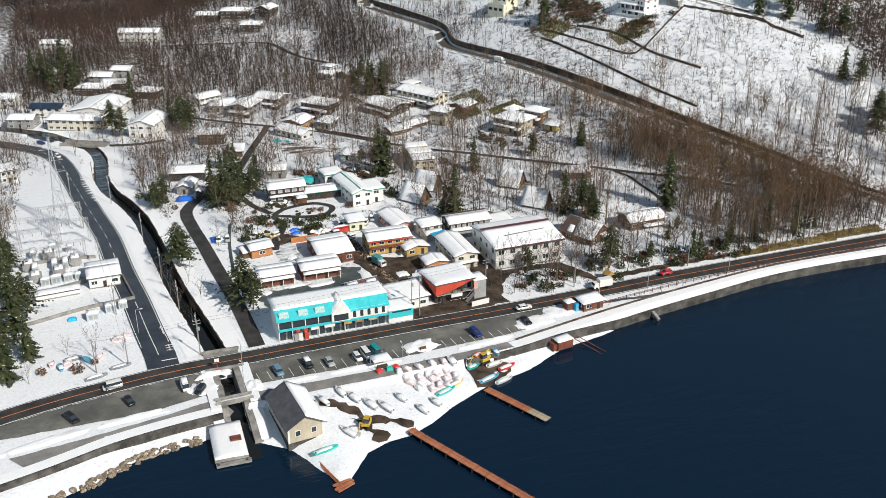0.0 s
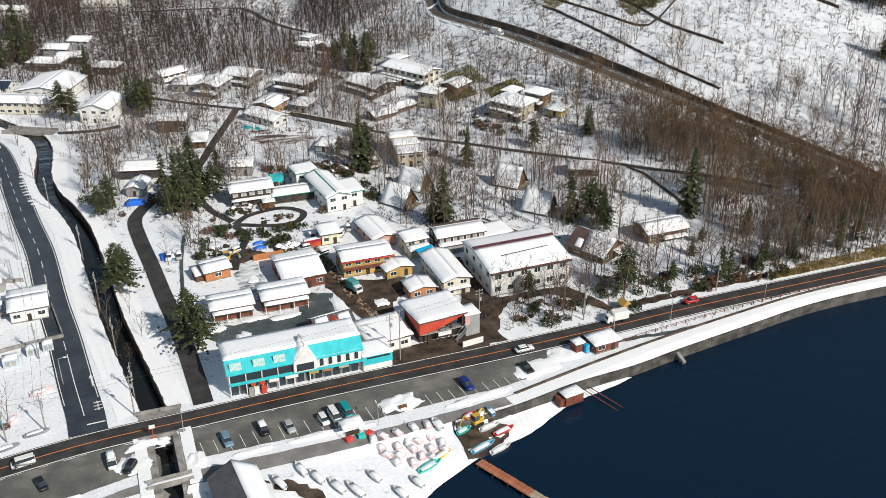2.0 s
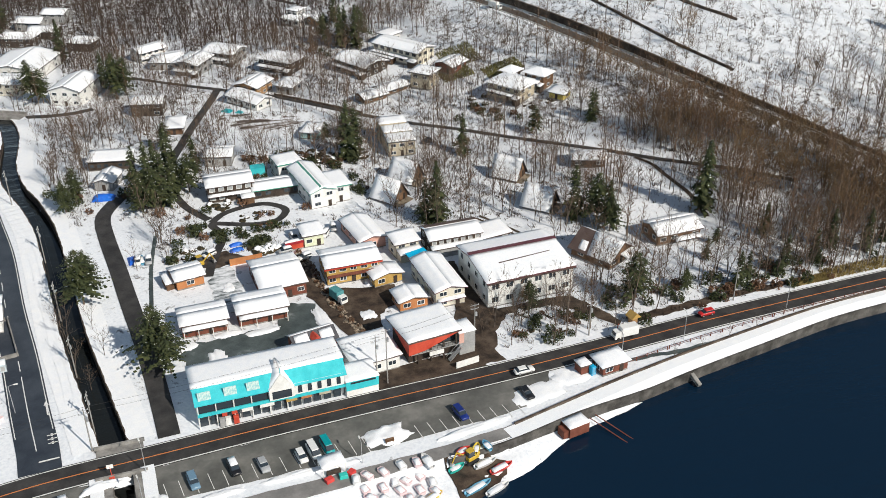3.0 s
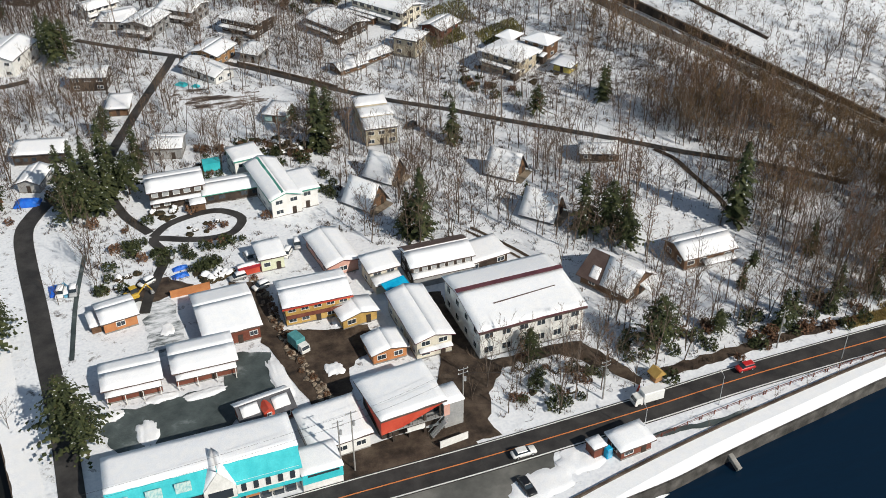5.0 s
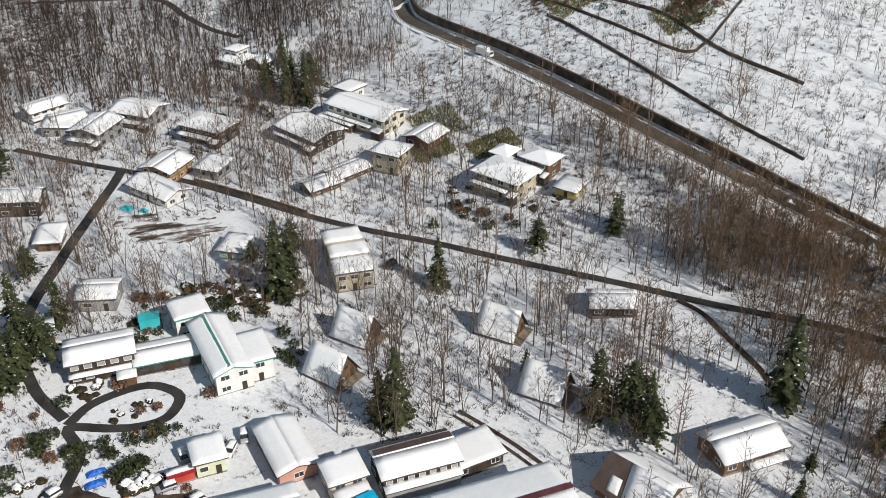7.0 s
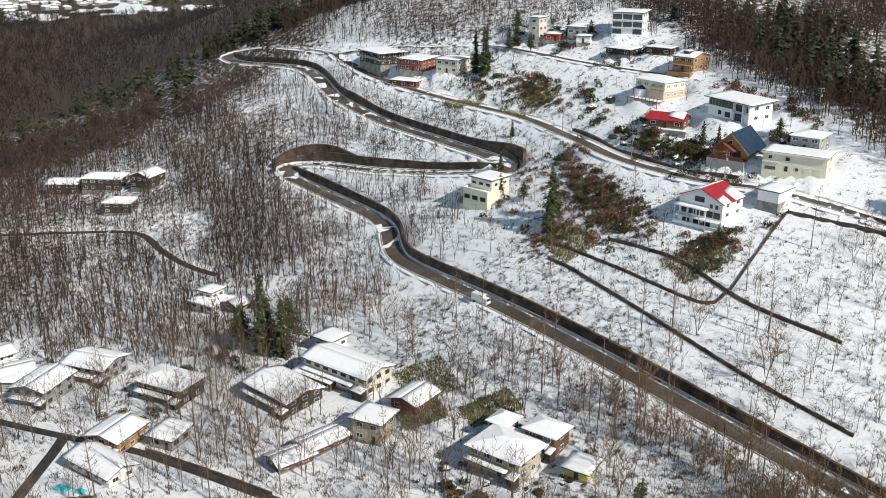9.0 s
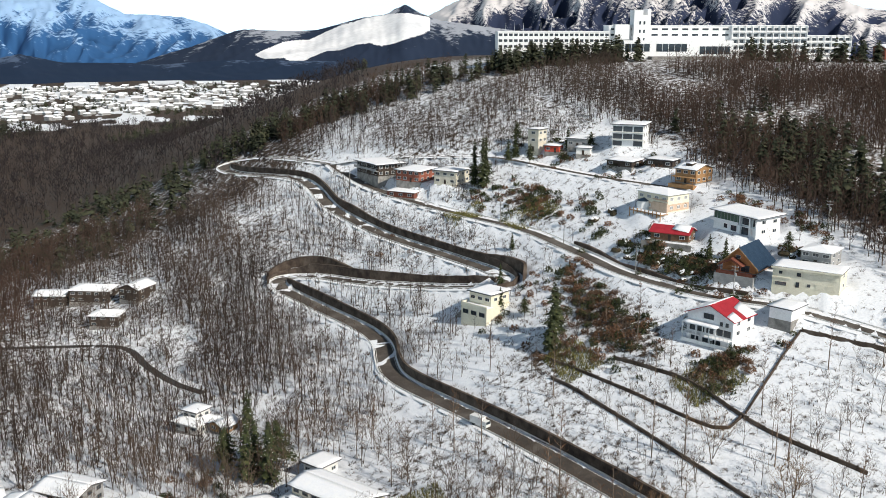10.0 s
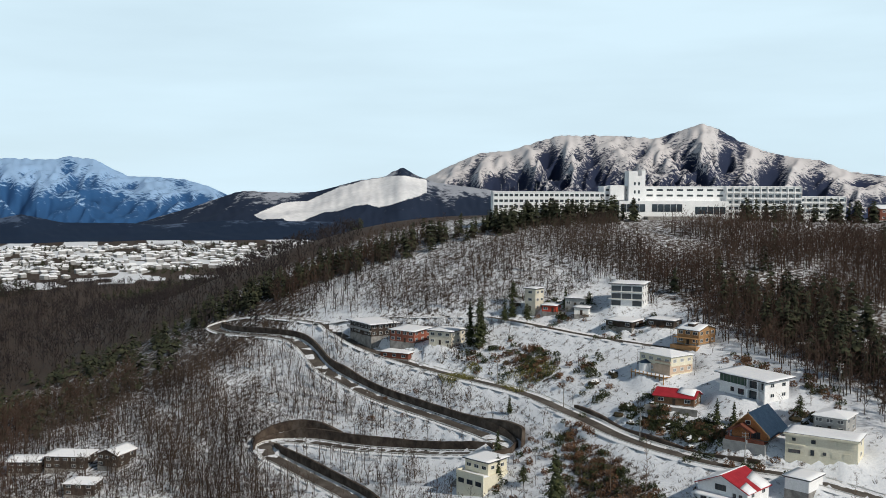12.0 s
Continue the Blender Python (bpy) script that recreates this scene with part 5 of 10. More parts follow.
house(19.5, 357, -21, 5.5, 8.6, 3, "end", 1.3, "grey", "grey", 1, "small grey cottage among trees", front=1, side=2)
house(21, 372, -12, 13, 6.5, 3.4, "shed", 0.8, "dark", "grey", 1, "long low house with dark glazed front", front=6, side=1, dark=True)
house(69.8, 301.2, 3, 5.2, 6, 3.6, "shed", 0.5, "green", "brown", 1, "pale green hut with snowy roof", front=2, side=2)
house(83.5, 298.4, 8, 7.2, 14, 3.2, "end", 1.2, "pink", "burgundy", 1, "long pink shed with low gable", front=1, side=3, door=False)
o = house(110.6, 353.5, -4, 8.8, 7.0, 5.0, "flat", 0, "beige", "grey", 2, "beige two-storey house with stepped snowy flat roofs", front=3, side=2, over=0.25, thick=0.35)
for k, (dx, dy, w2, d2, h2) in enumerate(((0.3, 6.4, 9.2, 6.0, 5.8), (-0.2, 12.2, 9.0, 6.0, 6.5))):
    blk = part("rear_block", Shape().box(dx - w2 / 2, dy - d2 / 2, -0.5, dx + w2 / 2, dy + d2 / 2, h2).mesh("rear_block", WALLS["beige"]), o)
    part("roof_snow", Shape().add(*snow_slab([(dx - w2 / 2 - 0.2, dy - d2 / 2 - 0.2, h2), (dx + w2 / 2 + 0.2, dy - d2 / 2 - 0.2, h2), (dx + w2 / 2 + 0.2, dy + d2 / 2 + 0.2, h2), (dx - w2 / 2 - 0.2, dy + d2 / 2 + 0.2, h2)], 0.35, 40 + k)).mesh("roof_snow", M_SNOW, True), blk, "thick white snow on the roof")
    put_window(blk, pose(dx - w2 / 2 - 0.02, dy, 2.9, 0, 0, -90), 1.6, 1.1, True)
MASK.append((112, 362, 8))
house(72.0, 347.0, 8, 7.5, 8, 5.4, "flat", 0, "white", "green", 2, "flat-roofed rear block of the inn under snow", front=2, side=2, door=False, over=0.3, group="inn buildings")
house(86.8, 377.5, -32, 6.0, 7.5, 2.5, "shed", 0.5, "faded", "grey", 1, "pale blue shed with a deep snowy roof", front=1, side=0, name="shed", category="shed")
o = house(104.4, 285.8, 1, 14, 8, 5.2, "side", 1.6, "dark", "brown", 2, "dark timber house with a band of paper-pale windows", front=7, side=2, pale=True, snow_cut=(0, 0.3), door=False)
part("roof_band", Shape().add(*roof_slab([(-7.3, 0.3, 6.95), (7.3, 0.3, 6.95), (7.3, 2.0, 6.62), (-7.3, 2.0, 6.62)], 0.12)).mesh("roof_band", ROOFS["brown"]), o, "bare brown strip behind the ridge")
lean_to(o, -7.2, 7.2, -5.6, -4, 2.9, 3.4, 5, "grey")
house(115, 286, 9, 10, 7, 2.8, "shed", 0.4, "dark", "brown", 1, "low dark outbuilding under deep snow", front=3, side=1)
o = house(91.6, 287.1, 6, 6.4, 5.4, 4.3, "shed", 0.7, "cream", "brown", 2, "narrow cream house with stepped roofs", front=2, side=1)
lean_to(o, -3.3, 3.3, -6, -2.7, 2.5, 3.0, 8, "cream")
o = house(162.5, 270.9, 2, 13, 8.3, 3.2, "side", 2.0, "brown", "brown", 1, "brown timber lodge under a deep white roof", front=4, side=2, thick=0.5)
lean_to(o, -2, 6, -6, -4.1, 1.4, 1.7, 3, None)
o = house(35.6, 290.5, 10, 6.8, 7, 3.0, "side", 1.2, "orange", "brown", 1, "small orange cabin with blue-green window", front=1, side=1, door=False)
lean_to(o, -6, -3.5, -2.6, 2.6, 2.0, 2.6, 4, "brown")
o = house(57, 282, 3, 11, 15, 3.6, "side", 1.8, "redbrown", "brown", 1, "large low restaurant with deep snow on its roof", front=4, side=3, snow_cut=(0, 0), ridge=0.58)
for x, y, w, d, s in ((37, 268.5, 10.3, 7.4, 1), (50.6, 269.6, 11.5, 8.4, 2)):
    o = house(x, y, 1, w, d, 3.7, "side", 0.9, "redbrown", "brown", 1, "low red-brown restaurant pavilion with a canopy", front=4, side=1, dark=True, group="restaurant pavilions", snow_cut=(0, 0))
    lean_to(o, -w / 2, w / 2, -d / 2 - 1.5, -d / 2 - 0.1, 2.75, 3.2, s, None, "brown", 4)
o = house(59.3, 251.6, 10, 9.4, 5.6, 3.1, "side", 2.0, "redbrown", "grey", 1, "small chalet with patchy snow on slate and a red dormer", front=3, side=1, snow_cut=(0.3, 0.15), thick=0.16, snow=(0, 1))
for k, (x0, x1, y0, y1) in enumerate(((-4.6, -1.3, -2.2, -0.5), (1.3, 4.4, -2.6, -0.7))):
    c = [(x0, y0, 5.12 + y0 * 0.70), (x1, y0, 5.12 + y0 * 0.70), (x1, y1, 5.12 + y1 * 0.70), (x0, y1, 5.12 + y1 * 0.70)]
    part("snow_patch", Shape().add(*snow_slab(c, 0.2, 60 + k)).mesh("snow_patch", M_SNOW, True), o, "patch of snow left on the slates")
dm = Shape().prism([(-1, 2.6), (1, 2.6), (1, 4.0), (0, 4.9), (-1, 4.0)], -3.3, -0.6)
d_ob = part("dormer", dm.mesh("dormer", WALLS["red"]), o, "red gabled dormer")
put_window(d_ob, pose(0, -3.32, 3.1), 0.9, 0.8)
house(70, 242, 6, 10.5, 9.5, 3.6, "shed", 0.8, "white", "brown", 1, "low white shop annex with snowy roof", front=3, side=2, door=False)
o = house(94, 266.1, 3, 7.4, 17, 4.8, "end", 1.3, "cream", "burgundy", 2, "long cream house with red verge trim", front=2, side=5)
lean_to(o, -3.4, 3.6, -9.6, -8.4, 2.4, 2.7, 6, None, "burgundy")
house(85.5, 262, 4, 7, 5.8, 2.8, "end", 1.0, "orange", "brown", 1, "small orange shop with low gable", front=2, side=1, door=False)
o = house(113.5, 263.5, 2, 22.6, 19, 7.2, "side", 1.8, "white", "burgundy", 2, "large white hall under a long white roof", front=6, side=4, snow_cut=(0, 0), thick=0.36, ridge=0.6, door=False, name="hall", category="hall", win_h=1.6)
band = Shape().add(*roof_slab([(-11.9, 1.3, 9.26), (11.9, 1.3, 9.26), (11.9, 2.5, 9.26), (-11.9, 2.5, 9.26)], 0.12))
part("roof_band", band.mesh("roof_band", ROOFS["burgundy"]), o, "bare burgundy strip along the ridge")
part("snow_crack", Shape().add(*roof_slab([(-6, -3.9, 8.52), (8, -3.0, 8.66), (8, -2.85, 8.68), (-6, -3.65, 8.56)], 0.1)).mesh("snow_crack", ROOFS["brown"]), o, "dark crack in the roof snow")
part("fascia", Shape().box(-11.8, -10.25, 6.75, 11.8, -10.1, 7.05).mesh("fascia", ROOFS["brown"]), o, "dark eave board")
o = house(75.4, 281.2, 0, 13.6, 9, 5.2, "side", 1.3, "ochre", "burgundy", 2, "two-storey ochre guest house with red eaves", front=5, side=3)
part("eave_trim", Shape().box(-7.5, -5.25, 4.75, 7.5, -5.1, 5.05).mesh("eave_trim", WALLS["red"]), o, "red painted fascia")
part("balcony", Shape().box(-6.8, -5.6, 2.6, 6.8, -4.5, 2.75).box(-6.8, -5.6, 2.75, 6.8, -5.5, 3.5).mesh("balcony", WALLS["redbrown"]), o, "red-brown balcony")
house(82.8, 274.7, 8, 7.5, 5, 2.7, "end", 1.1, "ochre", "brown", 1, "ochre porch building with low gable", front=2, side=1)
o = house(119, 222.4, 7, 6.4, 4.2, 2.5, "shed", 0.35, "redbrown", "brown", 1, "red-brown ticket hut with flat snowy roof", front=2, side=1, name="kiosk", category="kiosk")
house(-11.9, 286.3, 3, 8.8, 11, 3.6, "side", 1.2, "white", "grey", 1, "pale control building of the substation", front=3, side=2, name="control_building", category="building")
for x, y, s in ((97.5, 320.5, 35), (106, 332, 40), (136, 322, 42), (136.5, 299.5, 42)):
    o = house(x, y, s, 6.8, 8, 1.6, "end", 5.0, "brown", "grey", 1, "steep brown cabin with snow on its roof", name="cabin", category="cabin", front=2, side=0, over=0.7, thick=0.22, group="cabins in the wood")
    put_window(o, pose(0, -4.02, 2.9), 1.2, 1.0, True)
    part("deck", Shape().box(-3.5, -6.1, 0.1, 3.5, -4.0, 0.35).mesh("deck", M_PLANK), o)
o = house(140, 267.5, 28, 10.5, 12, 2.8, "end", 3.4, "brown", "brown", 1, "brown-roofed house half bare of snow", front=3, side=2, snow=(0, 1), over=0.8)
part("roof_snow", Shape().add(*snow_slab([(-6.0, 0.6, 2.42), (-6.0, -6.7, 2.42), (-0.1, -6.7, 6.25), (-0.1, 2.2, 6.25)], 0.26, 3)).add(*snow_slab([(-5.4, 3.9, 2.8), (-5.4, 1.6, 2.8), (-3.0, 2.2, 4.35), (-3.0, 4.4, 4.35)], 0.2, 5)).mesh("roof_snow", M_SNOW, True), o, "slabs of snow left on the roof")
part("porch_roof", Shape().add(*roof_slab([(-0.5, -8.6, 2.3), (5.6, -8.6, 2.3), (5.6, -6.0, 3.0), (-0.5, -6.0, 3.0)], 0.15)).add(*snow_slab([(-0.4, -8.5, 2.32), (5.5, -8.5, 2.32), (5.5, -6.1, 3.0), (-0.4, -6.1, 3.0)], 0.22, 6)).mesh("porch_roof", M_SNOW), o, "low snowy porch roof")
house(161.5, 319.5, -21, 9.9, 6.7, 2.8, "side", 1.6, "dark", "grey", 1, "dark lodge under the trees", front=3, side=1)

# houses at the foot of the hill
FOOT = (
    (40.8, 493.9, 28, 12, 8.3, 4.8, "side", "white"), (48.4, 482.3, 14, 9.4, 10, 3.3, "side", "brown"), (57, 467.1, -36, 10.4, 13, 5.2, "end", "grey"),
    (71, 476.2, -40, 14, 11, 5.2, "side", "grey"), (90.6, 452.8, -46, 15, 10, 5.2, "hip", "dark"), (119.3, 436.6, -62, 18, 12, 4.3, "side", "dark"),
    (137.5, 437.5, -57, 23, 10.5, 5.8, "side", "cream"), (130.2, 440.7, -56, 13, 6, 2.8, "shed", "brown"), (149.7, 414.9, -54, 8, 9.5, 3.4, "end", "redbrown"),
    (137.6, 458.4, -58, 6.6, 6.8, 3.8, "flat", "white"), (108.6, 511.4, -50, 10, 9, 3.2, "hip", "white"), (116.6, 504.6, -56, 6, 6, 2.8, "end", "timber"),
    (75.3, 429.9, -42, 9.7, 10.5, 4.2, "end", "timber"), (88.1, 425.3, -42, 6.7, 7.3, 3.3, "shed", "grey"), (71.5, 416.4, -56, 16, 7.5, 3.3, "side", "white"),
    (136.6, 407.1, -46, 8, 7.4, 6.0, "flat", "beige"), (124.4, 409.2, -66, 6.5, 14, 2.4, "end", "brown"), (114.7, 404.5, -70, 6.5, 9.4, 2.4, "end", "brown"),
    (161.4, 380, -57, 14, 12, 5.3, "hip", "beige"), (171.6, 380.4, -57, 8, 6.5, 5.4, "hip", "brown"), (164.7, 390.2, -56, 4.8, 5.4, 4.8, "hip", "dark"),
    (174, 367.4, -53, 5.5, 5.2, 2.6, "shed", "yellow"), (43.2, 397.7, -12, 5.3, 8.0, 2.8, "shed", "brown"),
)
for x, y, a, w, d, h, kind, wall in FOOT:
    o = house(x, y, a, w, d, h, kind, {"side": 1.7, "end": 1.6, "shed": 0.6, "flat": 0, "hip": 1.8}[kind], wall, "grey", 2 if h > 4 else 1,
          {"cream": "cream", "white": "white", "grey": "grey", "brown": "brown timber", "redbrown": "red-brown timber", "timber": "golden timber", "beige": "beige", "ochre": "ochre", "dark": "dark timber",
           "yellow": "yellow"}[wall] + {"side": " village house with snowy gable roof", "end": " cottage with snowy gable end", "shed": " outbuilding with sloping snowy roof", "flat": " flat-roofed village house with snow",
                                        "hip": " village house with snowy hipped roof"}[kind], front=max(1, int(w / 3)), side=max(1, int(d / 3.4)), dark=wall in ("cream", "grey"), over=0.95, group="houses at the foot of the hill")
    if h > 4 and kind != "flat":
        lean_to(o, -w / 2 - 0.5, w * 0.32, -d / 2 - 1.7, -d / 2, h * 0.46, h * 0.46 + 0.45, int(x), None, "grey")
        lean_to(o, w * 0.34, w / 2 + 0.5, -d / 2 - 2.6, -d / 2, h * 0.40, h * 0.40 + 0.5, int(y), "dark", "grey")
o = house(109, 513, -50, 6, 6, 6.0, "flat", 0, "white", "grey", 2, "upper storey block of a white house in snow", front=2, side=2, group="houses at the foot of the hill")
# far side of the river
for x, y, a, w, d, h, kind, wall, tile, snow in (
        (-19, 472, -24, 26, 11, 5.2, "side", "cream", "grey", (1, 1)), (-9, 494, -24, 22, 24, 4.6, "end", "white", "grey", (1, 1)), (11, 450, -26, 12, 17, 6.2, "end", "white", "grey", (1, 1)), (-33, 499, -20, 15, 9, 4.8, "side", "white", "blue", (0, 1)),
        (-54, 521, -20, 13, 10, 5.2, "side", "white", "grey", (1, 1)), (-12, 533, -24, 16, 9, 4.2, "hip", "dark", "grey", (1, 1)), (-1, 542, -20, 13, 8, 3.6, "side", "dark", "grey", (1, 1)), (-7, 556, -24, 12, 9, 4.2, "side", "grey", "grey", (1, 1)),
        (15, 519, -30, 11, 9, 3.8, "hip", "dark", "grey", (1, 1)), (18, 645, -20, 25, 11, 6.2, "side", "white", "grey", (1, 1)), (-32, 642, -24, 17, 9, 5, "side", "white", "grey", (1, 1)), (79, 652, -24, 18, 11, 5.4, "hip", "dark", "brown", (1, 1)),
        (97, 640, -40, 10, 12, 5.4, "end", "dark", "brown", (1, 1)), (84, 621, -24, 12, 9, 4.6, "hip", "dark", "brown", (1, 1)), (62, 660, -20, 14, 10, 5, "side", "dark", "grey", (1, 1)), (46, 478, -20, 10, 7, 3.2, "shed", "grey", "grey", (1, 1)),
        (36, 421, -16, 11, 8, 5.0, "side", "dark", "grey", (1, 1)), (-44, 484, -20, 12, 9, 4.4, "side", "grey", "grey", (1, 1)), (-46, 401, 14, 6, 9, 5, "flat", "white", "grey", (1, 1)), (4, 566, -24, 11, 9, 4.4, "side", "grey", "grey", (1, 1))):
    house(x, y, a, w, d, h, kind, {"side": 1.9, "end": 2.6, "flat": 0, "hip": 1.9, "shed": 0.5}[kind], wall, tile, 2 if h > 4 else 1, {"cream": "cream", "white": "white", "grey": "grey", "dark": "dark timber"}[wall] + {"blue": " house with a bare navy roof slope", "brown": " house among bare trees, thin snow on its roof", "grey": " house beyond the river, roof white with snow"}[tile],
          front=max(3, int(w / 3.2)), side=2, group="houses beyond the river", snow=snow)

# villas on the hill
o = house(211, 656, -76, 20, 13, 5.6, "flat", 0, "dark", "grey", 2, "long modern villa with glazed front and flat snowy roof", front=6, side=4, over=1.4, win_h=1.9, group="hill villas", name="villa", category="house")
part("balcony", Shape().box(-10.6, -8, 2.7, 10.6, -6.5, 2.95).box(-10.6, -8, 2.95, 10.6, -7.9, 3.8).mesh("balcony", WALLS["grey"]), o, "grey balcony")
house(222, 633, -54, 13, 13, 5.2, "shed", 0.5, "brick", "grey", 2, "red-brick villa with a snowy low roof", front=4, side=3, over=1.0, win_h=1.6, group="hill villas", name="villa")
house(233, 615.5, -50, 11, 12, 5.8, "flat", 0, "cream", "grey", 2, "cream two-tier villa with flat roof", front=3, side=3, over=0.8, group="hill villas", name="villa")
house(214.5, 627, -48, 14, 7, 2.8, "shed", 0.3, "redbrown", "brown", 1, "low red-brown garage under snow", front=3, side=1, door=False, name="garage", category="garage")
o = house(207.5, 507, -62, 9.5, 9.5, 7.4, "flat", 0, "ivory", "grey", 2, "cream two-tier villa on the steep slope", front=3, side=2, over=0.7, group="hill villas", name="villa", door=False)
tier = part("lower_tier", Shape().box(-5.6, -8.0, -4, 5.6, 4.5, 3.4).mesh("lower_tier", WALLS["ivory"]), o)
part("terrace_snow", Shape().add(*snow_slab([(-5.5, -7.9, 3.4), (5.5, -7.9, 3.4), (5.5, -4.8, 3.4), (-5.5, -4.8, 3.4)], 0.2, 8)).mesh("terrace_snow", M_SNOW, True), tier, "snow on the terrace")
part("parapet", Shape().box(-5.7, -8.1, 3.2, 5.7, -7.9, 4.2).box(-5.7, -7.9, 3.2, -5.5, -4.7, 4.2).mesh("parapet", WALLS["ivory"]), tier)
for u in (-3.6, 0, 3.6):
    put_window(tier, pose(u, -8.02, 0.4), 2.4, 1.5, True)
put_window(tier, pose(-5.62, -5, 0.6, 0, 0, -90), 2.2, 1.4, True)
house(269.9, 606, -58, 5.5, 6.5, 9.5, "flat", 0, "cream", "grey", 3, "slim cream tower house", front=1, side=2, name="villa", group="hill villas")
house(274.3, 598, -45, 6.5, 6, 3, "shed", 0.3, "red", "brown", 1, "bright red garage beside the road", front=2, side=1, name="garage", category="garage")
house(282, 584, -37, 6, 6.5, 3, "flat", 0, "white", "grey", 1, "small white garage with flat snowy roof", front=1, side=1, name="garage", category="garage")
house(284, 592, -45, 9, 8, 4, "shed", 0.6, "grey", "grey", 1, "grey bungalow among trees", front=3, side=2)
o = house(299, 575, -41, 13, 13, 9.2, "flat", 0, "bright", "grey", 3, "modern white villa with glazed storeys", front=0, side=3, over=0.9, win_h=2.0, name="villa", group="hill villas", door=False)
pane_me = Shape().box(-1.9, -0.06, 0, 1.9, 0.02, 2.1).mesh("glazing", M_GLASS)
for fl in (3.3, 6.4):
    for u in (-4.3, 0, 4.3):
        part("glazing", pane_me, o, at=pose(u, -6.56, fl))
for u in (-4.3, 4.3):
    part("glazing", pane_me, o, at=pose(u, -6.56, 0.4))
part("balcony", Shape().box(-7.2, -7.8, 3.0, 7.2, -6.4, 3.2).box(-7.2, -7.8, 6.1, 7.2, -6.4, 6.3).mesh("balcony", WALLS["white"]), o)
house(287.5, 559, -64, 12, 8, 2.6, "shed", 0.5, "dark", "grey", 1, "low dark pavilion with broad snowy roof", front=3, side=1)
house(297.5, 546, -56, 11, 8, 2.8, "flat", 0, "dark", "grey", 1, "low dark carport with flat snowy roof", front=3, side=1)
o = house(297.2, 524, -66, 9, 11, 5.4, "side", 2.0, "timber", "grey", 2, "golden timber house with snowy roof", front=3, side=3, name="villa", group="hill villas")
dm = part("dormer", Shape().box(-1.3, -3.6, 5.8, 1.3, -0.5, 7.3).mesh("dormer", WALLS["dark"]), o)
part("dormer_snow", Shape().add(*snow_slab([(-1.5, -3.8, 7.3), (1.5, -3.8, 7.3), (1.5, -0.4, 7.5), (-1.5, -0.4, 7.5)], 0.25, 3)).mesh("dormer_snow", M_SNOW, True), dm)
deck = Shape().box(-4.8, -8.0, 2.4, 4.8, -5.5, 2.6).box(-4.8, -8.0, 3.3, 4.8, -7.9, 3.45).box(-5.4, -8.6, -1.6, 5.4, -5.5, -0.2)
for k in range(9):
    deck.box(-4.8 + k * 1.19, -8.0, 2.6, -4.7 + k * 1.19, -7.9, 3.3)
for u in (-4.7, 0, 4.6):
    deck.box(u, -7.95, -0.2, u + 0.15, -7.8, 2.4)
part("balcony", deck.mesh("balcony", WALLS["timber"]), o, "timber balcony and deck on posts")
# the peach villa
o = house(278.2, 514, -74, 14.5, 11, 6.2, "hip", 1.8, "ivory", "grey", 2, "peach and cream villa with hipped snowy roof", front=4, side=3, name="villa", group="hill villas", pale=True, lower="peach")
part("tile_band", Shape().box(0.5, -6.2, -1.0, 7.4, -5.5, 3.4).box(0.5, -6.2, 4.2, 7.4, -5.5, 4.6).mesh("tile_band", WALLS["peach"]), o, "peach tiled bay")
part("round_bay", Shape().tube((-4.2, -5.5, -1.5), (-4.2, -5.5, 3.0), 2.4, sides=16).mesh("round_bay", WALLS["bright"]), o)
part("bay_roof", Shape().tube((-4.2, -5.5, 3.0), (-4.2, -5.5, 4.1), 2.7, 0.1, 16).mesh("bay_roof", ROOFS["blue"]), o)
ter = Shape().box(-7.6, -9.6, -0.5, 7.6, -5.5, -0.2)
for k in range(9):
    ter.box(-7.5 + k * 1.85, -9.5, -3.2, -7.25 + k * 1.85, -9.25, 0.6)
part("terrace", ter.mesh("terrace", WALLS["timber"]), o, "timber terrace on posts")
part("terrace_snow", Shape().add(*snow_slab([(-7.5, -9.5, -0.2), (7.5, -9.5, -0.2), (7.5, -5.6, -0.2), (-7.5, -5.6, -0.2)], 0.2, 4)).mesh("terrace_snow", M_SNOW, True), o)
# the red-roofed bungalow
o = house(268, 490.5, -50, 13, 8, 3.0, "side", 2.2, "brown", "red", 1, "low house with bright red metal roof", front=3, side=2, snow=(0, 1), name="villa", group="hill villas")
c = [(0.5, -2.6, 4.0), (6.4, -3.6, 3.5), (6.4, -0.2, 5.3), (1.0, -0.2, 5.3)]
part("roof_snow", Shape().add(*snow_slab(c, 0.2, 9)).mesh("roof_snow", M_SNOW, True), o, "patch of snow left on the red roof")
part("garden_wall", Shape().box(-8, -9.2, -2.2, 9, -8.8, 0.5).mesh("garden_wall", M_CONCRETE), o)
# the long glazed villa
o = house(286.5, 476, -80, 19.5, 10, 6.2, "shed", 0.7, "bright", "grey", 2, "modern white villa with long glazed front", front=0, side=2, over=1.3, name="villa", group="hill villas", door=False)
part("glazing", Shape().box(-9.4, -5.12, 3.2, 2.4, -5.02, 5.9).mesh("glazing", M_GLASS_GREEN), o, "long green-tinted glazing")
mull = Shape().box(-0.07, -5.2, 3.2, 0.07, -5.1, 5.9).mesh("mullion", WALLS["grey"])
for k in range(9):
    part("mullion", mull, o, at=pose(-9.4 + k * 1.475, 0, 0))
part("balcony", Shape().box(-9.9, -6.6, 2.9, 2.8, -5.0, 3.1).box(-9.9, -6.65, 3.1, 2.8, -6.55, 3.9).mesh("balcony", WALLS["bright"]), o, "white balcony")
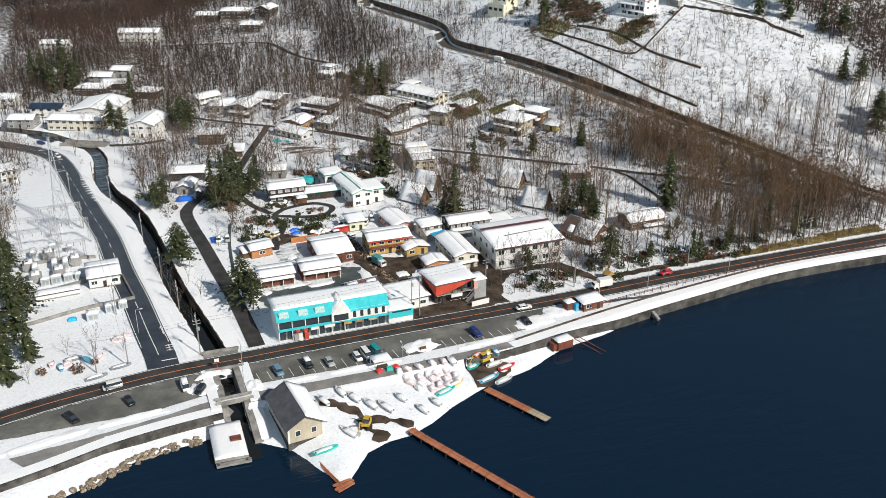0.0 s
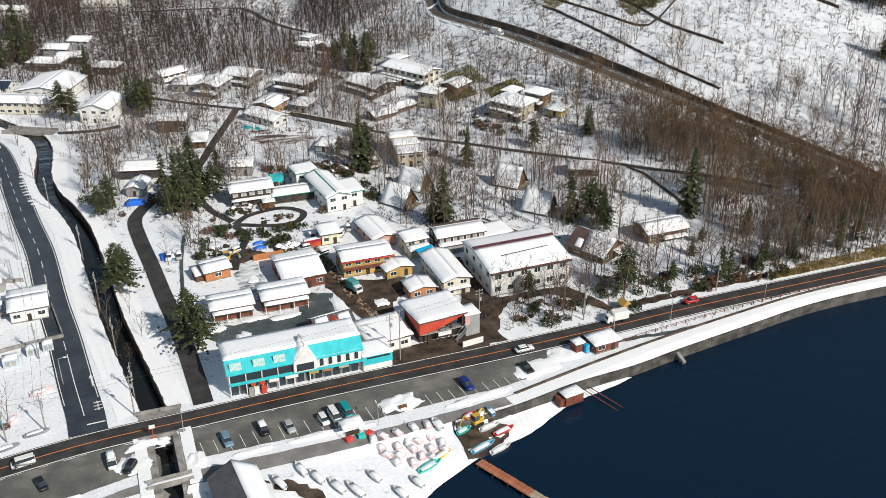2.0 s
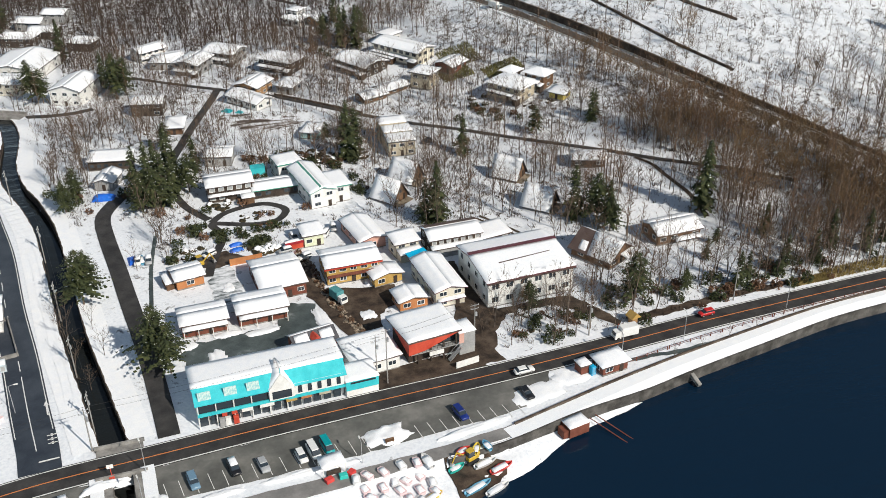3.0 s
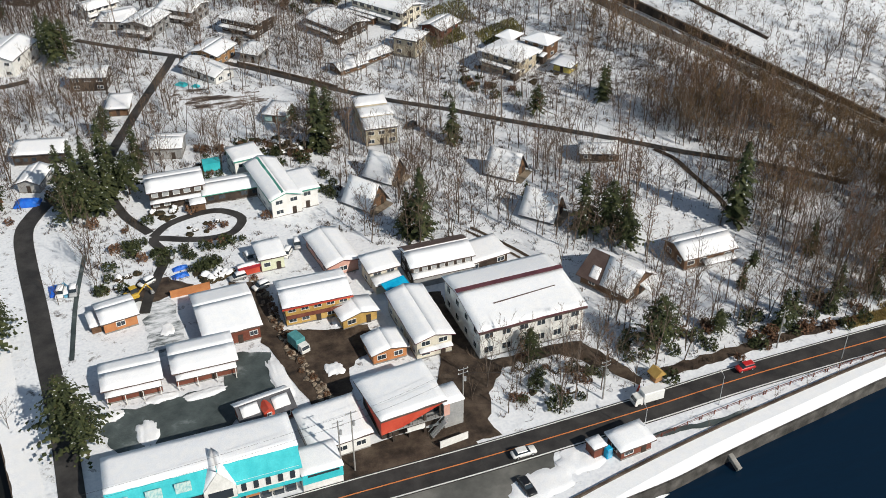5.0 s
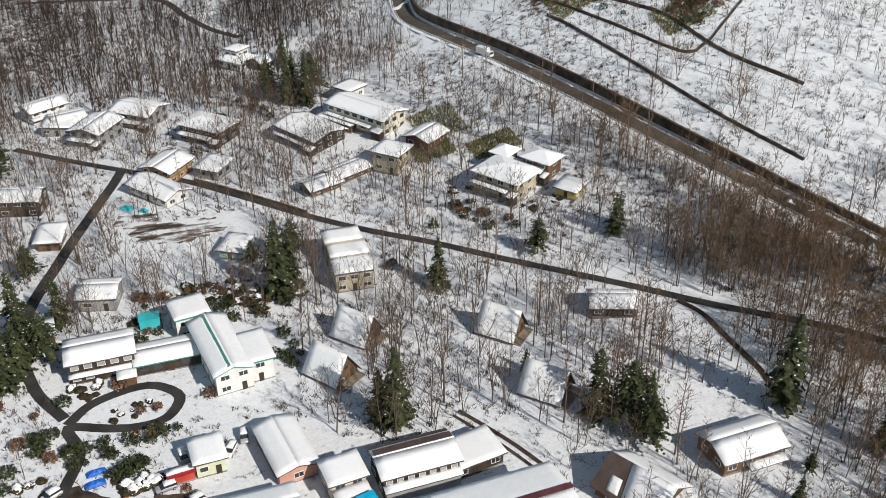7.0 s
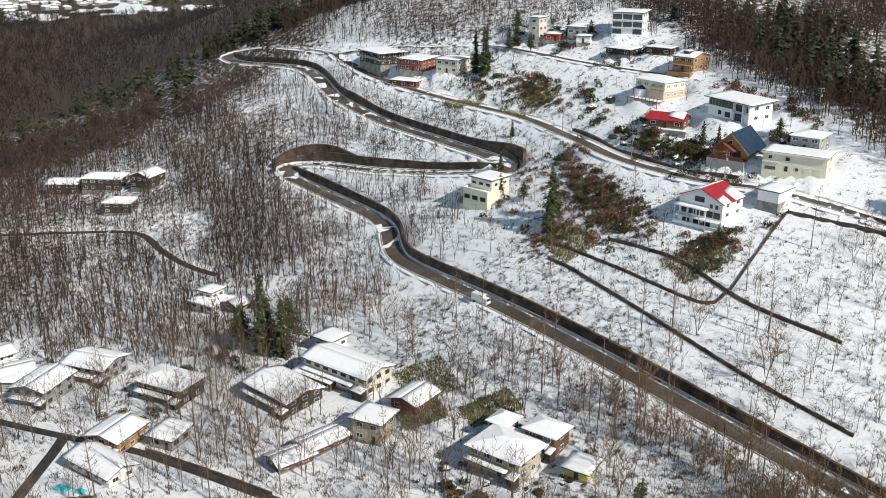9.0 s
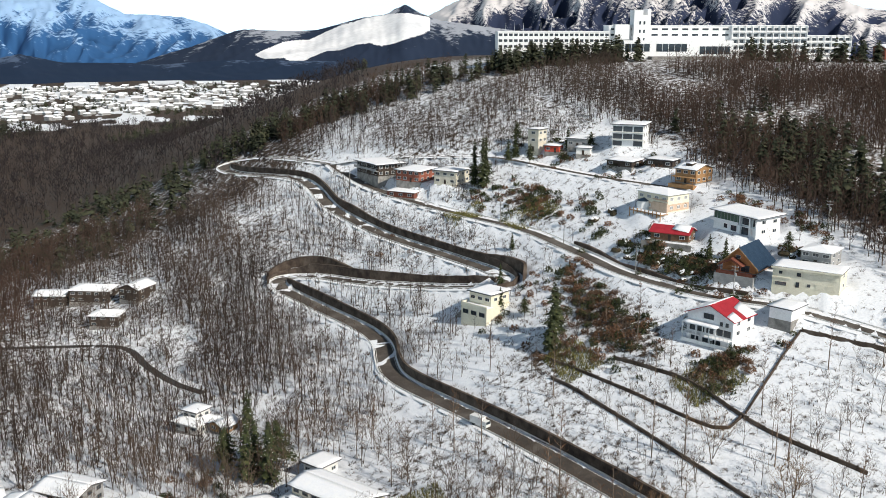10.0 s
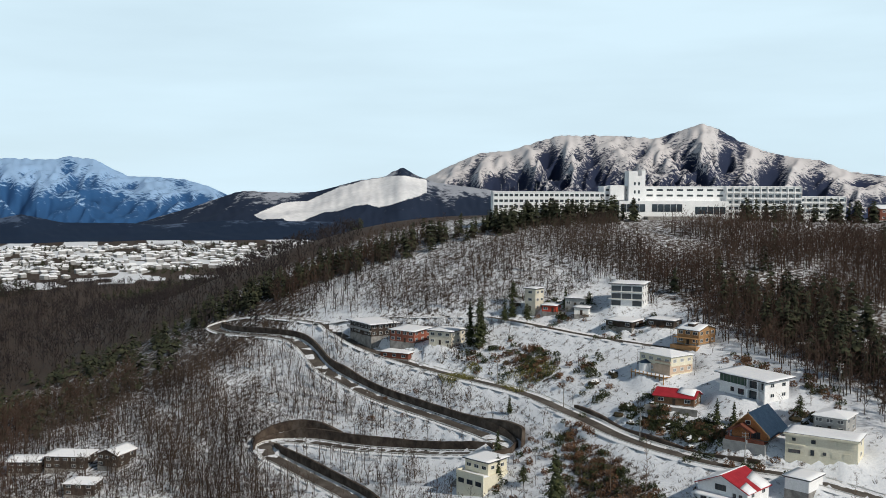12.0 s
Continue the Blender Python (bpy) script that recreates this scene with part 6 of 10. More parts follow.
for u, w, z0, hh in ((-4.2, 1.4, 0.8, 1.4), (-0.6, 2.4, 0.4, 1.8), (4.6, 3.0, 3.3, 2.2), (8.6, 1.6, 3.3, 2.2)):
    put_window(o, pose(u, -5.06, z0), w, hh, True)
# No recess is cut: a dark sheet stands for the garage's shade.
part("garage_opening", Shape().box(3.0, -5.1, -0.3, 6.6, -5.0, 2.5).mesh("garage_opening", M_GLASS), o, "flat dark panel for the shade of a garage recess")
for u in (2.7, 6.9, 9.6):
    part("pier", Shape().box(u - 0.25, -5.9, -1.5, u + 0.25, -5.0, 6.0).mesh("pier", WALLS["bright"]), o)
part("upper_balcony", Shape().box(2.7, -6.0, 2.7, 9.8, -5.0, 2.95).mesh("upper_balcony", WALLS["bright"]), o)
# the chalet
o = house(273, 456, -58, 10.5, 13, 2.8, "end", 5.2, "orange", "blue", 1, "orange timber chalet with steep navy roof", front=0, side=2, snowy=False, over=1.3, name="chalet", group="hill villas", door=False)
part("terrace_base", Shape().box(-6.4, -10.2, -3.2, 6.0, -6.4, -0.1).mesh("terrace_base", WALLS["grey"]), o, "pale rendered terrace base")
put_window(o, pose(-0.4, -6.54, 4.3), 1.6, 1.2)
put_window(o, pose(1.6, -6.54, 0.5), 3.4, 2.0, True)
porch = Shape().prism([(-5.6, 2.7), (-4.9, 2.4), (-1.6, 4.2), (1.7, 2.4), (2.4, 2.7), (-1.6, 4.9)], -9.6, -6.5)
part("porch_roof", porch.mesh("porch_roof", WALLS["redbrown"]), o, "timber porch gable")
for u in (-4.9, 1.5):
    part("post", shared("porch_post", lambda: Shape().box(-0.12, -0.12, -0.2, 0.12, 0.12, 2.7).mesh("post", WALLS["redbrown"])), o, at=pose(u, -9.4, 0))
part("balcony", Shape().box(-5.8, -10.0, -0.1, 5.6, -6.5, 0.1).box(-5.8, -10.0, 0.1, 5.6, -9.88, 1.0).mesh("balcony", WALLS["redbrown"]), o, "red-brown balcony front")
barge = Shape()
for sx in (-1, 1):
    barge.add(*roof_slab([(sx * 6.5, -7.95, 2.0), (sx * 6.5, -7.8, 2.0), (0, -7.8, 8.1), (0, -7.95, 8.1)], 0.5))
part("bargeboard", barge.mesh("bargeboard", WALLS["timber"]), o)
# the cream villa
o = house(280.5, 436.5, -52, 19, 9.5, 5.8, "flat", 0, "ivory", "grey", 2, "long cream flat-roofed villa", front=0, side=1, name="villa", group="hill villas", door=False, over=0.5)
for u, w, z0, hh in ((-7.2, 1.0, 3.9, 0.9), (-2.0, 1.2, 3.7, 1.1), (-7.0, 3.2, 0.5, 1.0), (-2.2, 1.0, 0.4, 1.6), (1.0, 0.9, 0.9, 0.9)):
    put_window(o, pose(u, -4.78, z0), w, hh, True)
shut = Shape().box(-1.0, -0.06, 0, 1.0, 0.04, 1.6).box(-1.08, -0.09, 1.6, 1.08, 0.05, 1.72).mesh("shutter", WALLS["ivory"])
for u, z0 in ((3.0, 3.5), (5.4, 3.5), (7.8, 3.5), (4.0, 0.4), (7.0, 0.4)):
    part("shutter", shut, o, at=pose(u, -4.8, z0))
part("eave_band", Shape().box(-9.9, -5.4, 5.5, 9.9, -5.25, 6.05).box(-9.6, -5.0, 2.7, -4.2, -4.74, 3.0).mesh("eave_band", WALLS["ivory"]), o)
house(290.5, 444, -58, 9, 10, 4.6, "hip", 1.4, "grey", "grey", 2, "grey house with low hipped snowy roof", front=3, side=2, name="villa", group="hill villas")
# the white villa with the red roof
o = house(249.8, 435.5, -65, 14.5, 11.5, 5.6, "end", 3.2, "bright", "red", 2, "white villa with balconies and a red gable roof", front=0, side=2, snow=(1, 0), name="villa", group="hill villas", over=0.7, door=False)
sn = Shape().add(*snow_slab([(8.0, -6.2, 5.35), (8.0, -2.2, 5.35), (4.6, -1.6, 6.85), (5.4, -6.2, 6.5)], 0.3, 4)).add(*snow_slab([(7.9, 0.5, 5.4), (7.9, 6.2, 5.4), (2.2, 6.2, 7.9), (3.4, 0.8, 7.4)], 0.25, 5))
part("roof_snow", sn.mesh("roof_snow", M_SNOW, True), o, "slabs of snow sliding from the red roof")
put_window(o, pose(-0.4, -5.8, 4.6), 3.2, 1.6, True)
for u in (-5.4, -2.7, 0.2, 3.1, 5.6):
    put_window(o, pose(u, -5.8, 0.5), 2.2, 1.9, True)
for u in (3.6, 5.4):
    put_window(o, pose(u, -5.8, 3.4), 0.9, 1.2, True)
can = [(-7.6, -8.2, 3.0), (3.4, -8.2, 3.0), (3.4, -5.8, 3.4), (-7.6, -5.8, 3.4)]
cn = part("canopy", Shape().add(*roof_slab(can, 0.15)).mesh("canopy", WALLS["bright"]), o)
part("canopy_snow", Shape().add(*snow_slab(can, 0.2, 6)).mesh("canopy_snow", M_SNOW, True), cn)
pst = Shape().box(-0.1, -0.1, -3.0, 0.1, 0.1, 2.9).mesh("post", WALLS["bright"])
for k in range(6):
    part("post", pst, o, at=pose(-7.3 + k * 2.1, -7.9, 0))
bal = Shape().box(-7.6, -8.2, -0.2, 7.2, -5.8, 0.0).box(-7.6, -8.2, -2.6, 7.2, -7.9, -1.6)
for k in range(13):
    bal.box(-7.6 + k * 1.23, -8.2, 0.0, -7.5 + k * 1.23, -8.1, 0.95)
bal.box(-7.6, -8.22, 0.9, 7.2, -8.08, 1.0)
part("balcony", bal.mesh("balcony", WALLS["bright"]), o, "white railed balcony")
for u in (-4.5, -1.0, 2.5):
    put_window(o, pose(u, -5.85, -2.4), 2.4, 1.7, True)
house(265.8, 427, -64, 6.5, 8.5, 3.6, "flat", 0, "bright", "grey", 1, "plain white garage with flat roof", front=0, side=0, door=False, name="garage", category="garage")

# ---- the turquoise lakeside shop ----
o = thing("shop", 47.5, 237.5, 3.2, 1.0, "two-storey turquoise souvenir shop with verandas and white gable", "shop")
MASK.append((47, 238, 20))
MASK.append((35, 238, 12))
MASK.append((60, 238, 12))
body = Shape().box(-17.5, -3.6, -0.5, 17.5, 6.0, 5.4)
part("wall", body.mesh("wall", WALLS["white"]), o)
part("veranda_floor", Shape().box(-17.6, -5.0, 2.55, 3.5, -3.6, 2.8).mesh("veranda_floor", WALLS["teal"]), o, "turquoise veranda edge")
part("veranda_rail", Shape().box(-17.6, -5.05, 2.45, 3.6, -4.9, 3.05).mesh("veranda_rail", WALLS["teal"]), o, "turquoise parapet band")
post_me = Shape().box(-0.12, -0.12, 0, 0.12, 0.12, 5.2).mesh("post", WALLS["white"])
for k in range(6):
    part("post", post_me, o, at=pose(-17.4 + k * 4.15, -4.85, -0.2))
# Dark panes between the posts stand in for shade inside the veranda.
dark_me = Shape().box(-1.9, -0.04, 0, 1.9, 0.04, 1.95).mesh("veranda_opening", M_GLASS)
for k in range(5):
    part("veranda_opening", dark_me, o, at=pose(-15.3 + k * 4.15, -4.55, 2.95))
shop_me = Shape().box(-0.95, -0.05, 0, 0.95, 0.05, 2.1).mesh("shop_window", M_GLASS)
for k in range(14):
    part("shop_window", shop_me, o, at=pose(-16.2 + k * 2.45, -4.2, 0.15))
roof = Shape().add(*roof_slab([(-18.0, -5.3, 5.0), (18.0, -5.3, 5.0), (18.0, -2.4, 6.7), (-18.0, -2.4, 6.7)], 0.2))
part("front_roof", roof.mesh("front_roof", ROOFS["teal"]), o, "bright turquoise front roof slope")
back = [(-18.2, -2.4, 6.65), (18.2, -2.4, 6.65), (18.2, 6.6, 6.2), (-18.2, 6.6, 6.2)]
br = part("back_roof", Shape().add(*roof_slab(back, 0.2)).mesh("back_roof", ROOFS["teal"]), o)
part("roof_snow", Shape().add(*snow_slab(back, 0.4, 77)).mesh("roof_snow", M_SNOW, True), br, "deep snow on the rear roof")
part("end_wall", Shape().add([(-17.5, -5.3, 5.0), (-17.5, 6, 5.0), (-17.5, 6, 6.0), (-17.5, -2.4, 6.5), (17.5, -5.3, 5.0), (17.5, 6, 5.0), (17.5, 6, 6.0), (17.5, -2.4, 6.5)], [(0, 1, 2, 3), (7, 6, 5, 4)]).mesh("end_wall", WALLS["teal"]), o)
gb = Shape().prism([(-3.0, 2.9), (3.0, 2.9), (3.0, 5.0), (0, 7.9), (-3.0, 5.0)], -5.4, -1.0)
g_ob = part("gable", gb.mesh("gable", WALLS["white"]), o, "white gable over the entrance", at=pose(2.2, 0, 0))
part("gable_opening", Shape().box(-2.3, -5.45, 3.1, 2.3, -5.38, 4.6).mesh("gable_opening", M_GLASS), g_ob)
part("gable_snow", Shape().add(*snow_slab([(-3.3, 0.5, 4.75), (-3.3, -5.3, 4.75), (0, -5.3, 7.95), (0, 0.5, 7.95)], 0.14, 4)).add(*snow_slab([(3.3, -5.3, 4.75), (3.3, 0.5, 4.75), (0, 0.5, 7.95), (0, -5.3, 7.95)], 0.14, 5)).mesh("gable_snow", M_SNOW, True), g_ob, "snow on the gable")
part("finial", Shape().tube((2.2, -5.2, 7.8), (2.2, -5.2, 9.0), 0.12, 0.04).mesh("finial", WALLS["teal"]), o)
arch = Shape().box(-0.5, -0.05, 0, 0.5, 0.05, 1.1)
arch.prism([(0.5 * math.cos(math.pi * k / 6), 1.1 + 0.5 * math.sin(math.pi * k / 6)) for k in range(7)], -0.05, 0.05)
arch_me = arch.mesh("arched_window", M_GLASS)
part("upper_wall", Shape().box(5.3, -5.0, 2.9, 17.4, -3.5, 5.2).mesh("upper_wall", WALLS["white"]), o)
for k in range(5):
    part("arched_window", arch_me, o, at=pose(6.6 + k * 2.35, -5.03, 3.2))
part("string_course", Shape().box(3.6, -5.2, 2.35, 17.6, -4.9, 2.85).mesh("string_course", WALLS["teal"]), o, "turquoise band")
sign = Shape().box(-1.5, -0.06, 0, 1.5, 0.06, 1.5)
sign_me = sign.mesh("sign_panel", WALLS["faded"])
for k, u in enumerate((-15.5, -9.5, -4.2)):
    part("sign_panel", sign_me, o, "pale roof sign", at=pose(u, -4.55, 5.35, -28))
awn = Shape()
for k, (u, w, m) in enumerate(((-11.5, 1.2, "red"), (-9.2, 1.3, "red"), (-6.2, 2.6, "white"), (-1.5, 3.4, "white"), (4.4, 2.6, "ochre"), (8.0, 2.6, "orange"), (12.5, 2.8, "beige"))):
    part("shop_sign", Shape().box(-w / 2, -0.1, 0, w / 2, 0.1, 0.7).mesh("shop_sign", WALLS[m]), o, at=pose(u, -4.9, 1.75))
vend = Shape().box(-0.55, -0.4, 0, 0.55, 0.4, 1.85, 0.05)
for k, (u, m) in enumerate(((39.0, "red"), (37.4, "white"), (36.2, "grey"))):
    vm = tagged(new("vending_machine", shared(("vend", m), lambda: Shape().box(-0.55, -0.4, 0, 0.55, 0.4, 1.85, 0.05).mesh("vending_machine", WALLS[m]))), m + " vending machine beside the shop front", "vending machine", "vending machines")
    vm.matrix_basis = pose(u, 230.9, 3.25, 0, 0, 1)
o.matrix_basis = pose(46.7, 236.2, 3.2, 0, 0, 1.0) @ Matrix.Diagonal((0.865, 1.0, 1.25, 1))
# turquoise-banded annex to its side
o = thing("shop_annex", 65.6, 232.9, 3.2, 2, "white lakeside annex with a turquoise band", "shop")
part("wall", Shape().box(-3.5, -1.5, -0.5, 3.5, 4.6, 4.0).mesh("wall", WALLS["white"]), o)
part("band", Shape().box(-3.55, -1.6, 1.7, 3.55, -1.45, 4.0).mesh("band", WALLS["teal"]), o, "turquoise fascia")
part("slot_window", Shape().box(-2.6, -1.66, 3.3, 2.9, -1.6, 3.75).mesh("slot_window", M_GLASS), o)
part("roof_snow", Shape().add(*snow_slab([(-3.7, -1.8, 4.02), (3.7, -1.8, 4.02), (3.7, 4.7, 4.2), (-3.7, 4.7, 4.2)], 0.35, 12)).mesh("roof_snow", M_SNOW, True), o)

# ---- red-fronted restaurant ----
o = thing("restaurant", 83.5, 243.8, 3.2, 4, "restaurant with a red wedge fascia and white sloping roof", "restaurant")
MASK.append((83.5, 243.8, 11))
part("wall", Shape().box(-5.8, -4.6, -0.5, 5.8, 5.4, 5.6).mesh("wall", WALLS["dark"]), o)
c = [(-6.6, -7.2, 6.9), (6.2, -6.6, 6.9), (6.4, 6.2, 6.3), (-7.4, 5.6, 6.3)]
r_ob = part("roof", Shape().add(*roof_slab(c, 0.3)).mesh("roof", ROOFS["brown"]), o)
part("roof_snow", Shape().add(*snow_slab(c, 0.45, 21)).mesh("roof_snow", M_SNOW, True), r_ob, "deep snow on the roof")
wedge = Shape().add([(-6.5, -7.1, 3.6), (-6.5, -7.1, 6.7), (5.8, -6.6, 6.7), (-6.5, -6.8, 3.6), (-6.5, -6.8, 6.7), (5.8, -6.3, 6.7), (-2.5, -6.95, 4.0), (-2.5, -6.65, 4.0)],
                   [(0, 6, 2, 1), (4, 5, 7, 3), (0, 1, 4, 3), (1, 2, 5, 4), (2, 6, 7, 5), (6, 0, 3, 7)])
part("fascia", wedge.mesh("fascia", WALLS["red"]), o, "large orange-red wedge fascia")
part("fascia", Shape().add([(-6.6, -7.1, 3.6), (-6.6, -7.1, 6.7), (-6.6, 4, 6.2), (-6.6, 4, 5.2), (-6.4, -7.1, 3.6), (-6.4, -7.1, 6.7), (-6.4, 4, 6.2), (-6.4, 4, 5.2)],
                           [(0, 1, 2, 3), (7, 6, 5, 4), (0, 4, 5, 1), (1, 5, 6, 2), (2, 6, 7, 3), (3, 7, 4, 0)]).mesh("fascia", WALLS["red"]), o)
col = Shape().box(-0.18, -0.18, 0, 0.18, 0.18, 6.2).mesh("column", WALLS["dark"])
for u in (-4, -1, 2, 5):
    part("column", col, o, at=pose(u, -6.0, -0.4))
part("upper_glazing", Shape().box(-5.4, -4.75, 3.4, 5.4, -4.62, 5.4).mesh("upper_glazing", M_GLASS), o)
part("balcony_floor", Shape().box(-5.8, -6.3, 2.9, 5.8, -4.6, 3.1).mesh("balcony_floor", WALLS["grey"]), o)
part("sign_board", Shape().box(-1.6, -6.75, 2.0, 1.8, -6.55, 3.0).mesh("sign_board", WALLS["white"]), o, "white sign board")
rail = Shape()
for k in range(14):
    rail.box(-5.8 + k * 0.89, -6.34, 3.1, -5.74 + k * 0.89, -6.28, 4.0)
rail.box(-5.8, -6.36, 3.95, 5.8, -6.26, 4.05)
part("balcony_rail", rail.mesh("balcony_rail", M_FRAME_DARK), o)
o2 = thing("stair_tower", 91.3, 239.6, 3.2, 6, "grey stair block with a pink and white signboard", "building")
part("wall", Shape().box(-1.9, -1.8, -0.5, 1.9, 3, 5.8).mesh("wall", WALLS["grey"]), o2)
part("roof_snow", Shape().add(*snow_slab([(-2.1, -2, 5.85), (2.1, -2, 5.85), (2.1, 3.2, 5.85), (-2.1, 3.2, 5.85)], 0.4, 6)).mesh("roof_snow", M_SNOW, True), o2)
part("sign_board", Shape().box(-2.1, -2.0, 3.4, -0.9, -1.8, 5.9).mesh("sign_board", WALLS["pink"]), o2)
stair = part("outside_stair", Shape().tube((-5.2, -3.2, 0.9), (-2.0, -3.2, 3.9), 0.05).tube((-5.2, -2.0, 0.9), (-2.0, -2.0, 3.9), 0.05).mesh("outside_stair", M_METAL), o2, "grey steel outside stair")
tread = Shape().box(-0.17, -0.6, 0, 0.17, 0.6, 0.12).mesh("tread", M_METAL)
for k in range(12):
    part("tread", tread, stair, at=pose(-5.02 + k * 0.27, -2.6, 0.25 * k))
wf = tagged(new("panel_fence", Shape().box(-2.8, -0.1, -0.3, 2.8, 0.1, 1.7).mesh("panel_fence", WALLS["white"])), "white panel screen on the forecourt", "fence")
wf.matrix_basis = pose(90, 233.6, 3.2, 0, 0, 8)

# ---- boathouse ----
o = thing("boathouse", 29.0, 195.0, 1.4, 7, "beige boathouse with brown and snowy roof slopes by the water", "boathouse")
MASK.append((29, 195, 11))
part("wall", Shape().prism([(-4.2, -2.0), (4.2, -2.0), (4.2, 4.6), (0, 7.0), (-4.2, 4.6)], -7.6, 7.4).mesh("wall", WALLS["beige"]), o)
part("plinth", Shape().box(-4.4, -7.8, -2.4, 4.4, 7.6, 0.4).mesh("plinth", M_SEAWALL), o)
sl = [(-5.0, 8.2, 4.25), (-5.0, -8.4, 4.25), (0, -8.4, 7.15), (0, 8.2, 7.15)]
sr = [(5.0, -8.4, 4.25), (5.0, 8.2, 4.25), (0, 8.2, 7.15), (0, -8.4, 7.15)]
r_ob = part("roof", Shape().add(*roof_slab(sl, 0.18)).add(*roof_slab(sr, 0.18)).mesh("roof", ROOFS["grey"]), o, "bare slate-grey metal roof slope")
part("roof_snow", Shape().add(*snow_slab(sr, 0.35, 3)).mesh("roof_snow", M_SNOW, True), r_ob, "snow on the shaded slope")
for u in (-1.9, 1.9):
    put_window(o, pose(u, -7.63, 1.9), 1.3, 1.5)
for v in (-4, 0, 4):
    put_window(o, pose(-4.22, v, 1.9, 0, 0, -90), 1.3, 1.3)
board_me = Shape().box(-0.2, -7.72, -1.6, 0.2, -7.5, 4.5).mesh("corner_board", WALLS["white"])
for u in (-4.1, 4.1):
    part("corner_board", board_me, o, at=pose(u, 0, 0))

# ---- the hotel on the hilltop ----
o = thing("hotel", 400, 700, 107, -16, "long white hilltop hotel with a square tower", "hotel")
for u in range(-100, 110, 20):
    MASK.append((400 + u * 0.961, 703 - u * 0.276, 19))


def hotel_block(x0, x1, y0, y1, z0, z1, floors, bays, name, balcony=False, win=(2.2, 1.5)):
    b = part(name, Shape().box(x0, y0, -6, x1, y1, z1).mesh(name, WALLS["bright"]), o)
    cap = Shape().box(x0 - 0.25, y0 - 0.25, z1, x1 + 0.25, y1 + 0.25, z1 + 0.5)
    part("parapet", cap.mesh("parapet", WALLS["bright"]), b)
    bw = (x1 - x0) / bays
    fh = (z1 - z0) / floors
    for f in range(floors):
        if balcony:
            part("balcony", Shape().box(x0, y0 - 1.1, z0 + f * fh - 0.1, x1, y0, z0 + f * fh + 0.1).box(x0, y0 - 1.1, z0 + f * fh + 0.1, x1, y0 - 1.0, z0 + f * fh + 0.9).mesh("balcony", WALLS["bright"]), b)
        for k in range(bays):
            put_window(b, pose(x0 + (k + 0.5) * bw, y0 - 0.03, z0 + f * fh + fh * 0.3), min(win[0], bw * 0.7), win[1], True)
    if balcony:
        fin = shared(("fin", round(z1)), lambda: Shape().box(-0.15, -1.25, z0 - 0.2, 0.15, 0, z1 + 0.1).mesh("balcony_fin", WALLS["bright"]))
        for k in range(bays + 1):
            part("balcony_fin", fin, b, at=pose(x0 + k * bw, y0, 0))
    return b


hotel_block(-103, -40, 0, 14, 4.5, 14, 3, 22, "west_wing", win=(2.2, 1.4))
hotel_block(-40, 30, 2, 16, 11, 17.2, 2, 12, "middle_wing", win=(3.6, 1.1))
hotel_block(30, 73.5, 0, 15, 0.2, 17.4, 5, 11, "east_wing", True)
hotel_block(73.5, 101, 3, 15, 1.5, 11.7, 3, 7, "end_wing", True)
p_ob = part("lounge", Shape().box(-34, -10, -3, 28, 2, 9.5).mesh("lounge", WALLS["bright"]), o, "projecting glazed lounge front")
lg = Shape().box(-1.6, -0.1, 0, 1.6, 0.1, 4.2).mesh("lounge_window", M_GLASS)
for k in range(17):
    if k not in (4, 10, 11):
        part("lounge_window", lg, p_ob, at=pose(-31.5 + k * 3.5, -10.06, 3.6 if k < 12 else 2.2))
part("terrace", Shape().box(-20, -18, -4, 22, -10, 1.0).mesh("terrace", M_CONCRETE), p_ob)
t_ob = part("tower", Shape().box(-27, -3, 0, -17.6, 7, 23.5).box(-27, -3, 23.5, -22, 7, 26.2).box(-19.6, -3, 23.5, -17.6, 7, 26.6).mesh("tower", WALLS["bright"]), o, "square white tower with notched top")
slit = Shape().box(-0.5, -0.05, 0, 0.5, 0.05, 1.8).mesh("tower_window", M_GLASS)
for k in range(3):
    for u in (-23.6, -21.2):
        part("tower_window", slit, t_ob, at=pose(u, -3.05, 9 + 4.6 * k))
part("drum", Shape().box(-37, -1, 10, -29, 8, 18.2).mesh("drum", WALLS["bright"]), o)
for k, u in enumerate((-98, -93, -88, -78, -72)):
    part("mast", shared("mast", lambda: Shape().tube((0, 0, 0), (0, 0, 5), 0.12, 0.06).mesh("mast", M_METAL)), o, at=pose(u, 6, 14))
an = house(530, 672, -10, 24, 12, 7, "side", 2.5, "redbrown", "brown", 2, "brown lodge beside the hotel", front=5, side=2)

# ---- mountains and far plain ----
HEAD = 19.5
EYE_X, EYE_Y, EYE_Z = 90.0, 217.0, 134.0
FOCAL = 1740.0


def bearing(px):
    return radians(HEAD) + math.atan((px - 784) / FOCAL)


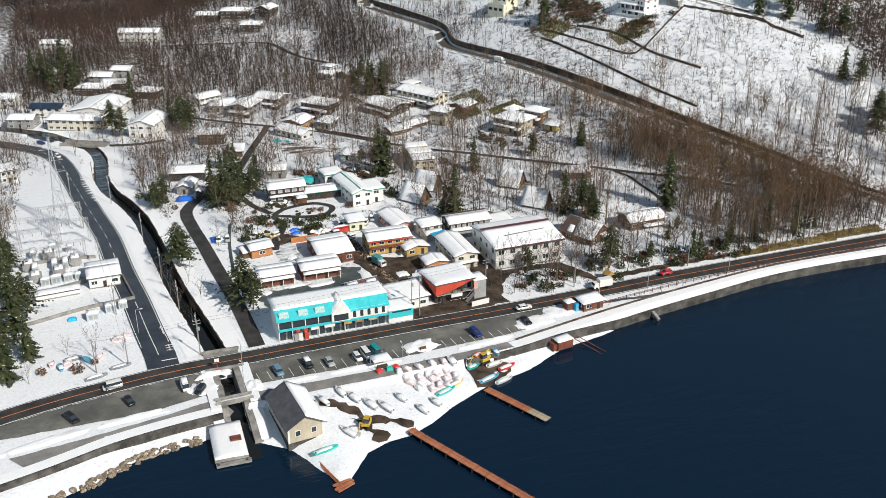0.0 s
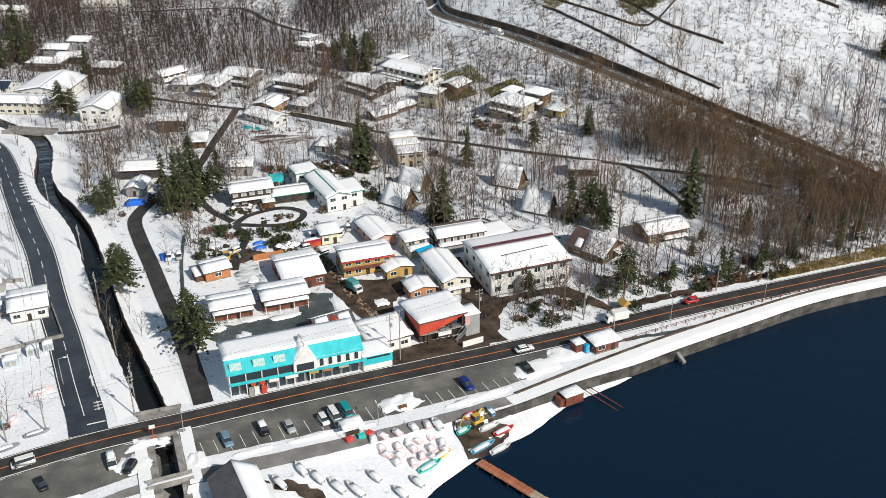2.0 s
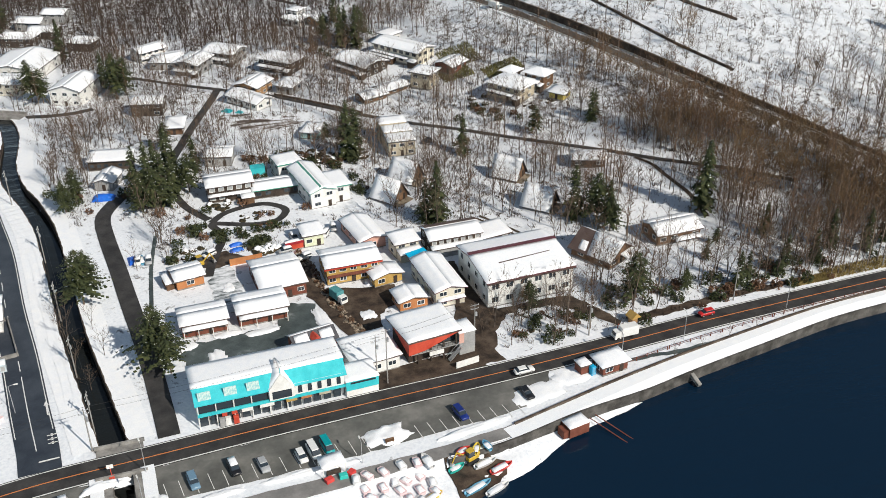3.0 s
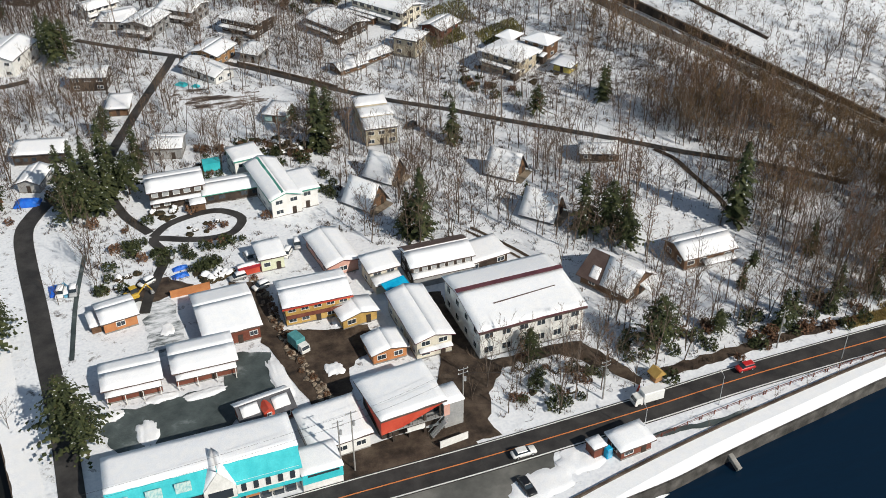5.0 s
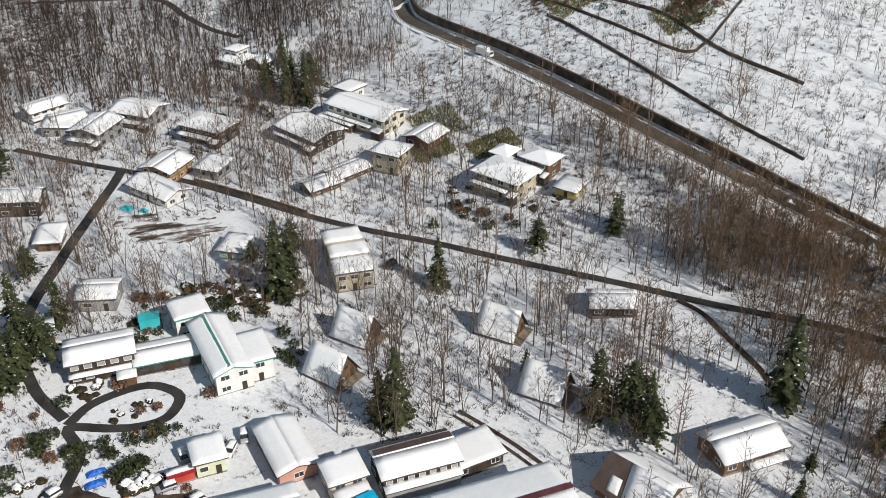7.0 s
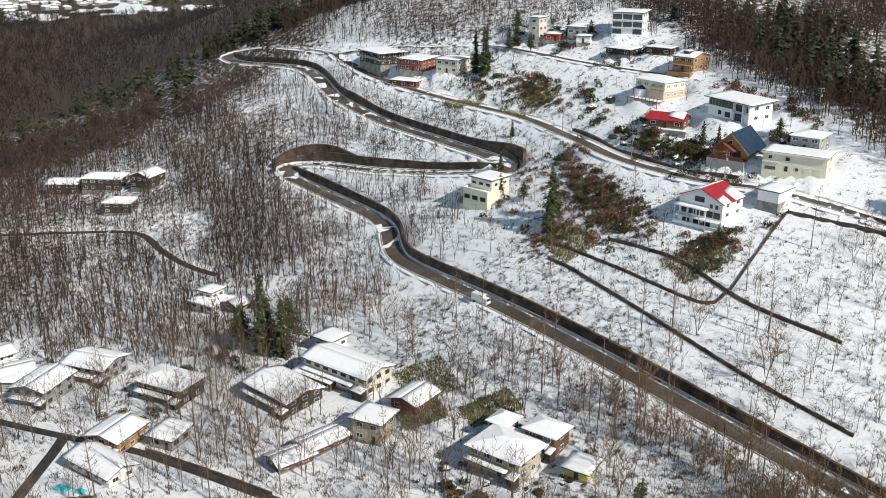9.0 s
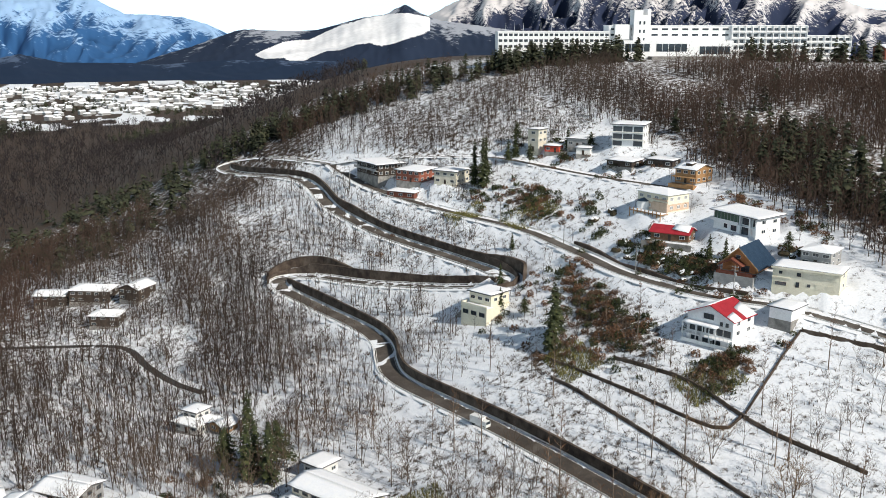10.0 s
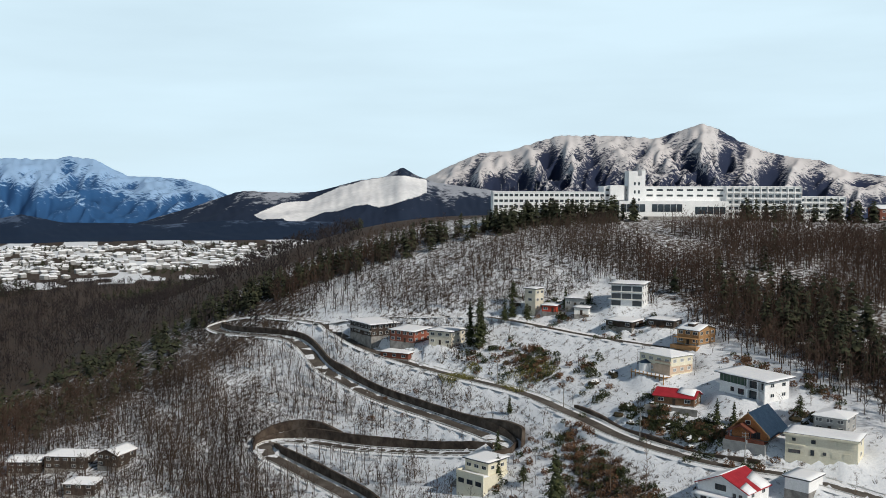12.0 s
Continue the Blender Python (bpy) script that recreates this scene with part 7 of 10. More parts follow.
def mountain(name, label, ridge, dist, depth, mat, foot, spurs, rough, seed, ski=None, lean=1.25, lower=0.0, n=460, rows=60):
    """A range: ridge gives (bearing, rise) pairs in thousandths; the front slope runs down to foot over depth metres, cut by spurs."""
    px = np.linspace(ridge[0][0], ridge[-1][0], n)
    rise = np.interp(px, [r[0] for r in ridge], [r[1] for r in ridge])
    rise = rolling(rise, 5) - lower
    v, snowy = [], []
    for j in range(rows):
        w = j / (rows * 5 / 6)
        for i in range(n):
            az = bearing(px[i])
            back = max(0.0, w - 1)
            q = min(w, 1.0)
            wx, wy = az * dist / 620, q * depth / 760
            warp = noise.noise(Vector((wx * 0.6, wy * 0.6, seed + 20))) * 0.7
            spur = 1 - abs(noise.noise(Vector((wx * 2.0 * spurs + warp + wy * 0.5, wy * 0.55, seed)))) * 2.2
            spur2 = 1 - abs(noise.noise(Vector((wx * 4.6 * spurs - wy * 1.4 + warp, wy * 2.4, seed + 9)))) * 2.2
            spur3 = noise.noise(Vector((wx * 8 * spurs, wy * 8.0, seed + 31)))
            d = dist - depth * (1 - q) * (1 - 0.16 * spur) + back * 900
            top = EYE_Z + dist / math.cos(math.atan((px[i] - 784) / FOCAL)) * rise[i] / 1000 - foot
            body = q ** lean
            cut = q * (1 - q) * 4
            z = foot + top * (body + cut * rough * (spur - 0.6) + cut * rough * 0.5 * (spur2 - 0.5) + cut * rough * 0.25 * spur3) - back * top * 0.9
            z += top * 0.02 * noise.noise(Vector((px[i] * 0.09, q * 7, seed + 3)))
            v.append((EYE_X + d * math.sin(az), EYE_Y + d * math.cos(az), z))
            # Snow grows uphill; spur terms also paint lit ridges and shaded gullies.
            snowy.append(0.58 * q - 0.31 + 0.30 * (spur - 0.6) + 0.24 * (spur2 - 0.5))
    f = [(j * n + i, j * n + i + 1, (j + 1) * n + i + 1, (j + 1) * n + i) for j in range(rows - 1) for i in range(n - 1)]
    me = mesh_of(name, v, f, mat, True)
    at = me.attributes.new("snowy", "FLOAT", "POINT")
    at.data.foreach_set("value", snowy)
    if ski:
        me.materials.append(M_SKI)
        flags = []
        for p in me.polygons:
            c = p.center
            dx, dy = c.x - EYE_X, c.y - EYE_Y
            az = math.atan2(dx, dy) - radians(HEAD)
            u = 784 + FOCAL * math.tan(az)
            dist_c = math.hypot(dx, dy) * math.cos(az)
            h = (c.z - EYE_Z) / dist_c * 1000
            lo, hi = np.interp(u, [s[0] for s in ski], [s[1] for s in ski]), np.interp(u, [s[0] for s in ski], [s[2] for s in ski])
            flags.append(1 if ski[0][0] < u < ski[-1][0] and lo < h < hi else 0)
        me.polygons.foreach_set("material_index", flags)
    return tagged(new("backdrop_" + name, me), label, "mountain", kind="structure")


# West range: blue of distance haze is painted into both forest and snow.
M_MT_HAZE_BLUE = mountain_material("haze_blue_range", (0.030, 0.098, 0.235), (0.30, 0.46, 0.68), 0.035, 0.53)
# East massif: forest colour shifted to blue to hold the haze.
M_MT_RIGHT = mountain_material("hazy_distant_snowy_range", (0.024, 0.033, 0.066), (0.58, 0.56, 0.56), 0.05, 0.56)
# Middle and low hills carry haze blue in forest and snow colours.
M_MT_MID = mountain_material("hazy_wooded_middle_hills", (0.018, 0.028, 0.052), (0.30, 0.32, 0.36), 0.03, 0.70)
M_MT_LOW = mountain_material("hazy_dark_low_hills", (0.014, 0.026, 0.052), (0.07, 0.10, 0.16), 0.03, 0.80)
mountain("far_range_west", "snow-dusted distant mountain range painted in haze blue", [(-420, -10), (-260, 8), (-120, 20), (0, 21.5), (60, 21), (100, 21), (122, 24), (170, 22), (200, 14), (232, 6.5), (270, 6.5), (330, 4), (370, -2), (405, -11), (440, -25), (500, -40)], 4300, 1500, M_MT_HAZE_BLUE, -20, 1.7, 0.26, 1, lower=3.5)
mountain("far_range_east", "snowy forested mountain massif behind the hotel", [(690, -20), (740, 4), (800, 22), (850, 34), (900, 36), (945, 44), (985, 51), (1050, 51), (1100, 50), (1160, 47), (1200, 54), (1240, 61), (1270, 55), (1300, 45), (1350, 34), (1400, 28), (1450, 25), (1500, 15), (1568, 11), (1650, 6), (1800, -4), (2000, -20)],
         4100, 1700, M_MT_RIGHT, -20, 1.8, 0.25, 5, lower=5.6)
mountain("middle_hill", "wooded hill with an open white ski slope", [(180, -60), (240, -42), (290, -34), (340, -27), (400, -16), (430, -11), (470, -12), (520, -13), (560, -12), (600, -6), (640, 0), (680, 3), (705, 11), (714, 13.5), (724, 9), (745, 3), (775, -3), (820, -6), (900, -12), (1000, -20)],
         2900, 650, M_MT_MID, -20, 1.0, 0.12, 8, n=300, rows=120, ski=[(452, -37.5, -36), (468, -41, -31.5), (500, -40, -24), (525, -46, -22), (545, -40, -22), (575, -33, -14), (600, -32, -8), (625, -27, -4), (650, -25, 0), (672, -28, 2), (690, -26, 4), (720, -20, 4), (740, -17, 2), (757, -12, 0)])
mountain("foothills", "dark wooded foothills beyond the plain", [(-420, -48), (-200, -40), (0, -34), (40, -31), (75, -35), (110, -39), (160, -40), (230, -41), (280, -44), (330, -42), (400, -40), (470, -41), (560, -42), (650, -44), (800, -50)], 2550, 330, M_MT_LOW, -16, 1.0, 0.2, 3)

# the far village on the plain: houses and fields
rnd = random.Random(5)
vv, ff, wv, wf2 = [], [], [], []
for k in range(900):
    d = rnd.uniform(1330, 2150)
    px = rnd.uniform(-420, 560)
    az = bearing(px)
    if d < 1430 + 0.5 * max(0, px - 100):
        continue
    x, y = EYE_X + d * math.sin(az), EYE_Y + d * math.cos(az)
    w, dd, h, a = rnd.uniform(6, 16), rnd.uniform(6, 11), rnd.uniform(3, 6.5), rnd.uniform(0, 3)
    ca, sa = math.cos(a), math.sin(a)
    rot = lambda u, v2: (x + ca * u - sa * v2, y + sa * u + ca * v2)
    zb = -8.5
    o0 = len(wv)
    pts = [(-w / 2, -dd / 2), (w / 2, -dd / 2), (w / 2, dd / 2), (-w / 2, dd / 2)]
    wv += [(*rot(*p), zb) for p in pts] + [(*rot(*p), zb + h) for p in pts]
    wf2 += [(o0, o0 + 1, o0 + 5, o0 + 4), (o0 + 1, o0 + 2, o0 + 6, o0 + 5), (o0 + 2, o0 + 3, o0 + 7, o0 + 6), (o0 + 3, o0, o0 + 4, o0 + 7)]
    o1 = len(vv)
    vv += [(*rot(p[0] * 1.12, p[1] * 1.12), zb + h) for p in pts] + [(*rot(-w / 2, 0), zb + h + 2), (*rot(w / 2, 0), zb + h + 2)]
    ff += [(o1, o1 + 1, o1 + 5, o1 + 4), (o1 + 2, o1 + 3, o1 + 4, o1 + 5), (o1 + 1, o1 + 2, o1 + 5), (o1 + 3, o1, o1 + 4)]
far = tagged(new("distant_village", mesh_of("distant_village", wv, wf2, WALLS["grey"])), "distant village houses on the snowy plain", "village", kind="stuff")
part("snowy_roofs", mesh_of("snowy_roofs", vv, ff, M_SNOW), far, "white snowy roofs")
yb = house(-250, 1180, 10, 40, 24, 12, "flat", 0, "yellow", "grey", 2, "bright yellow building on the wooded plain", front=6, side=3, z=-8)

# ---- trees ----
def limb(v, f, a, b, ra, rb, sides=3):
    a, b = Vector(a), Vector(b)
    q = (b - a).to_track_quat("Z", "Y")
    o = len(v)
    for p, r in ((a, ra), (b, rb)):
        for k in range(sides):
            t = 2 * math.pi * k / sides
            w = p + q @ Vector((math.cos(t) * r, math.sin(t) * r, 0))
            v.append((w.x, w.y, w.z))
    for k in range(sides):
        n = (k + 1) % sides
        f.append((o + k, o + n, o + sides + n))
        f.append((o + k, o + sides + n, o + sides + k))


def blade(v, f, p, q, w, turn):
    """A thin tapering branch: two crossed slivers."""
    d = (q - p).normalized()
    a = d.orthogonal()
    a.rotate(Euler((0, 0, turn)))
    b = d.cross(a)
    for s in (a, b):
        o = len(v)
        v.extend([tuple(p - s * w), tuple(p + s * w), tuple(q)])
        f.append((o, o + 1, o + 2))


def bare_tree(seed, height, spread, branches, twigs, low=0.3, stems=1, steep=1.0, fat=1.0, sides=3, twig=0.042):
    """Trunk and branch triangles of a leafless tree; it may part low into several rising stems."""
    r = random.Random(seed)
    tv, tf, bv, bf = [], [], [], []
    base = 0.0105 * height * fat

    def spray(p, q, ln, n, w):
        blade(bv, bf, p, q, w, r.uniform(0, 3))
        side = (q - p).normalized()
        for _ in range(n):
            g = p.lerp(q, r.uniform(0.15, 1.0))
            d = (side * r.uniform(0.3, 1.0) + Vector((r.uniform(-1, 1), r.uniform(-1, 1), r.uniform(0.0, 1.2)))) * ln * r.uniform(0.25, 0.5)
            c = Vector((r.uniform(-1, 1), r.uniform(-1, 1), r.uniform(-0.3, 0.3))).normalized() * twig * fat
            o = len(bv)
            bv.extend([tuple(g - c), tuple(g + c), tuple(g + d)])
            bf.append((o, o + 1, o + 2))

    turn = r.uniform(0, 6.28)
    fork = height * r.uniform(0.08, 0.26)
    for m in range(stems):
        a = turn + m * 6.28 / stems + r.uniform(-0.5, 0.5)
        lean = spread * (r.uniform(0.35, 0.75) if stems > 1 else r.uniform(0.0, 0.25))
        tall = height * (1 if m == 0 else r.uniform(0.7, 0.95))
        first = Vector((0, 0, -0.6)) if m == 0 else Vector((0, 0, fork * 0.8))
        pts = [first]
        for k in range(1, 4):
            u = k / 3
            pts.append(Vector((math.cos(a) * lean * u ** 1.4 + r.uniform(-1, 1) * 0.012 * height, math.sin(a) * lean * u ** 1.4 + r.uniform(-1, 1) * 0.012 * height, first.z + (tall - first.z) * u)))
        rad = base * (1 if m == 0 else 0.72)
        for k in range(3):
            limb(tv, tf, pts[k], pts[k + 1], rad * (1 - k * 0.3), rad * (1 - (k + 1) * 0.3) + 0.012, sides)
        n = max(3, branches // stems)
        for k in range(n):
            t = low + (1 - low) * (k + r.random()) / n
            i = min(2, int(t * 3))
            p = pts[i].lerp(pts[i + 1], min(1.0, t * 3 - i))
            b = k * 2.4 + r.uniform(-0.6, 0.6)
            ln = spread * (1.12 - t) * r.uniform(0.6, 1.15) / (1.25 if stems > 1 else 1) + 0.5
            spray(p, p + Vector((math.cos(b) * ln, math.sin(b) * ln, ln * r.uniform(0.6, 1.5) * steep)), ln, twigs, max(0.026 * fat, rad * 0.33 * (1.15 - t)))
    return tv, tf, bv, bf


def conifer(seed, height, width, tiers, per, droop=0.35, top_open=0.0, snow=0.06, simple=False, fine=1.0):
    """A conifer: trunk, and sprays of needles in uneven whorls."""
    r = random.Random(seed)
    tv, tf, nv, nf, sv, sf = [], [], [], [], [], []
    limb(tv, tf, (0, 0, -0.4), (0, 0, height), 0.018 * height, 0.02, 3 if simple else 6)
    for k in range(tiers):
        t = k / tiers
        z = height * (0.10 + top_open + (0.90 - top_open) * t)
        reach = width * (1 - t) ** 0.65 * r.uniform(0.5, 1.2) + 0.25
        for j in range(per):
            a = r.uniform(0, 6.28)
            ln = reach * r.uniform(0.55, 1.1)
            ca, sa = math.cos(a), math.sin(a)
            root = Vector((0, 0, z + r.uniform(-0.3, 0.3)))
            tip = root + Vector((ca * ln, sa * ln, -ln * droop * r.uniform(0.3, 1.4)))
            if not simple and j % 3 == 0:
                limb(tv, tf, root, root.lerp(tip, 0.8), 0.05, 0.015, 3)
            side = Vector((-sa, ca, 0))
            for m in range(2 if simple else 5):
                c = root.lerp(tip, 0.3 + 0.7 * m / (1 if simple else 4)) + Vector((r.uniform(-0.2, 0.2), r.uniform(-0.2, 0.2), r.uniform(-0.15, 0.2)))
                w = ln * r.uniform(0.22, 0.38) * (1.25 - 0.2 * m) * (1.4 if simple else fine) + (0.14 if simple else 0.09)
                o = len(nv)
                out = (tip - root).normalized() * w
                lift = Vector((0, 0, r.uniform(-0.25, 0.3) * w))
                q = [c - side * w * 0.9 + lift, c + out * 0.9 - Vector((0, 0, 0.15 * w)), c + side * w * 0.9 - lift, c - out * 0.5 + Vector((0, 0, 0.3 * w))]
                nv.extend([tuple(p) for p in q])
                nf.extend([(o, o + 1, o + 3), (o + 1, o + 2, o + 3)])
                if r.random() < snow:
                    o = len(sv)
                    sv.extend([tuple(p + Vector((0, 0, 0.10))) for p in (c - side * w * 0.5, c + out * 0.6, c + side * w * 0.5)])
                    sf.append((o, o + 1, o + 2))
    return tv, tf, nv, nf, sv, sf


# where trees cannot stand
BLOCK = np.zeros((480, 420), bool)     # 2 m cells from (-120, 160)


def block(x, y, r):
    i0, i1, j0, j1 = int((x - r + 120) / 2), int((x + r + 120) / 2) + 1, int((y - r - 160) / 2), int((y + r - 160) / 2) + 1
    BLOCK[max(0, i0):max(0, i1), max(0, j0):max(0, j1)] = True


for x, y, r in MASK:
    block(x, y, r * 0.8)
for name, (c, w, zs) in LINES.items():
    for p in c:
        block(p[0], p[1], w / 2 + 0.8)
for p in RIVER:
    block(p[0], p[1], RIVER_HALF + 2)
for x0, y0, x1, y1 in ((-60, 160, 260, 226), (-40, 226, -6, 330), (28, 226, 100, 300), (8, 226, 30, 330), (44, 316, 90, 345), (60, 370, 95, 400), (-40, 330, -16, 400)):
    BLOCK[int((x0 + 120) / 2):int((x1 + 120) / 2), int((y0 - 160) / 2):int((y1 - 160) / 2)] = True


def free(x, y):
    i, j = int((x + 120) / 2), int((y - 160) / 2)
    return not (0 <= i < 480 and 0 <= j < 420 and BLOCK[i, j])


HILL_X, HILL_Y = zip(*((262, 240), (247, 262), (236, 288), (226, 314), (217.3, 337), (206.5, 370), (197, 402), (186.5, 437), (179, 462), (173, 484), (170.5, 498)))


def density(x, y):
    """Trees per square metre, and the share of reddish larch."""
    d, red = 0.0, 0.08
    edge = float(np.interp(y, HILL_Y, HILL_X))      # the hill road parts the wood from the open slope
    if 128 < x < edge and 237 < y < 352:
        d, red = 0.07, 0.3
        if 152 < x < 174 and 250 < y < 292:
            d = 0.012
        if 128 < x < 150 and 252 < y < 305:
            d = 0.035
        if x > 182:
            d, red = 0.10, 0.45
        if x > edge - 38 and y > 252:
            d, red = 0.14, 0.75
    if edge + 5 < x < 300 and 237 < y < 352:
        d, red = 0.022, 0.1
        if 236 < x < 262 and 270 < y < 320:
            d = 0.05
        if x > 268 and y < 300:
            d = 0.07
    if 84 < x < 150 and 294 < y < 400:
        d = 0.055
    if 99 < x < 132 and 234 < y < 254:
        d = 0.05
    if 96 < x < 205 and 400 < y < 720:
        d = (0.125 if x < 160 and y > 530 else 0.078) if y > 455 or x < 120 else 0.05
    if edge + 5 < x < 330 and 330 < y < 500:
        d, red = 0.026, 0.08
    if 160 < x < 262 and 500 < y < 690:
        d = 0.085
    if 195 < x < 330 and 470 < y < 560:
        d = 0.020
    if x > 303 + max(0.0, y - 560) * 0.4 and 300 < y < 650:
        d, red = 0.14, 0.85
    if 175 < x and 600 < y < 700 and d > 0:
        d = 0.115
    if 215 < x < 303 + max(0.0, y - 560) * 0.4 and 570 < y < 692:
        d, red = 0.125, 0.12
    if -60 < x < 110 and 480 < y < 760:
        d = 0.085
    if 10 < x < 100 and 345 < y < 480:
        d = 0.04
    if -60 < x < 20 and 400 < y < 480:
        d = 0.02
    if -100 < x < -38 and 240 < y < 480:
        d = 0.04
    if 2 < x < 34 and 300 < y < 420:
        d = 0.045
    if 180 < x < 290 and 690 <= y < 780:
        d = 0.055
    if 146 < x < edge - 4 and 335 < y < 475:
        d, red = (0.11, 0.5) if x > edge - 17 and y < 385 else (0.04, 0.12)
    if 234 < x < 304 and 404 < y < 604:
        d = 0.004
    return d, red


def stature(x, y):
    """How tall the bare trees grow, against full height."""
    if x > 300 and y < 660:
        return 0.85
    if 196 < x < 304 and 395 < y < 640:
        return 0.5
    if 186 < x < 330 and 330 < y < 500:
        return 0.62
    if 145 < x < 262 and 440 < y < 720:
        return 0.72
    if x > 262 and y > 560:
        return 0.72
    return 0.95


rnd = random.Random(11)
spots = []
cell = 2.5
for ix in np.arange(-100, 440, cell):
    for iy in np.arange(236, 780, cell):
        d, red = density(ix, iy)
        if rnd.random() < (0.9 if iy < 480 and ix < 172 else 1.15) * d * cell * cell:
            x, y = float(ix) + rnd.uniform(-1.6, 1.6), float(iy) + rnd.uniform(-1.6, 1.6)
            if free(x, y) and noise.noise(Vector((x * 0.05, y * 0.05, 2))) > -0.35 and not (x > 330 and noise.noise(Vector((x * 0.03, y * 0.03, 5))) < -0.25):
                spots.append((x, y, rnd.random() < red))

FULL = [bare_tree(k, rnd.uniform(10, 14), rnd.uniform(3.6, 5.2), 20, 7, 0.22, (1, 2, 3)[k % 3]) for k in range(6)]
LARCH = [bare_tree(20 + k, rnd.uniform(14, 19), rnd.uniform(1.7, 2.3), 26, 9, 0.35, 1, 0.7) for k in range(4)]
BROAD = [bare_tree(30 + k, rnd.uniform(11, 14), rnd.uniform(4.4, 5.6), 34, 12, 0.22, 3, 0.8) for k in range(4)]
THIN = [bare_tree(40 + k, rnd.uniform(9, 12), rnd.uniform(2.6, 3.6), 10, 5, 0.24, (1, 2, 2)[k % 3], fat=1.5) for k in range(6)]
DENSE = [bare_tree(50 + k, rnd.uniform(10, 13), rnd.uniform(3.2, 4.2), 8, 5, 0.12, 1, fat=1.6, twig=0.075) for k in range(4)]


def planted(templates, places, name, mats, label, grown=False):
    """Many trees in one mesh, each turned and sized on its own."""
    V, T, V2, T2 = [], [], [], []
    o, o2 = 0, 0
    pz = ground(np.array([p[0] for p in places]), np.array([p[1] for p in places]))
    arrs = [(np.array(a, np.float32), np.array(b, np.int32), np.array(c, np.float32), np.array(d, np.int32)) for a, b, c, d, *_ in templates]
    for k, p in enumerate(places):
        a, b, c, d = arrs[rnd.randrange(len(arrs))]
        t, s = rnd.uniform(0, 6.28), rnd.uniform(0.75, 1.3) * (stature(p[0], p[1]) if grown else 1.0)
        R = np.array([[math.cos(t), -math.sin(t), 0], [math.sin(t), math.cos(t), 0], [0, 0, 1]], np.float32) * s
        at = np.array([p[0], p[1], pz[k]], np.float32)
        V.append(a @ R.T + at)
        T.append(b + o)
        o += len(a)
        V2.append(c @ R.T + at)
        T2.append(d + o2)
        o2 += len(c)
    ob = tagged(new(name, raw_mesh(name, np.concatenate(V), np.concatenate(T), mats[0])), label, "trees", kind="stuff")
    part("branches", raw_mesh("branches", np.concatenate(V2), np.concatenate(T2), mats[1]), ob)
    return ob


near, mid, mid_red, far_spots, far_red, broad = [], [], [], [], [], []
for x, y, red in spots:
    if 88 < x < 200 and 234 < y < 330 and len(near) < 290 and rnd.random() < 0.6:
        near.append((x, y, red))
    elif red and 172 < x < 250 and 250 < y < 395 and rnd.random() < 0.75:
        broad.append((x, y))
    elif y < 480 and x < 290:
        (mid_red if red else mid).append((x, y))
    else:
        (far_red if red or y > 735 or (x < 60 and y > 620) else far_spots).append((x, y))


def tree_meshes(tmpl, key, red):
    return shared((key, red), lambda: (raw_mesh("trunk", tmpl[0], tmpl[1], M_BARK), raw_mesh("crown", tmpl[2], tmpl[3], M_TWIG_RED if red else M_TWIG)))


for x, y, red in near:
    k = rnd.randrange(4 if red else 6)
    tm, cm = tree_meshes((LARCH if red else FULL)[k], ("tree", k), red)
    s = rnd.uniform(0.85, 1.3)
    t = thing("tree", x, y, ground_at(x, y), rnd.uniform(0, 360), "tall leafless reddish larch" if red else "leafless grey-brown tree in snow", "tree", "bare trees in the lakeside wood")
    t.scale = (s, s, s)
    part("trunk", tm, t)
    part("crown", cm, t)
for x, y, s in ((-15, 238, 0.8), (-22, 243, 0.5), (-31, 231, 0.6), (-8, 240, 0.5), (8.2, 262, 0.9), (14.5, 264, 0.7), (6.4, 275, 0.9), (4.6, 284, 0.8), (12.2, 276, 0.6), (11, 256, 0.6), (41, 318, 0.7), (38, 308, 0.6), (24, 300, 0.7), (30, 312, 0.8), (97, 243, 0.7), (105, 241, 0.8), (118, 242, 0.7), (125, 247, 0.8), (142, 222, 0.35), (150, 223.4, 0.35), (158, 224.6, 0.35), (166, 225.8, 0.35), (134, 220.6, 0.35)):
    k = int(x * 7 + y) % 6
    tm, cm = tree_meshes(FULL[k], ("tree", k), False)
    t = thing("tree", x, y, ground_at(x, y) + 0.2, (x * 53) % 360, "leafless roadside tree standing in snow", "tree", "bare trees in the village")
    t.scale = (s, s, s)
    part("trunk", tm, t)
    part("crown", cm, t)
planted(FULL, mid, "bare_woods", (M_BARK, M_TWIG), "leafless winter trees on snowy slopes", True)
planted(LARCH, mid_red, "larch_woods", (M_BARK, M_TWIG_RED), "reddish leafless larches")
planted(THIN, far_spots, "upper_woods", (M_TWIG_FAR, M_TWIG_FAR), "leafless woods on the upper hill", True)
planted(BROAD, broad, "broad_trees", (M_BARK, M_TWIG_STRAW), "wide-crowned straw-brown leafless trees beside the hill road")
planted(DENSE, far_red, "russet_woods", (M_TWIG_FAR, M_TWIG_FAR_RED), "russet leafless woods on the hill", True)

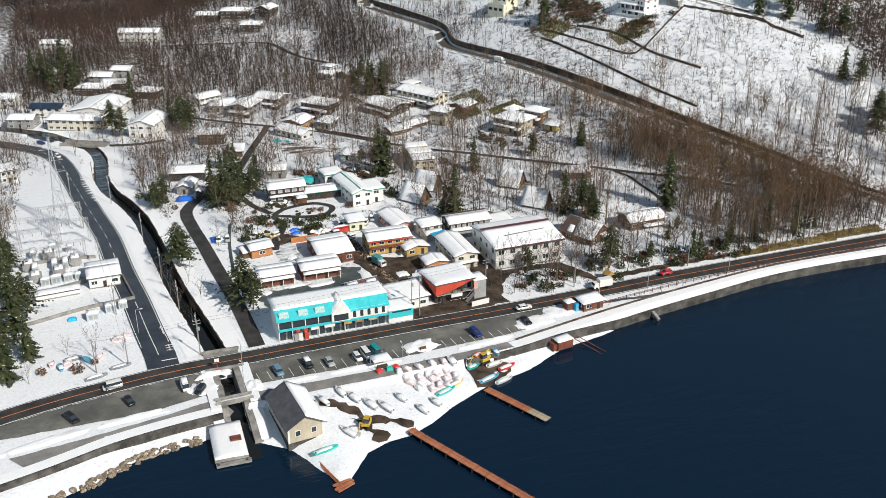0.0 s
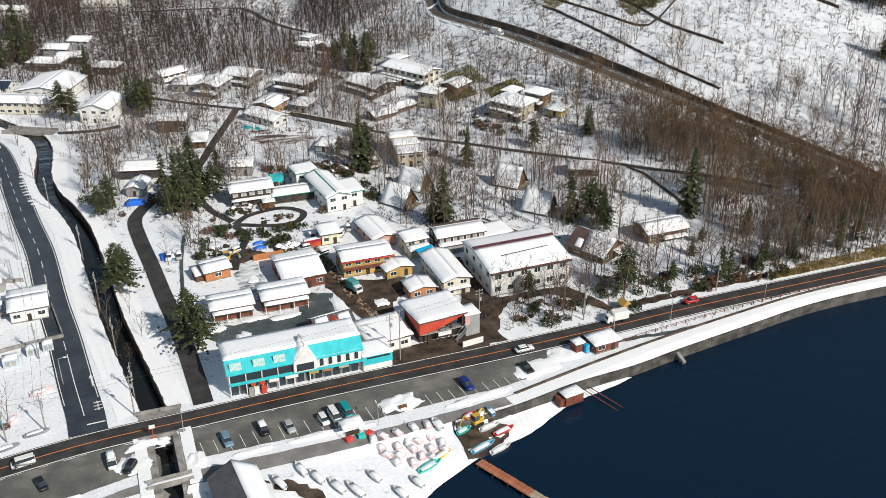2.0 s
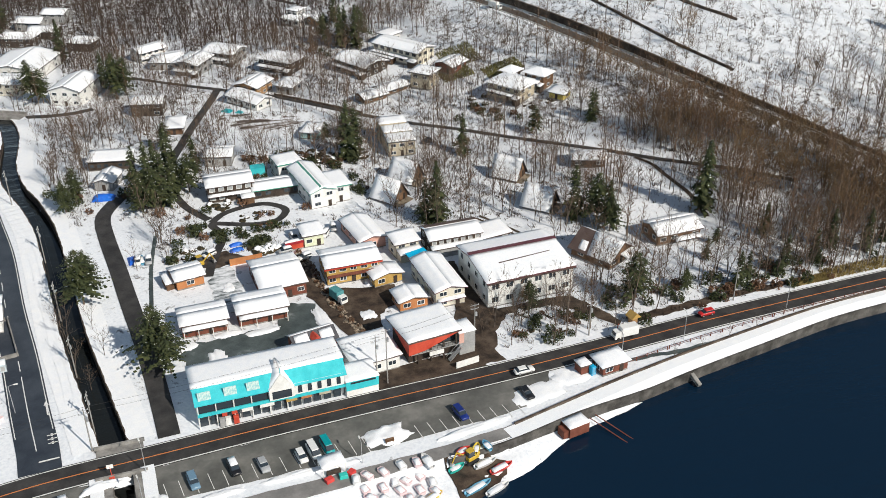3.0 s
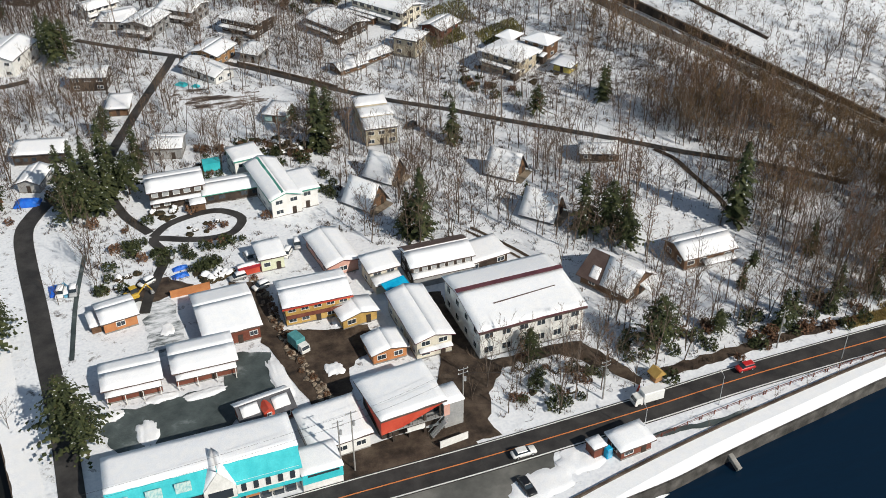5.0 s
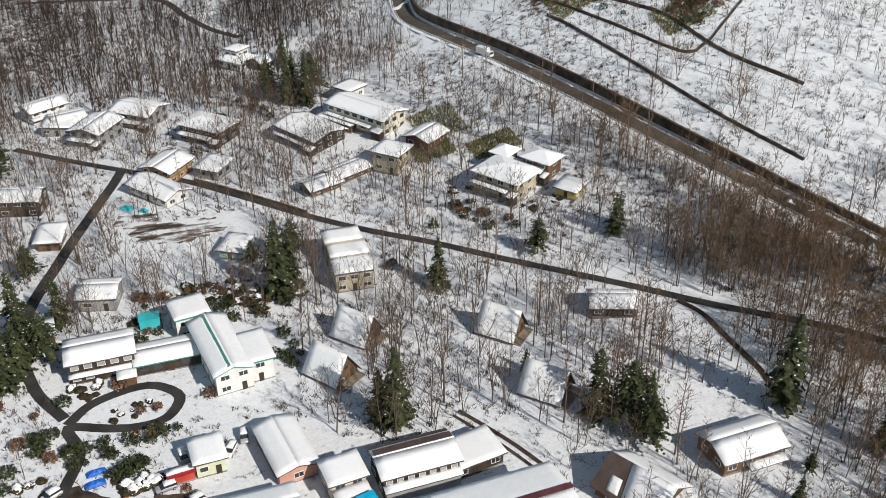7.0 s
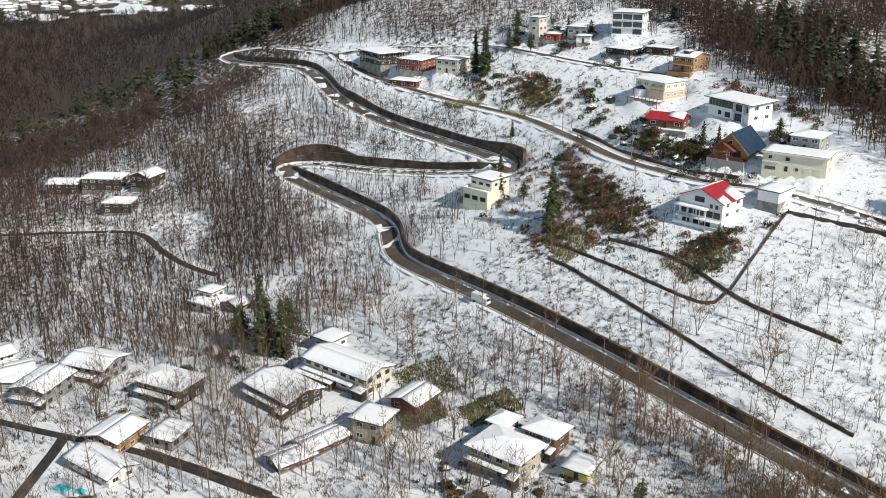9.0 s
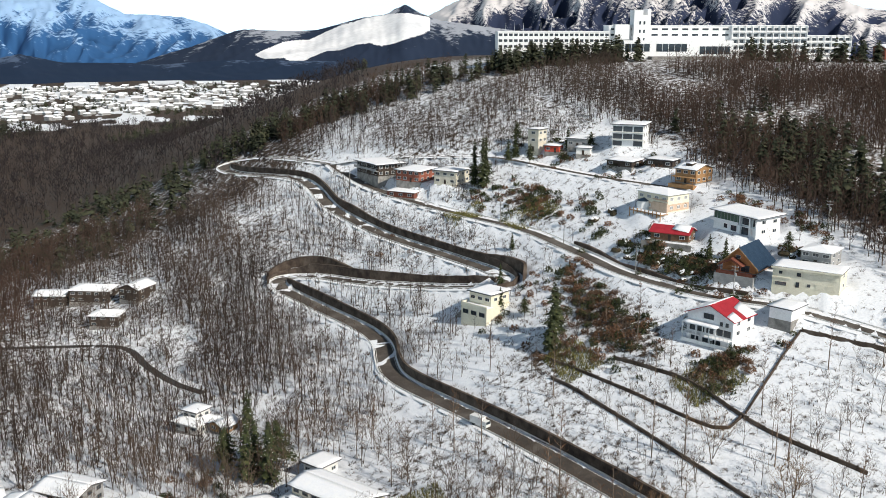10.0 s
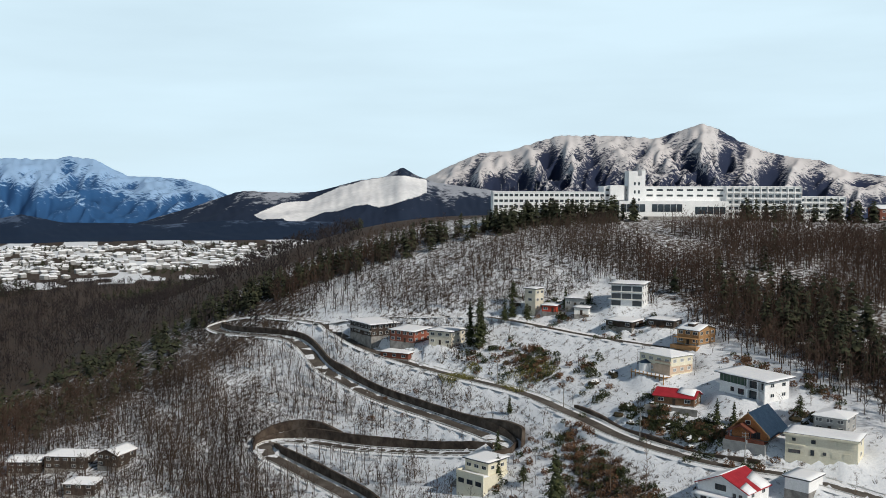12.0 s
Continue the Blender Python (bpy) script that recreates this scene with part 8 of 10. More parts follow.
# brush and tangled undergrowth between the trees
brush = []
for k in range(85000):
    x, y = rnd.uniform(-50, 300), rnd.uniform(234, 640)
    d = density(x, y)[0]
    if rnd.random() < d * 7 + (0.3 if 0 < x < 130 and 290 < y < 470 else 0) + (0.22 if 200 < x < 262 and 400 < y < 600 else 0) and free(x, y):
        brush.append((x, y))
bz = ground(np.array([p[0] for p in brush]), np.array([p[1] for p in brush]))
bv, bt = [], []
for (x, y), g in zip(brush, bz):
    h = rnd.uniform(0.4, 1.5)
    for k in range(6):
        a = rnd.uniform(0, 6.28)
        px, py = x + rnd.uniform(-0.7, 0.7), y + rnd.uniform(-0.7, 0.7)
        o = len(bv)
        bv += [(px - math.cos(a) * 0.10, py - math.sin(a) * 0.10, g - 0.1), (px + math.cos(a) * 0.10, py + math.sin(a) * 0.10, g - 0.1), (px + rnd.uniform(-0.8, 0.8), py + rnd.uniform(-0.8, 0.8), g + h * rnd.uniform(0.5, 1.1))]
        bt.append((o, o + 1, o + 2))
tagged(new("undergrowth", raw_mesh("undergrowth", bv, bt, M_BRUSH)), "brown brush and brambles poking out of the snow", "undergrowth", kind="stuff")

# conifers that stand out singly
CON = [conifer(60, 17, 3.9, 24, 9, fine=0.8), conifer(61, 21, 4.2, 28, 9, fine=0.8), conifer(62, 13, 5.2, 14, 22, 0.12, 0.22, 0.05, False, 0.36), conifer(63, 22, 4.0, 32, 9, fine=0.8)]
CON_ME = []
for k, (tv, tf, nv, nf, sv, sf) in enumerate(CON):
    CON_ME.append((raw_mesh("trunk", tv, tf, M_BARK), raw_mesh("crown", nv, nf, M_NEEDLE), raw_mesh("snow_dusting", sv, sf, M_NEEDLE_SNOW)))


def put_conifer(x, y, k, s, label, group="evergreens"):
    t = thing("conifer", x, y, ground_at(x, y), (x * 37 + y * 11) % 360, label, "tree", group)
    t.scale = (s, s, s)
    part("trunk", CON_ME[k][0], t)
    c = part("crown", CON_ME[k][1], t)
    tagged(part("snow_dusting", CON_ME[k][2], c, "flecks of snow caught in the needles"), kind="stuff")


EVERGREENS = (
    (93, 353, 1, 1.0), (96.5, 356, 0, 0.9), (42, 344, 2, 1.0), (45, 357, 0, 0.8), (37, 352, 1, 0.9),
    (30.6, 337, 1, 1.0), (34.4, 337, 0, 1.0), (27, 340, 1, 0.9), (33, 343, 1, 0.9), (38.5, 346, 0, 0.9), (31.5, 333, 2, 1.1), (37.1, 341, 0, 0.8), (28, 334, 2, 1.0), (21.3, 459, 0, 0.9), (25, 456, 2, 0.9), (38.1, 379.6, 2, 0.8), (99.3, 369.4, 2, 0.9), (96, 372, 0, 0.6), (89.5, 369, 2, 0.6), (105, 299.3, 1, 0.95), (102.5, 302, 0, 0.8),
    (128.8, 343.6, 0, 0.85), (156, 347.6, 2, 0.8), (175.5, 345.5, 0, 0.7), (178, 348, 0, 0.6), (142.2, 289, 0, 1.0), (147.2, 284.8, 2, 1.2), (148.1, 278.6, 2, 0.9), (150, 283, 0, 0.8), (177, 278.5, 1, 1.08), (136.3, 243.5, 2, 1.15), (111.9, 250.5, 2, 0.62),
    (25.7, 256.4, 2, 1.25), (28, 252.5, 2, 1.0), (164.9, 242.5, 0, 0.6), (168.5, 244, 0, 0.5), (178.2, 244, 0, 0.45), (164.6, 256.6, 0, 0.4), (151.4, 245, 2, 0.5), (135.3, 307.1, 0, 0.35), (182, 247, 0, 0.55), (190, 246, 0, 0.6), (198, 250, 0, 0.7), (206, 246, 1, 0.6), (214, 248, 0, 0.7),
    (186, 262, 0, 0.6), (171, 262, 2, 0.4), (113.4, 474.8, 2, 1.1), (118.4, 466, 1, 0.9), (123.7, 461, 1, 0.9), (121, 469, 0, 1.0), (126.9, 468, 2, 1.2), (123.5, 500, 0, 0.8), (-42, 561, 1, 1.0), (-32, 541, 1, 1.0), (-22, 544, 0, 1.0), (-28, 595, 1, 1.0), (-36, 552, 0, 1.1), (-27, 550, 1, 1.1), (-38, 572, 0, 1.0),
    (-20, 560, 1, 0.9), (5.7, 501.6, 1, 0.9), (25.5, 443.7, 2, 1.4), (29, 447, 2, 1.2), (-5, 452.6, 2, 1.3), (-1, 449, 2, 1.1), (10, 346.4, 2, 0.9), (7, 341, 2, 0.8), (10.7, 287.6, 2, 1.2), (12, 294, 2, 0.9), (-35, 259.8, 1, 0.95), (-33, 269, 2, 1.1), (-31, 243, 0, 0.8), (-36, 233, 1, 0.9), (-38, 246, 2, 1.2), (-40, 262, 0, 1.0),
    (-38, 280, 1, 0.8), (-40, 292, 0, 0.9), (-39, 301, 2, 0.9), (-43, 312, 1, 0.8), (-45, 252, 1, 0.9), (241, 598, 3, 1.0), (243, 600, 3, 0.95), (239, 603, 3, 0.9), (213, 468, 1, 0.95), (216, 472, 0, 0.9), (210.5, 465, 0, 0.7), (217, 520, 0, 0.5), (210, 503, 0, 0.5), (214, 492, 2, 0.5),
    (272, 466, 0, 0.45), (275, 463, 0, 0.35), (268, 469, 0, 0.5), (288, 456, 2, 0.5), (256, 606, 0, 0.6), (262, 596, 2, 0.7), (279, 594, 0, 0.6), (286, 586, 2, 0.6), (262, 612, 0, 0.7), (266, 620, 2, 0.8), (230, 540, 0, 0.4), (283, 300, 2, 1.2), (279, 296, 2, 1.1), (288, 306, 2, 1.0), (296, 328, 2, 1.1), (292, 334, 0, 0.9), (312, 362, 2, 1.2), (306, 368, 0, 0.9), (299, 384, 0, 1.0), (290, 394, 0, 0.9), (294, 400, 2, 1.0), (302, 392, 2, 1.1))
for x, y, k, s in EVERGREENS:
    put_conifer(x, y, k, s, "dark green evergreen with snow flecks")
stand = []
for k in range(70):
    x, y = rnd.gauss(333, 11), rnd.gauss(520, 20)
    if x > 316:
        stand.append((x, y))
for k in range(34):
    x, y = rnd.gauss(324, 9), rnd.gauss(474, 14)
    if x > 312:
        stand.append((x, y))
for k in range(30):
    x, y = rnd.uniform(312, 460), rnd.uniform(330, 600)
    if noise.noise(Vector((x * 0.02, y * 0.02, 8))) > 0.15:
        stand.append((x, y))
row = []
for k in range(75):
    u = rnd.uniform(-108, -34)
    row.append((400 + u, 700 - 0.287 * u - rnd.uniform(4, 15)))
for k in range(170):
    u = rnd.uniform(-108, 104)
    if not -30 < u < 24:
        stand.append((400 + u, 700 - 0.287 * u - rnd.uniform(8, 26)))
for k in range(110):
    t = rnd.random()
    stand.append((130 + 130 * t + rnd.uniform(-14, 14), 800 - 60 * t + rnd.uniform(-16, 16)))
for k in range(60):
    t = rnd.random()
    stand.append((175 + 110 * t + rnd.uniform(-12, 12), 790 - 70 * t + rnd.uniform(-12, 12)))
stand = [p for p in stand if free(*p)] + row
SMALL = [conifer(80 + k, 11, 3.0, 9, 6, simple=True) for k in range(3)]
PLAIN_FIR = [conifer(84 + k, 8, 3.4, 5, 3, simple=True) for k in range(3)]
planted([(a, b, c, d) for a, b, c, d, _, _ in SMALL], stand, "evergreen_stand", (M_BARK, M_NEEDLE_FAR), "dark evergreens on the hill")

# woods on the plain below the hill
plain = []
while len(plain) < 4700:
    d = 420 + 950 * rnd.random() ** 0.7
    az = bearing(rnd.uniform(-420, 640))
    x, y = EYE_X + d * math.sin(az), EYE_Y + d * math.cos(az)
    if y > 700 or x < -60:
        if free(x, y):
            plain.append((x, y))
village_trees = []
while len(village_trees) < 1500:
    d, px = 1200 + 1000 * rnd.random() ** 1.8, rnd.uniform(-420, 560)
    x, y = EYE_X + d * math.sin(bearing(px)), EYE_Y + d * math.cos(bearing(px))
    if noise.noise(Vector((x * 0.005, y * 0.005, 14))) > 0.0:
        village_trees.append((x, y))
TINY = [bare_tree(90 + k, 9, 4.2, 6, 4, 0.12, fat=2.2, twig=0.16) for k in range(3)]
dark_plain = village_trees + [p for p in plain if noise.noise(Vector((p[0] * 0.006, p[1] * 0.006, 4))) > 0.27]
brown_plain = [p for p in plain if noise.noise(Vector((p[0] * 0.006, p[1] * 0.006, 4))) <= 0.27]
planted(TINY, brown_plain, "plain_woods", (M_TWIG_PLAIN, M_TWIG_PLAIN), "bare brown woods on the plain")
planted([(a, b, c, d) for a, b, c, d, _, _ in PLAIN_FIR], dark_plain, "plain_evergreens", (M_BARK, M_NEEDLE_FAR), "dark evergreen belts on the plain")
print("trees", len(near), len(mid), len(mid_red), len(far_spots), len(stand), len(plain))

# ---- vehicles ----
PAINT = {}


def paint(name, rgb):
    if name not in PAINT:
        PAINT[name] = material(name + "_car_paint", [rgb, tuple(c * 0.92 for c in rgb)], 0.5, 0.3, spec=0.6)
    return PAINT[name]


M_RED_LAMP = material("red_lamp_glass", [(0.4, 0.02, 0.02), (0.5, 0.03, 0.03)], 2, 0.2)
M_CLEAR_LAMP = material("clear_lamp_glass", [(0.7, 0.7, 0.68), (0.78, 0.78, 0.76)], 2, 0.15)


def car_meshes(kind, colour):
    L, W, H, roof0, roof1, hood, boot = {"sedan": (4.6, 1.75, 1.42, -0.15, 0.62, 0.92, 0.95), "hatch": (3.9, 1.68, 1.5, -0.2, 0.85, 0.95, 1.1), "wagon": (4.7, 1.78, 1.6, -0.22, 0.88, 0.98, 1.15),
                                         "van": (4.7, 1.8, 1.95, -0.55, 0.93, 1.1, 1.4)}[kind]
    h, w = L / 2, W / 2

    def ring(x, z0, z1, ww, r=0.12):
        return [(x, -ww, z0), (x, ww, z0), (x, ww, z1 - r), (x, ww - r, z1), (x, -ww + r, z1), (x, -ww, z1 - r)]
    body = Shape().loft([ring(-h, 0.42, hood - 0.22, w * 0.86), ring(-h + 0.12, 0.3, hood - 0.06, w * 0.95), ring(-h + 0.9, 0.28, hood + 0.02, w), ring(roof0 * h - 0.4, 0.28, hood + 0.06, w), ring(h * 0.6, 0.28, hood + 0.05, w),
                         ring(h - 0.25, 0.3, boot - 0.05, w * 0.97), ring(h, 0.42, boot - 0.25, w * 0.88)])
    zr = H
    x0, x1, x2, x3 = roof0 * h - 0.75, roof0 * h, roof1 * h - 0.1, min(h - 0.1, roof1 * h + 0.45)

    def cab(x, z, ww):
        return [(x, -ww, hood - 0.05), (x, ww, hood - 0.05), (x, ww * 0.98, z - 0.08), (x, ww * 0.86, z), (x, -ww * 0.86, z), (x, -ww * 0.98, z - 0.08)]
    glass = Shape().loft([cab(x0, hood + 0.02, w * 0.93), cab(x1, zr - 0.07, w * 0.86), cab(x2, zr - 0.07, w * 0.86), cab(x3, boot + 0.02, w * 0.93)])
    roof = Shape().box(x1 - 0.12, -w * 0.78, zr - 0.09, x2 + 0.1, w * 0.78, zr, 0.05)
    wheel = Shape().tube((0, -0.11, 0), (0, 0.11, 0), 0.32, sides=14)
    rim = Shape().tube((0, -0.125, 0), (0, 0.125, 0), 0.19, sides=10)
    lamp = Shape().box(-0.05, -0.2, -0.08, 0.05, 0.2, 0.08)
    return (L, W, hood, boot, h, w, zr, body.mesh("body", paint(*colour), True), glass.mesh("glasshouse", M_GLASS), roof.mesh("roof", paint(*colour)), wheel.mesh("tyre", M_DARK), rim.mesh("rim", M_METAL),
            lamp.mesh("headlight", M_CLEAR_LAMP), lamp.mesh("tail_light", M_RED_LAMP))


def car(x, y, ang, kind, colour, label, z=None, snow=0.0):
    L, W, hood, boot, h, w, zr, body, glass, roof, tyre, rim, head, tail = shared(("car", kind, colour[0]), lambda: car_meshes(kind, colour))
    c = thing("car", x, y, (ground_at(x, y) if z is None else z) + 0.2, ang, label, "car", "parked cars")
    part("body", body, c)
    part("glasshouse", glass, c)
    part("roof", roof, c)
    for u in (-h * 0.62, h * 0.6):
        for v in (-w + 0.1, w - 0.1):
            wh = part("wheel", tyre, c, at=pose(u, v, 0.32))
            part("rim", rim, wh)
    for v in (-w * 0.62, w * 0.62):
        part("headlight", head, c, at=pose(-h + 0.07, v, hood - 0.3))
        part("tail_light", tail, c, at=pose(h - 0.08, v, boot - 0.33))
    if snow:
        part("snow_cap", Shape().add(*snow_slab([(-h * 0.25, -w * 0.8, zr), (h * 0.85, -w * 0.8, zr), (h * 0.85, w * 0.8, zr), (-h * 0.25, w * 0.8, zr)], snow, int(x * 7))).mesh("snow_cap", M_SNOW, True), c, "snow on the car's roof")
    return c


WHITE, BLACK, SILVER, TEALC, NAVY, REDC, BLUEG = ("white", (0.72, 0.72, 0.7)), ("black", (0.012, 0.012, 0.014)), ("silver", (0.36, 0.37, 0.38)), ("teal", (0.0, 0.28, 0.3)), ("navy", (0.01, 0.025, 0.16)), ("red", (0.5, 0.02, 0.02)), ("blue_grey", (0.14, 0.24, 0.33))
car(28.6, 215.6, 98, "wagon", BLUEG, "blue-grey estate car parked in the lakeside lot")
car(36.4, 216.8, 98, "wagon", BLACK, "black estate car with a patch of snow on its roof", snow=0.12)
car(41.8, 215.8, 98, "sedan", SILVER, "grey saloon parked beside cleared snow")
car(49.2, 215.7, 98, "hatch", WHITE, "small white car parked beside the van")
car(51.7, 216.4, 98, "van", WHITE, "white van parked in the lakeside lot")
car(54.5, 216.9, 98, "van", TEALC, "teal people carrier parked in the lot")
car(82.6, 217.8, 100, "wagon", NAVY, "dark blue car parked near snow")
car(98, 219.5, 98, "sedan", BLACK, "dark car parked at the edge of the snow")
car(-7.7, 213.6, 110, "hatch", BLACK, "dark hatchback parked on grey asphalt")
car(-20.8, 210.6, 120, "wagon", BLACK, "dark estate car parked on grey asphalt")
car(5.6, 216.2, 95, "van", WHITE, "white van parked beside snow heaps", snow=0.1)
car(9.0, 213.4, 60, "hatch", BLACK, "dark car parked beside snow heaps")
car(-11.3, 221.6, 10, "van", WHITE, "white van on the lakeside road", z=3.4)
car(100.5, 226.7, 182, "sedan", WHITE, "white saloon on the lakeside road", z=3.4)
car(150, 233.2, 2, "hatch", REDC, "bright red hatchback on the lakeside road", z=3.4)
car(121, 357.3, 30, "hatch", BLACK, "black hatchback in the snow beside a house")
car(-28, 425, 110, "hatch", WHITE, "white car on the river road")
car(-35.5, 449.5, 135, "hatch", NAVY, "dark car on the river road")
for x, y, a in ((24.5, 303.5, 80), (27.2, 303.2, 85), (42.5, 301.5, 30), (65.5, 304, 100), (74, 303, 60), (77, 306, 85), (61.8, 297, 10), (66, 292, 20)):
    car(x, y, a, "hatch", SILVER if int(x) % 2 else WHITE, "car half hidden under fresh snow", snow=0.3)


def truck(x, y, ang, label, box_mat, z=None, group="trucks", long=6.0):
    t = thing("truck", x, y, (ground_at(x, y) if z is None else z) + 0.2, ang, label, "truck", group)
    part("cab", Shape().loft([[(-long / 2, -0.95, 0.5), (-long / 2, 0.95, 0.5), (-long / 2, 0.95, 1.3), (-long / 2, -0.95, 1.3)], [(-long / 2 + 0.1, -0.95, 0.4), (-long / 2 + 0.1, 0.95, 0.4), (-long / 2 + 0.25, 0.92, 2.1), (-long / 2 + 0.25, -0.92, 2.1)],
                              [(-long / 2 + 1.6, -0.95, 0.4), (-long / 2 + 1.6, 0.95, 0.4), (-long / 2 + 1.6, 0.92, 2.15), (-long / 2 + 1.6, -0.92, 2.15)]]).mesh("cab", paint(*WHITE)), t, "white cab")
    part("windscreen", Shape().add([(-long / 2 - 0.01, -0.85, 1.32), (-long / 2 - 0.01, 0.85, 1.32), (-long / 2 + 0.2, 0.82, 2.0), (-long / 2 + 0.2, -0.82, 2.0), (-long / 2 + 0.05, -0.85, 1.3), (-long / 2 + 0.05, 0.85, 1.3)], [(0, 3, 2, 1), (0, 1, 5, 4)]).mesh("windscreen", M_GLASS), t)
    part("load_box", Shape().box(-long / 2 + 1.75, -1.05, 0.75, long / 2, 1.05, 2.95, 0.06).mesh("load_box", box_mat), t)
    part("chassis", Shape().box(-long / 2 + 0.3, -0.8, 0.4, long / 2 - 0.1, 0.8, 0.72).mesh("chassis", M_DARK), t)
    wm = shared("truck_wheel", lambda: Shape().tube((0, -0.14, 0), (0, 0.14, 0), 0.4, sides=14).mesh("tyre", M_DARK))
    for u in (-long / 2 + 0.9, long / 2 - 1.2):
        for v in (-0.85, 0.85):
            part("wheel", wm, t, at=pose(u, v, 0.4))


truck(127.5, 231.5, 2, "white box truck on the lakeside road", paint(*WHITE), 3.4)
truck(69.5, 268.6, 112, "small white truck with a blue-green load", material("blue_green_cover", [(0.05, 0.2, 0.22), (0.1, 0.3, 0.3)], 1, 0.6), None, long=5.0)
truck(180.6, 446.5, 118, "white box truck climbing the hill road", paint(*WHITE), None)


def digger(x, y, ang, label):
    d = thing("digger", x, y, ground_at(x, y) + 0.1, ang, label, "digger")
    ym = material("machine_yellow", [(0.42, 0.27, 0.03), (0.55, 0.37, 0.05)], 1.0, 0.5)
    part("body", Shape().box(-1.1, -1.0, 0.9, 1.5, 1.0, 1.8, 0.15).box(0.9, -0.9, 1.6, 1.7, 0.9, 2.1, 0.1).mesh("body", ym), d)
    part("cab", Shape().box(-1.0, -0.9, 1.7, 0.4, 0.3, 3.0, 0.1).mesh("cab", M_GLASS), d)
    part("cab_roof", Shape().box(-1.05, -0.95, 3.0, 0.45, 0.35, 3.1).mesh("cab_roof", ym), d)
    tr = shared("track", lambda: Shape().loft([[(-1.6, y2, 0.35), (-1.2, y2, 0.05), (1.2, y2, 0.05), (1.6, y2, 0.35), (1.3, y2, 0.8), (-1.3, y2, 0.8)] for y2 in (-0.25, 0.25)]).mesh("track", M_DARK))
    part("track", tr, d, at=pose(0, -0.85, 0))
    part("track", tr, d, at=pose(0, 0.85, 0))
    part("boom", Shape().tube((-1.0, 0.6, 1.6), (-3.0, 0.6, 3.3), 0.2, 0.16).tube((-3.0, 0.6, 3.3), (-4.1, 0.6, 1.2), 0.16, 0.12).mesh("boom", ym), d)
    part("bucket", Shape().prism([(-4.5, 0.4), (-3.7, 0.4), (-3.8, 1.2), (-4.2, 1.3)], 0.2, 1.0).mesh("bucket", M_METAL), d)


digger(44.2, 188.2, 60, "yellow digger on churned earth by the boats")
digger(39.3, 296.6, 200, "yellow digger parked at the lane's end")
digger(80.5, 206.3, 20, "yellow machine among stored boats")

# ---- piers, boats and boat yard ----
def pier(x0, y0, x1, y1, width, z, mat, label, pale=None):
    a = math.degrees(math.atan2(y1 - y0, x1 - x0))
    n = math.hypot(x1 - x0, y1 - y0)
    p = thing("pier", x0, y0, 0, a, label, "pier")
    pm = shared(("plank", width, mat.name), lambda: Shape().box(-0.19, -width / 2, -0.06, 0.19, width / 2, 0.02).mesh("plank", mat))
    pp = shared(("plank", width, pale.name), lambda: Shape().box(-0.19, -width / 2, -0.06, 0.19, width / 2, 0.02).mesh("plank", pale)) if pale else pm
    k = 0
    r = random.Random(int(x0))
    while k * 0.42 < n:
        t = k * 0.42
        part("plank", pp if pale and t > n * 0.7 else pm, p, at=pose(t, r.uniform(-0.06, 0.06), z + r.uniform(-0.012, 0.012), 0, 0, r.uniform(-1, 1)))
        k += 1
    part("beam", Shape().box(0, -width / 2 + 0.15, z - 0.32, n, -width / 2 + 0.35, z - 0.07).box(0, width / 2 - 0.35, z - 0.32, n, width / 2 - 0.15, z - 0.07).mesh("beam", WALLS["dark"]), p)
    pile = shared("pile", lambda: Shape().tube((0, 0, -3), (0, 0, 0.9), 0.13, sides=8).mesh("pile", WALLS["dark"]))
    for k in range(int(n / 4) + 1):
        for v in (-width / 2 - 0.05, width / 2 + 0.05):
            part("pile", pile, p, at=pose(k * 4 + 0.5, v, z - 0.7))


pier(54.0, 184.5, 75, 143, 2.0, 0.95, M_RUST, "long rust-brown plank pier")
pier(77.2, 195.2, 86.2, 178.0, 2.2, 0.8, M_RUST, "plank pier with a bleached far end", M_PLANK)
slab = thing("landing_stage", 13.2, 191.5, 0, 0, "snow-covered concrete landing stage on piles", "landing stage")
part("deck", Shape().box(-4.2, -5.2, 0.9, 3.4, 9, 1.5).box(-4.0, -6.4, 0.3, 3.8, -5.2, 0.8).mesh("deck", M_CONCRETE), slab)
part("snow", Shape().add(*snow_slab([(-4.1, -5.1, 1.5), (3.3, -5.1, 1.5), (3.3, 9, 1.5), (-4.1, 9, 1.5)], 0.35, 12)).mesh("snow", M_SNOW, True), slab, "thick snow on the deck")
for u in (-3.5, 2.8):
    for v in (-5.8, -1, 4):
        part("pile", shared("stage_pile", lambda: Shape().box(-0.3, -0.3, -3, 0.3, 0.3, 0.9).mesh("pile", M_SEAWALL)), slab, at=pose(u, v, 0))
part("locker", Shape().box(0.2, 0.6, 1.5, 2.6, 2.4, 2.3, 0.08).mesh("locker", WALLS["redbrown"]), slab, "rust-red locker")


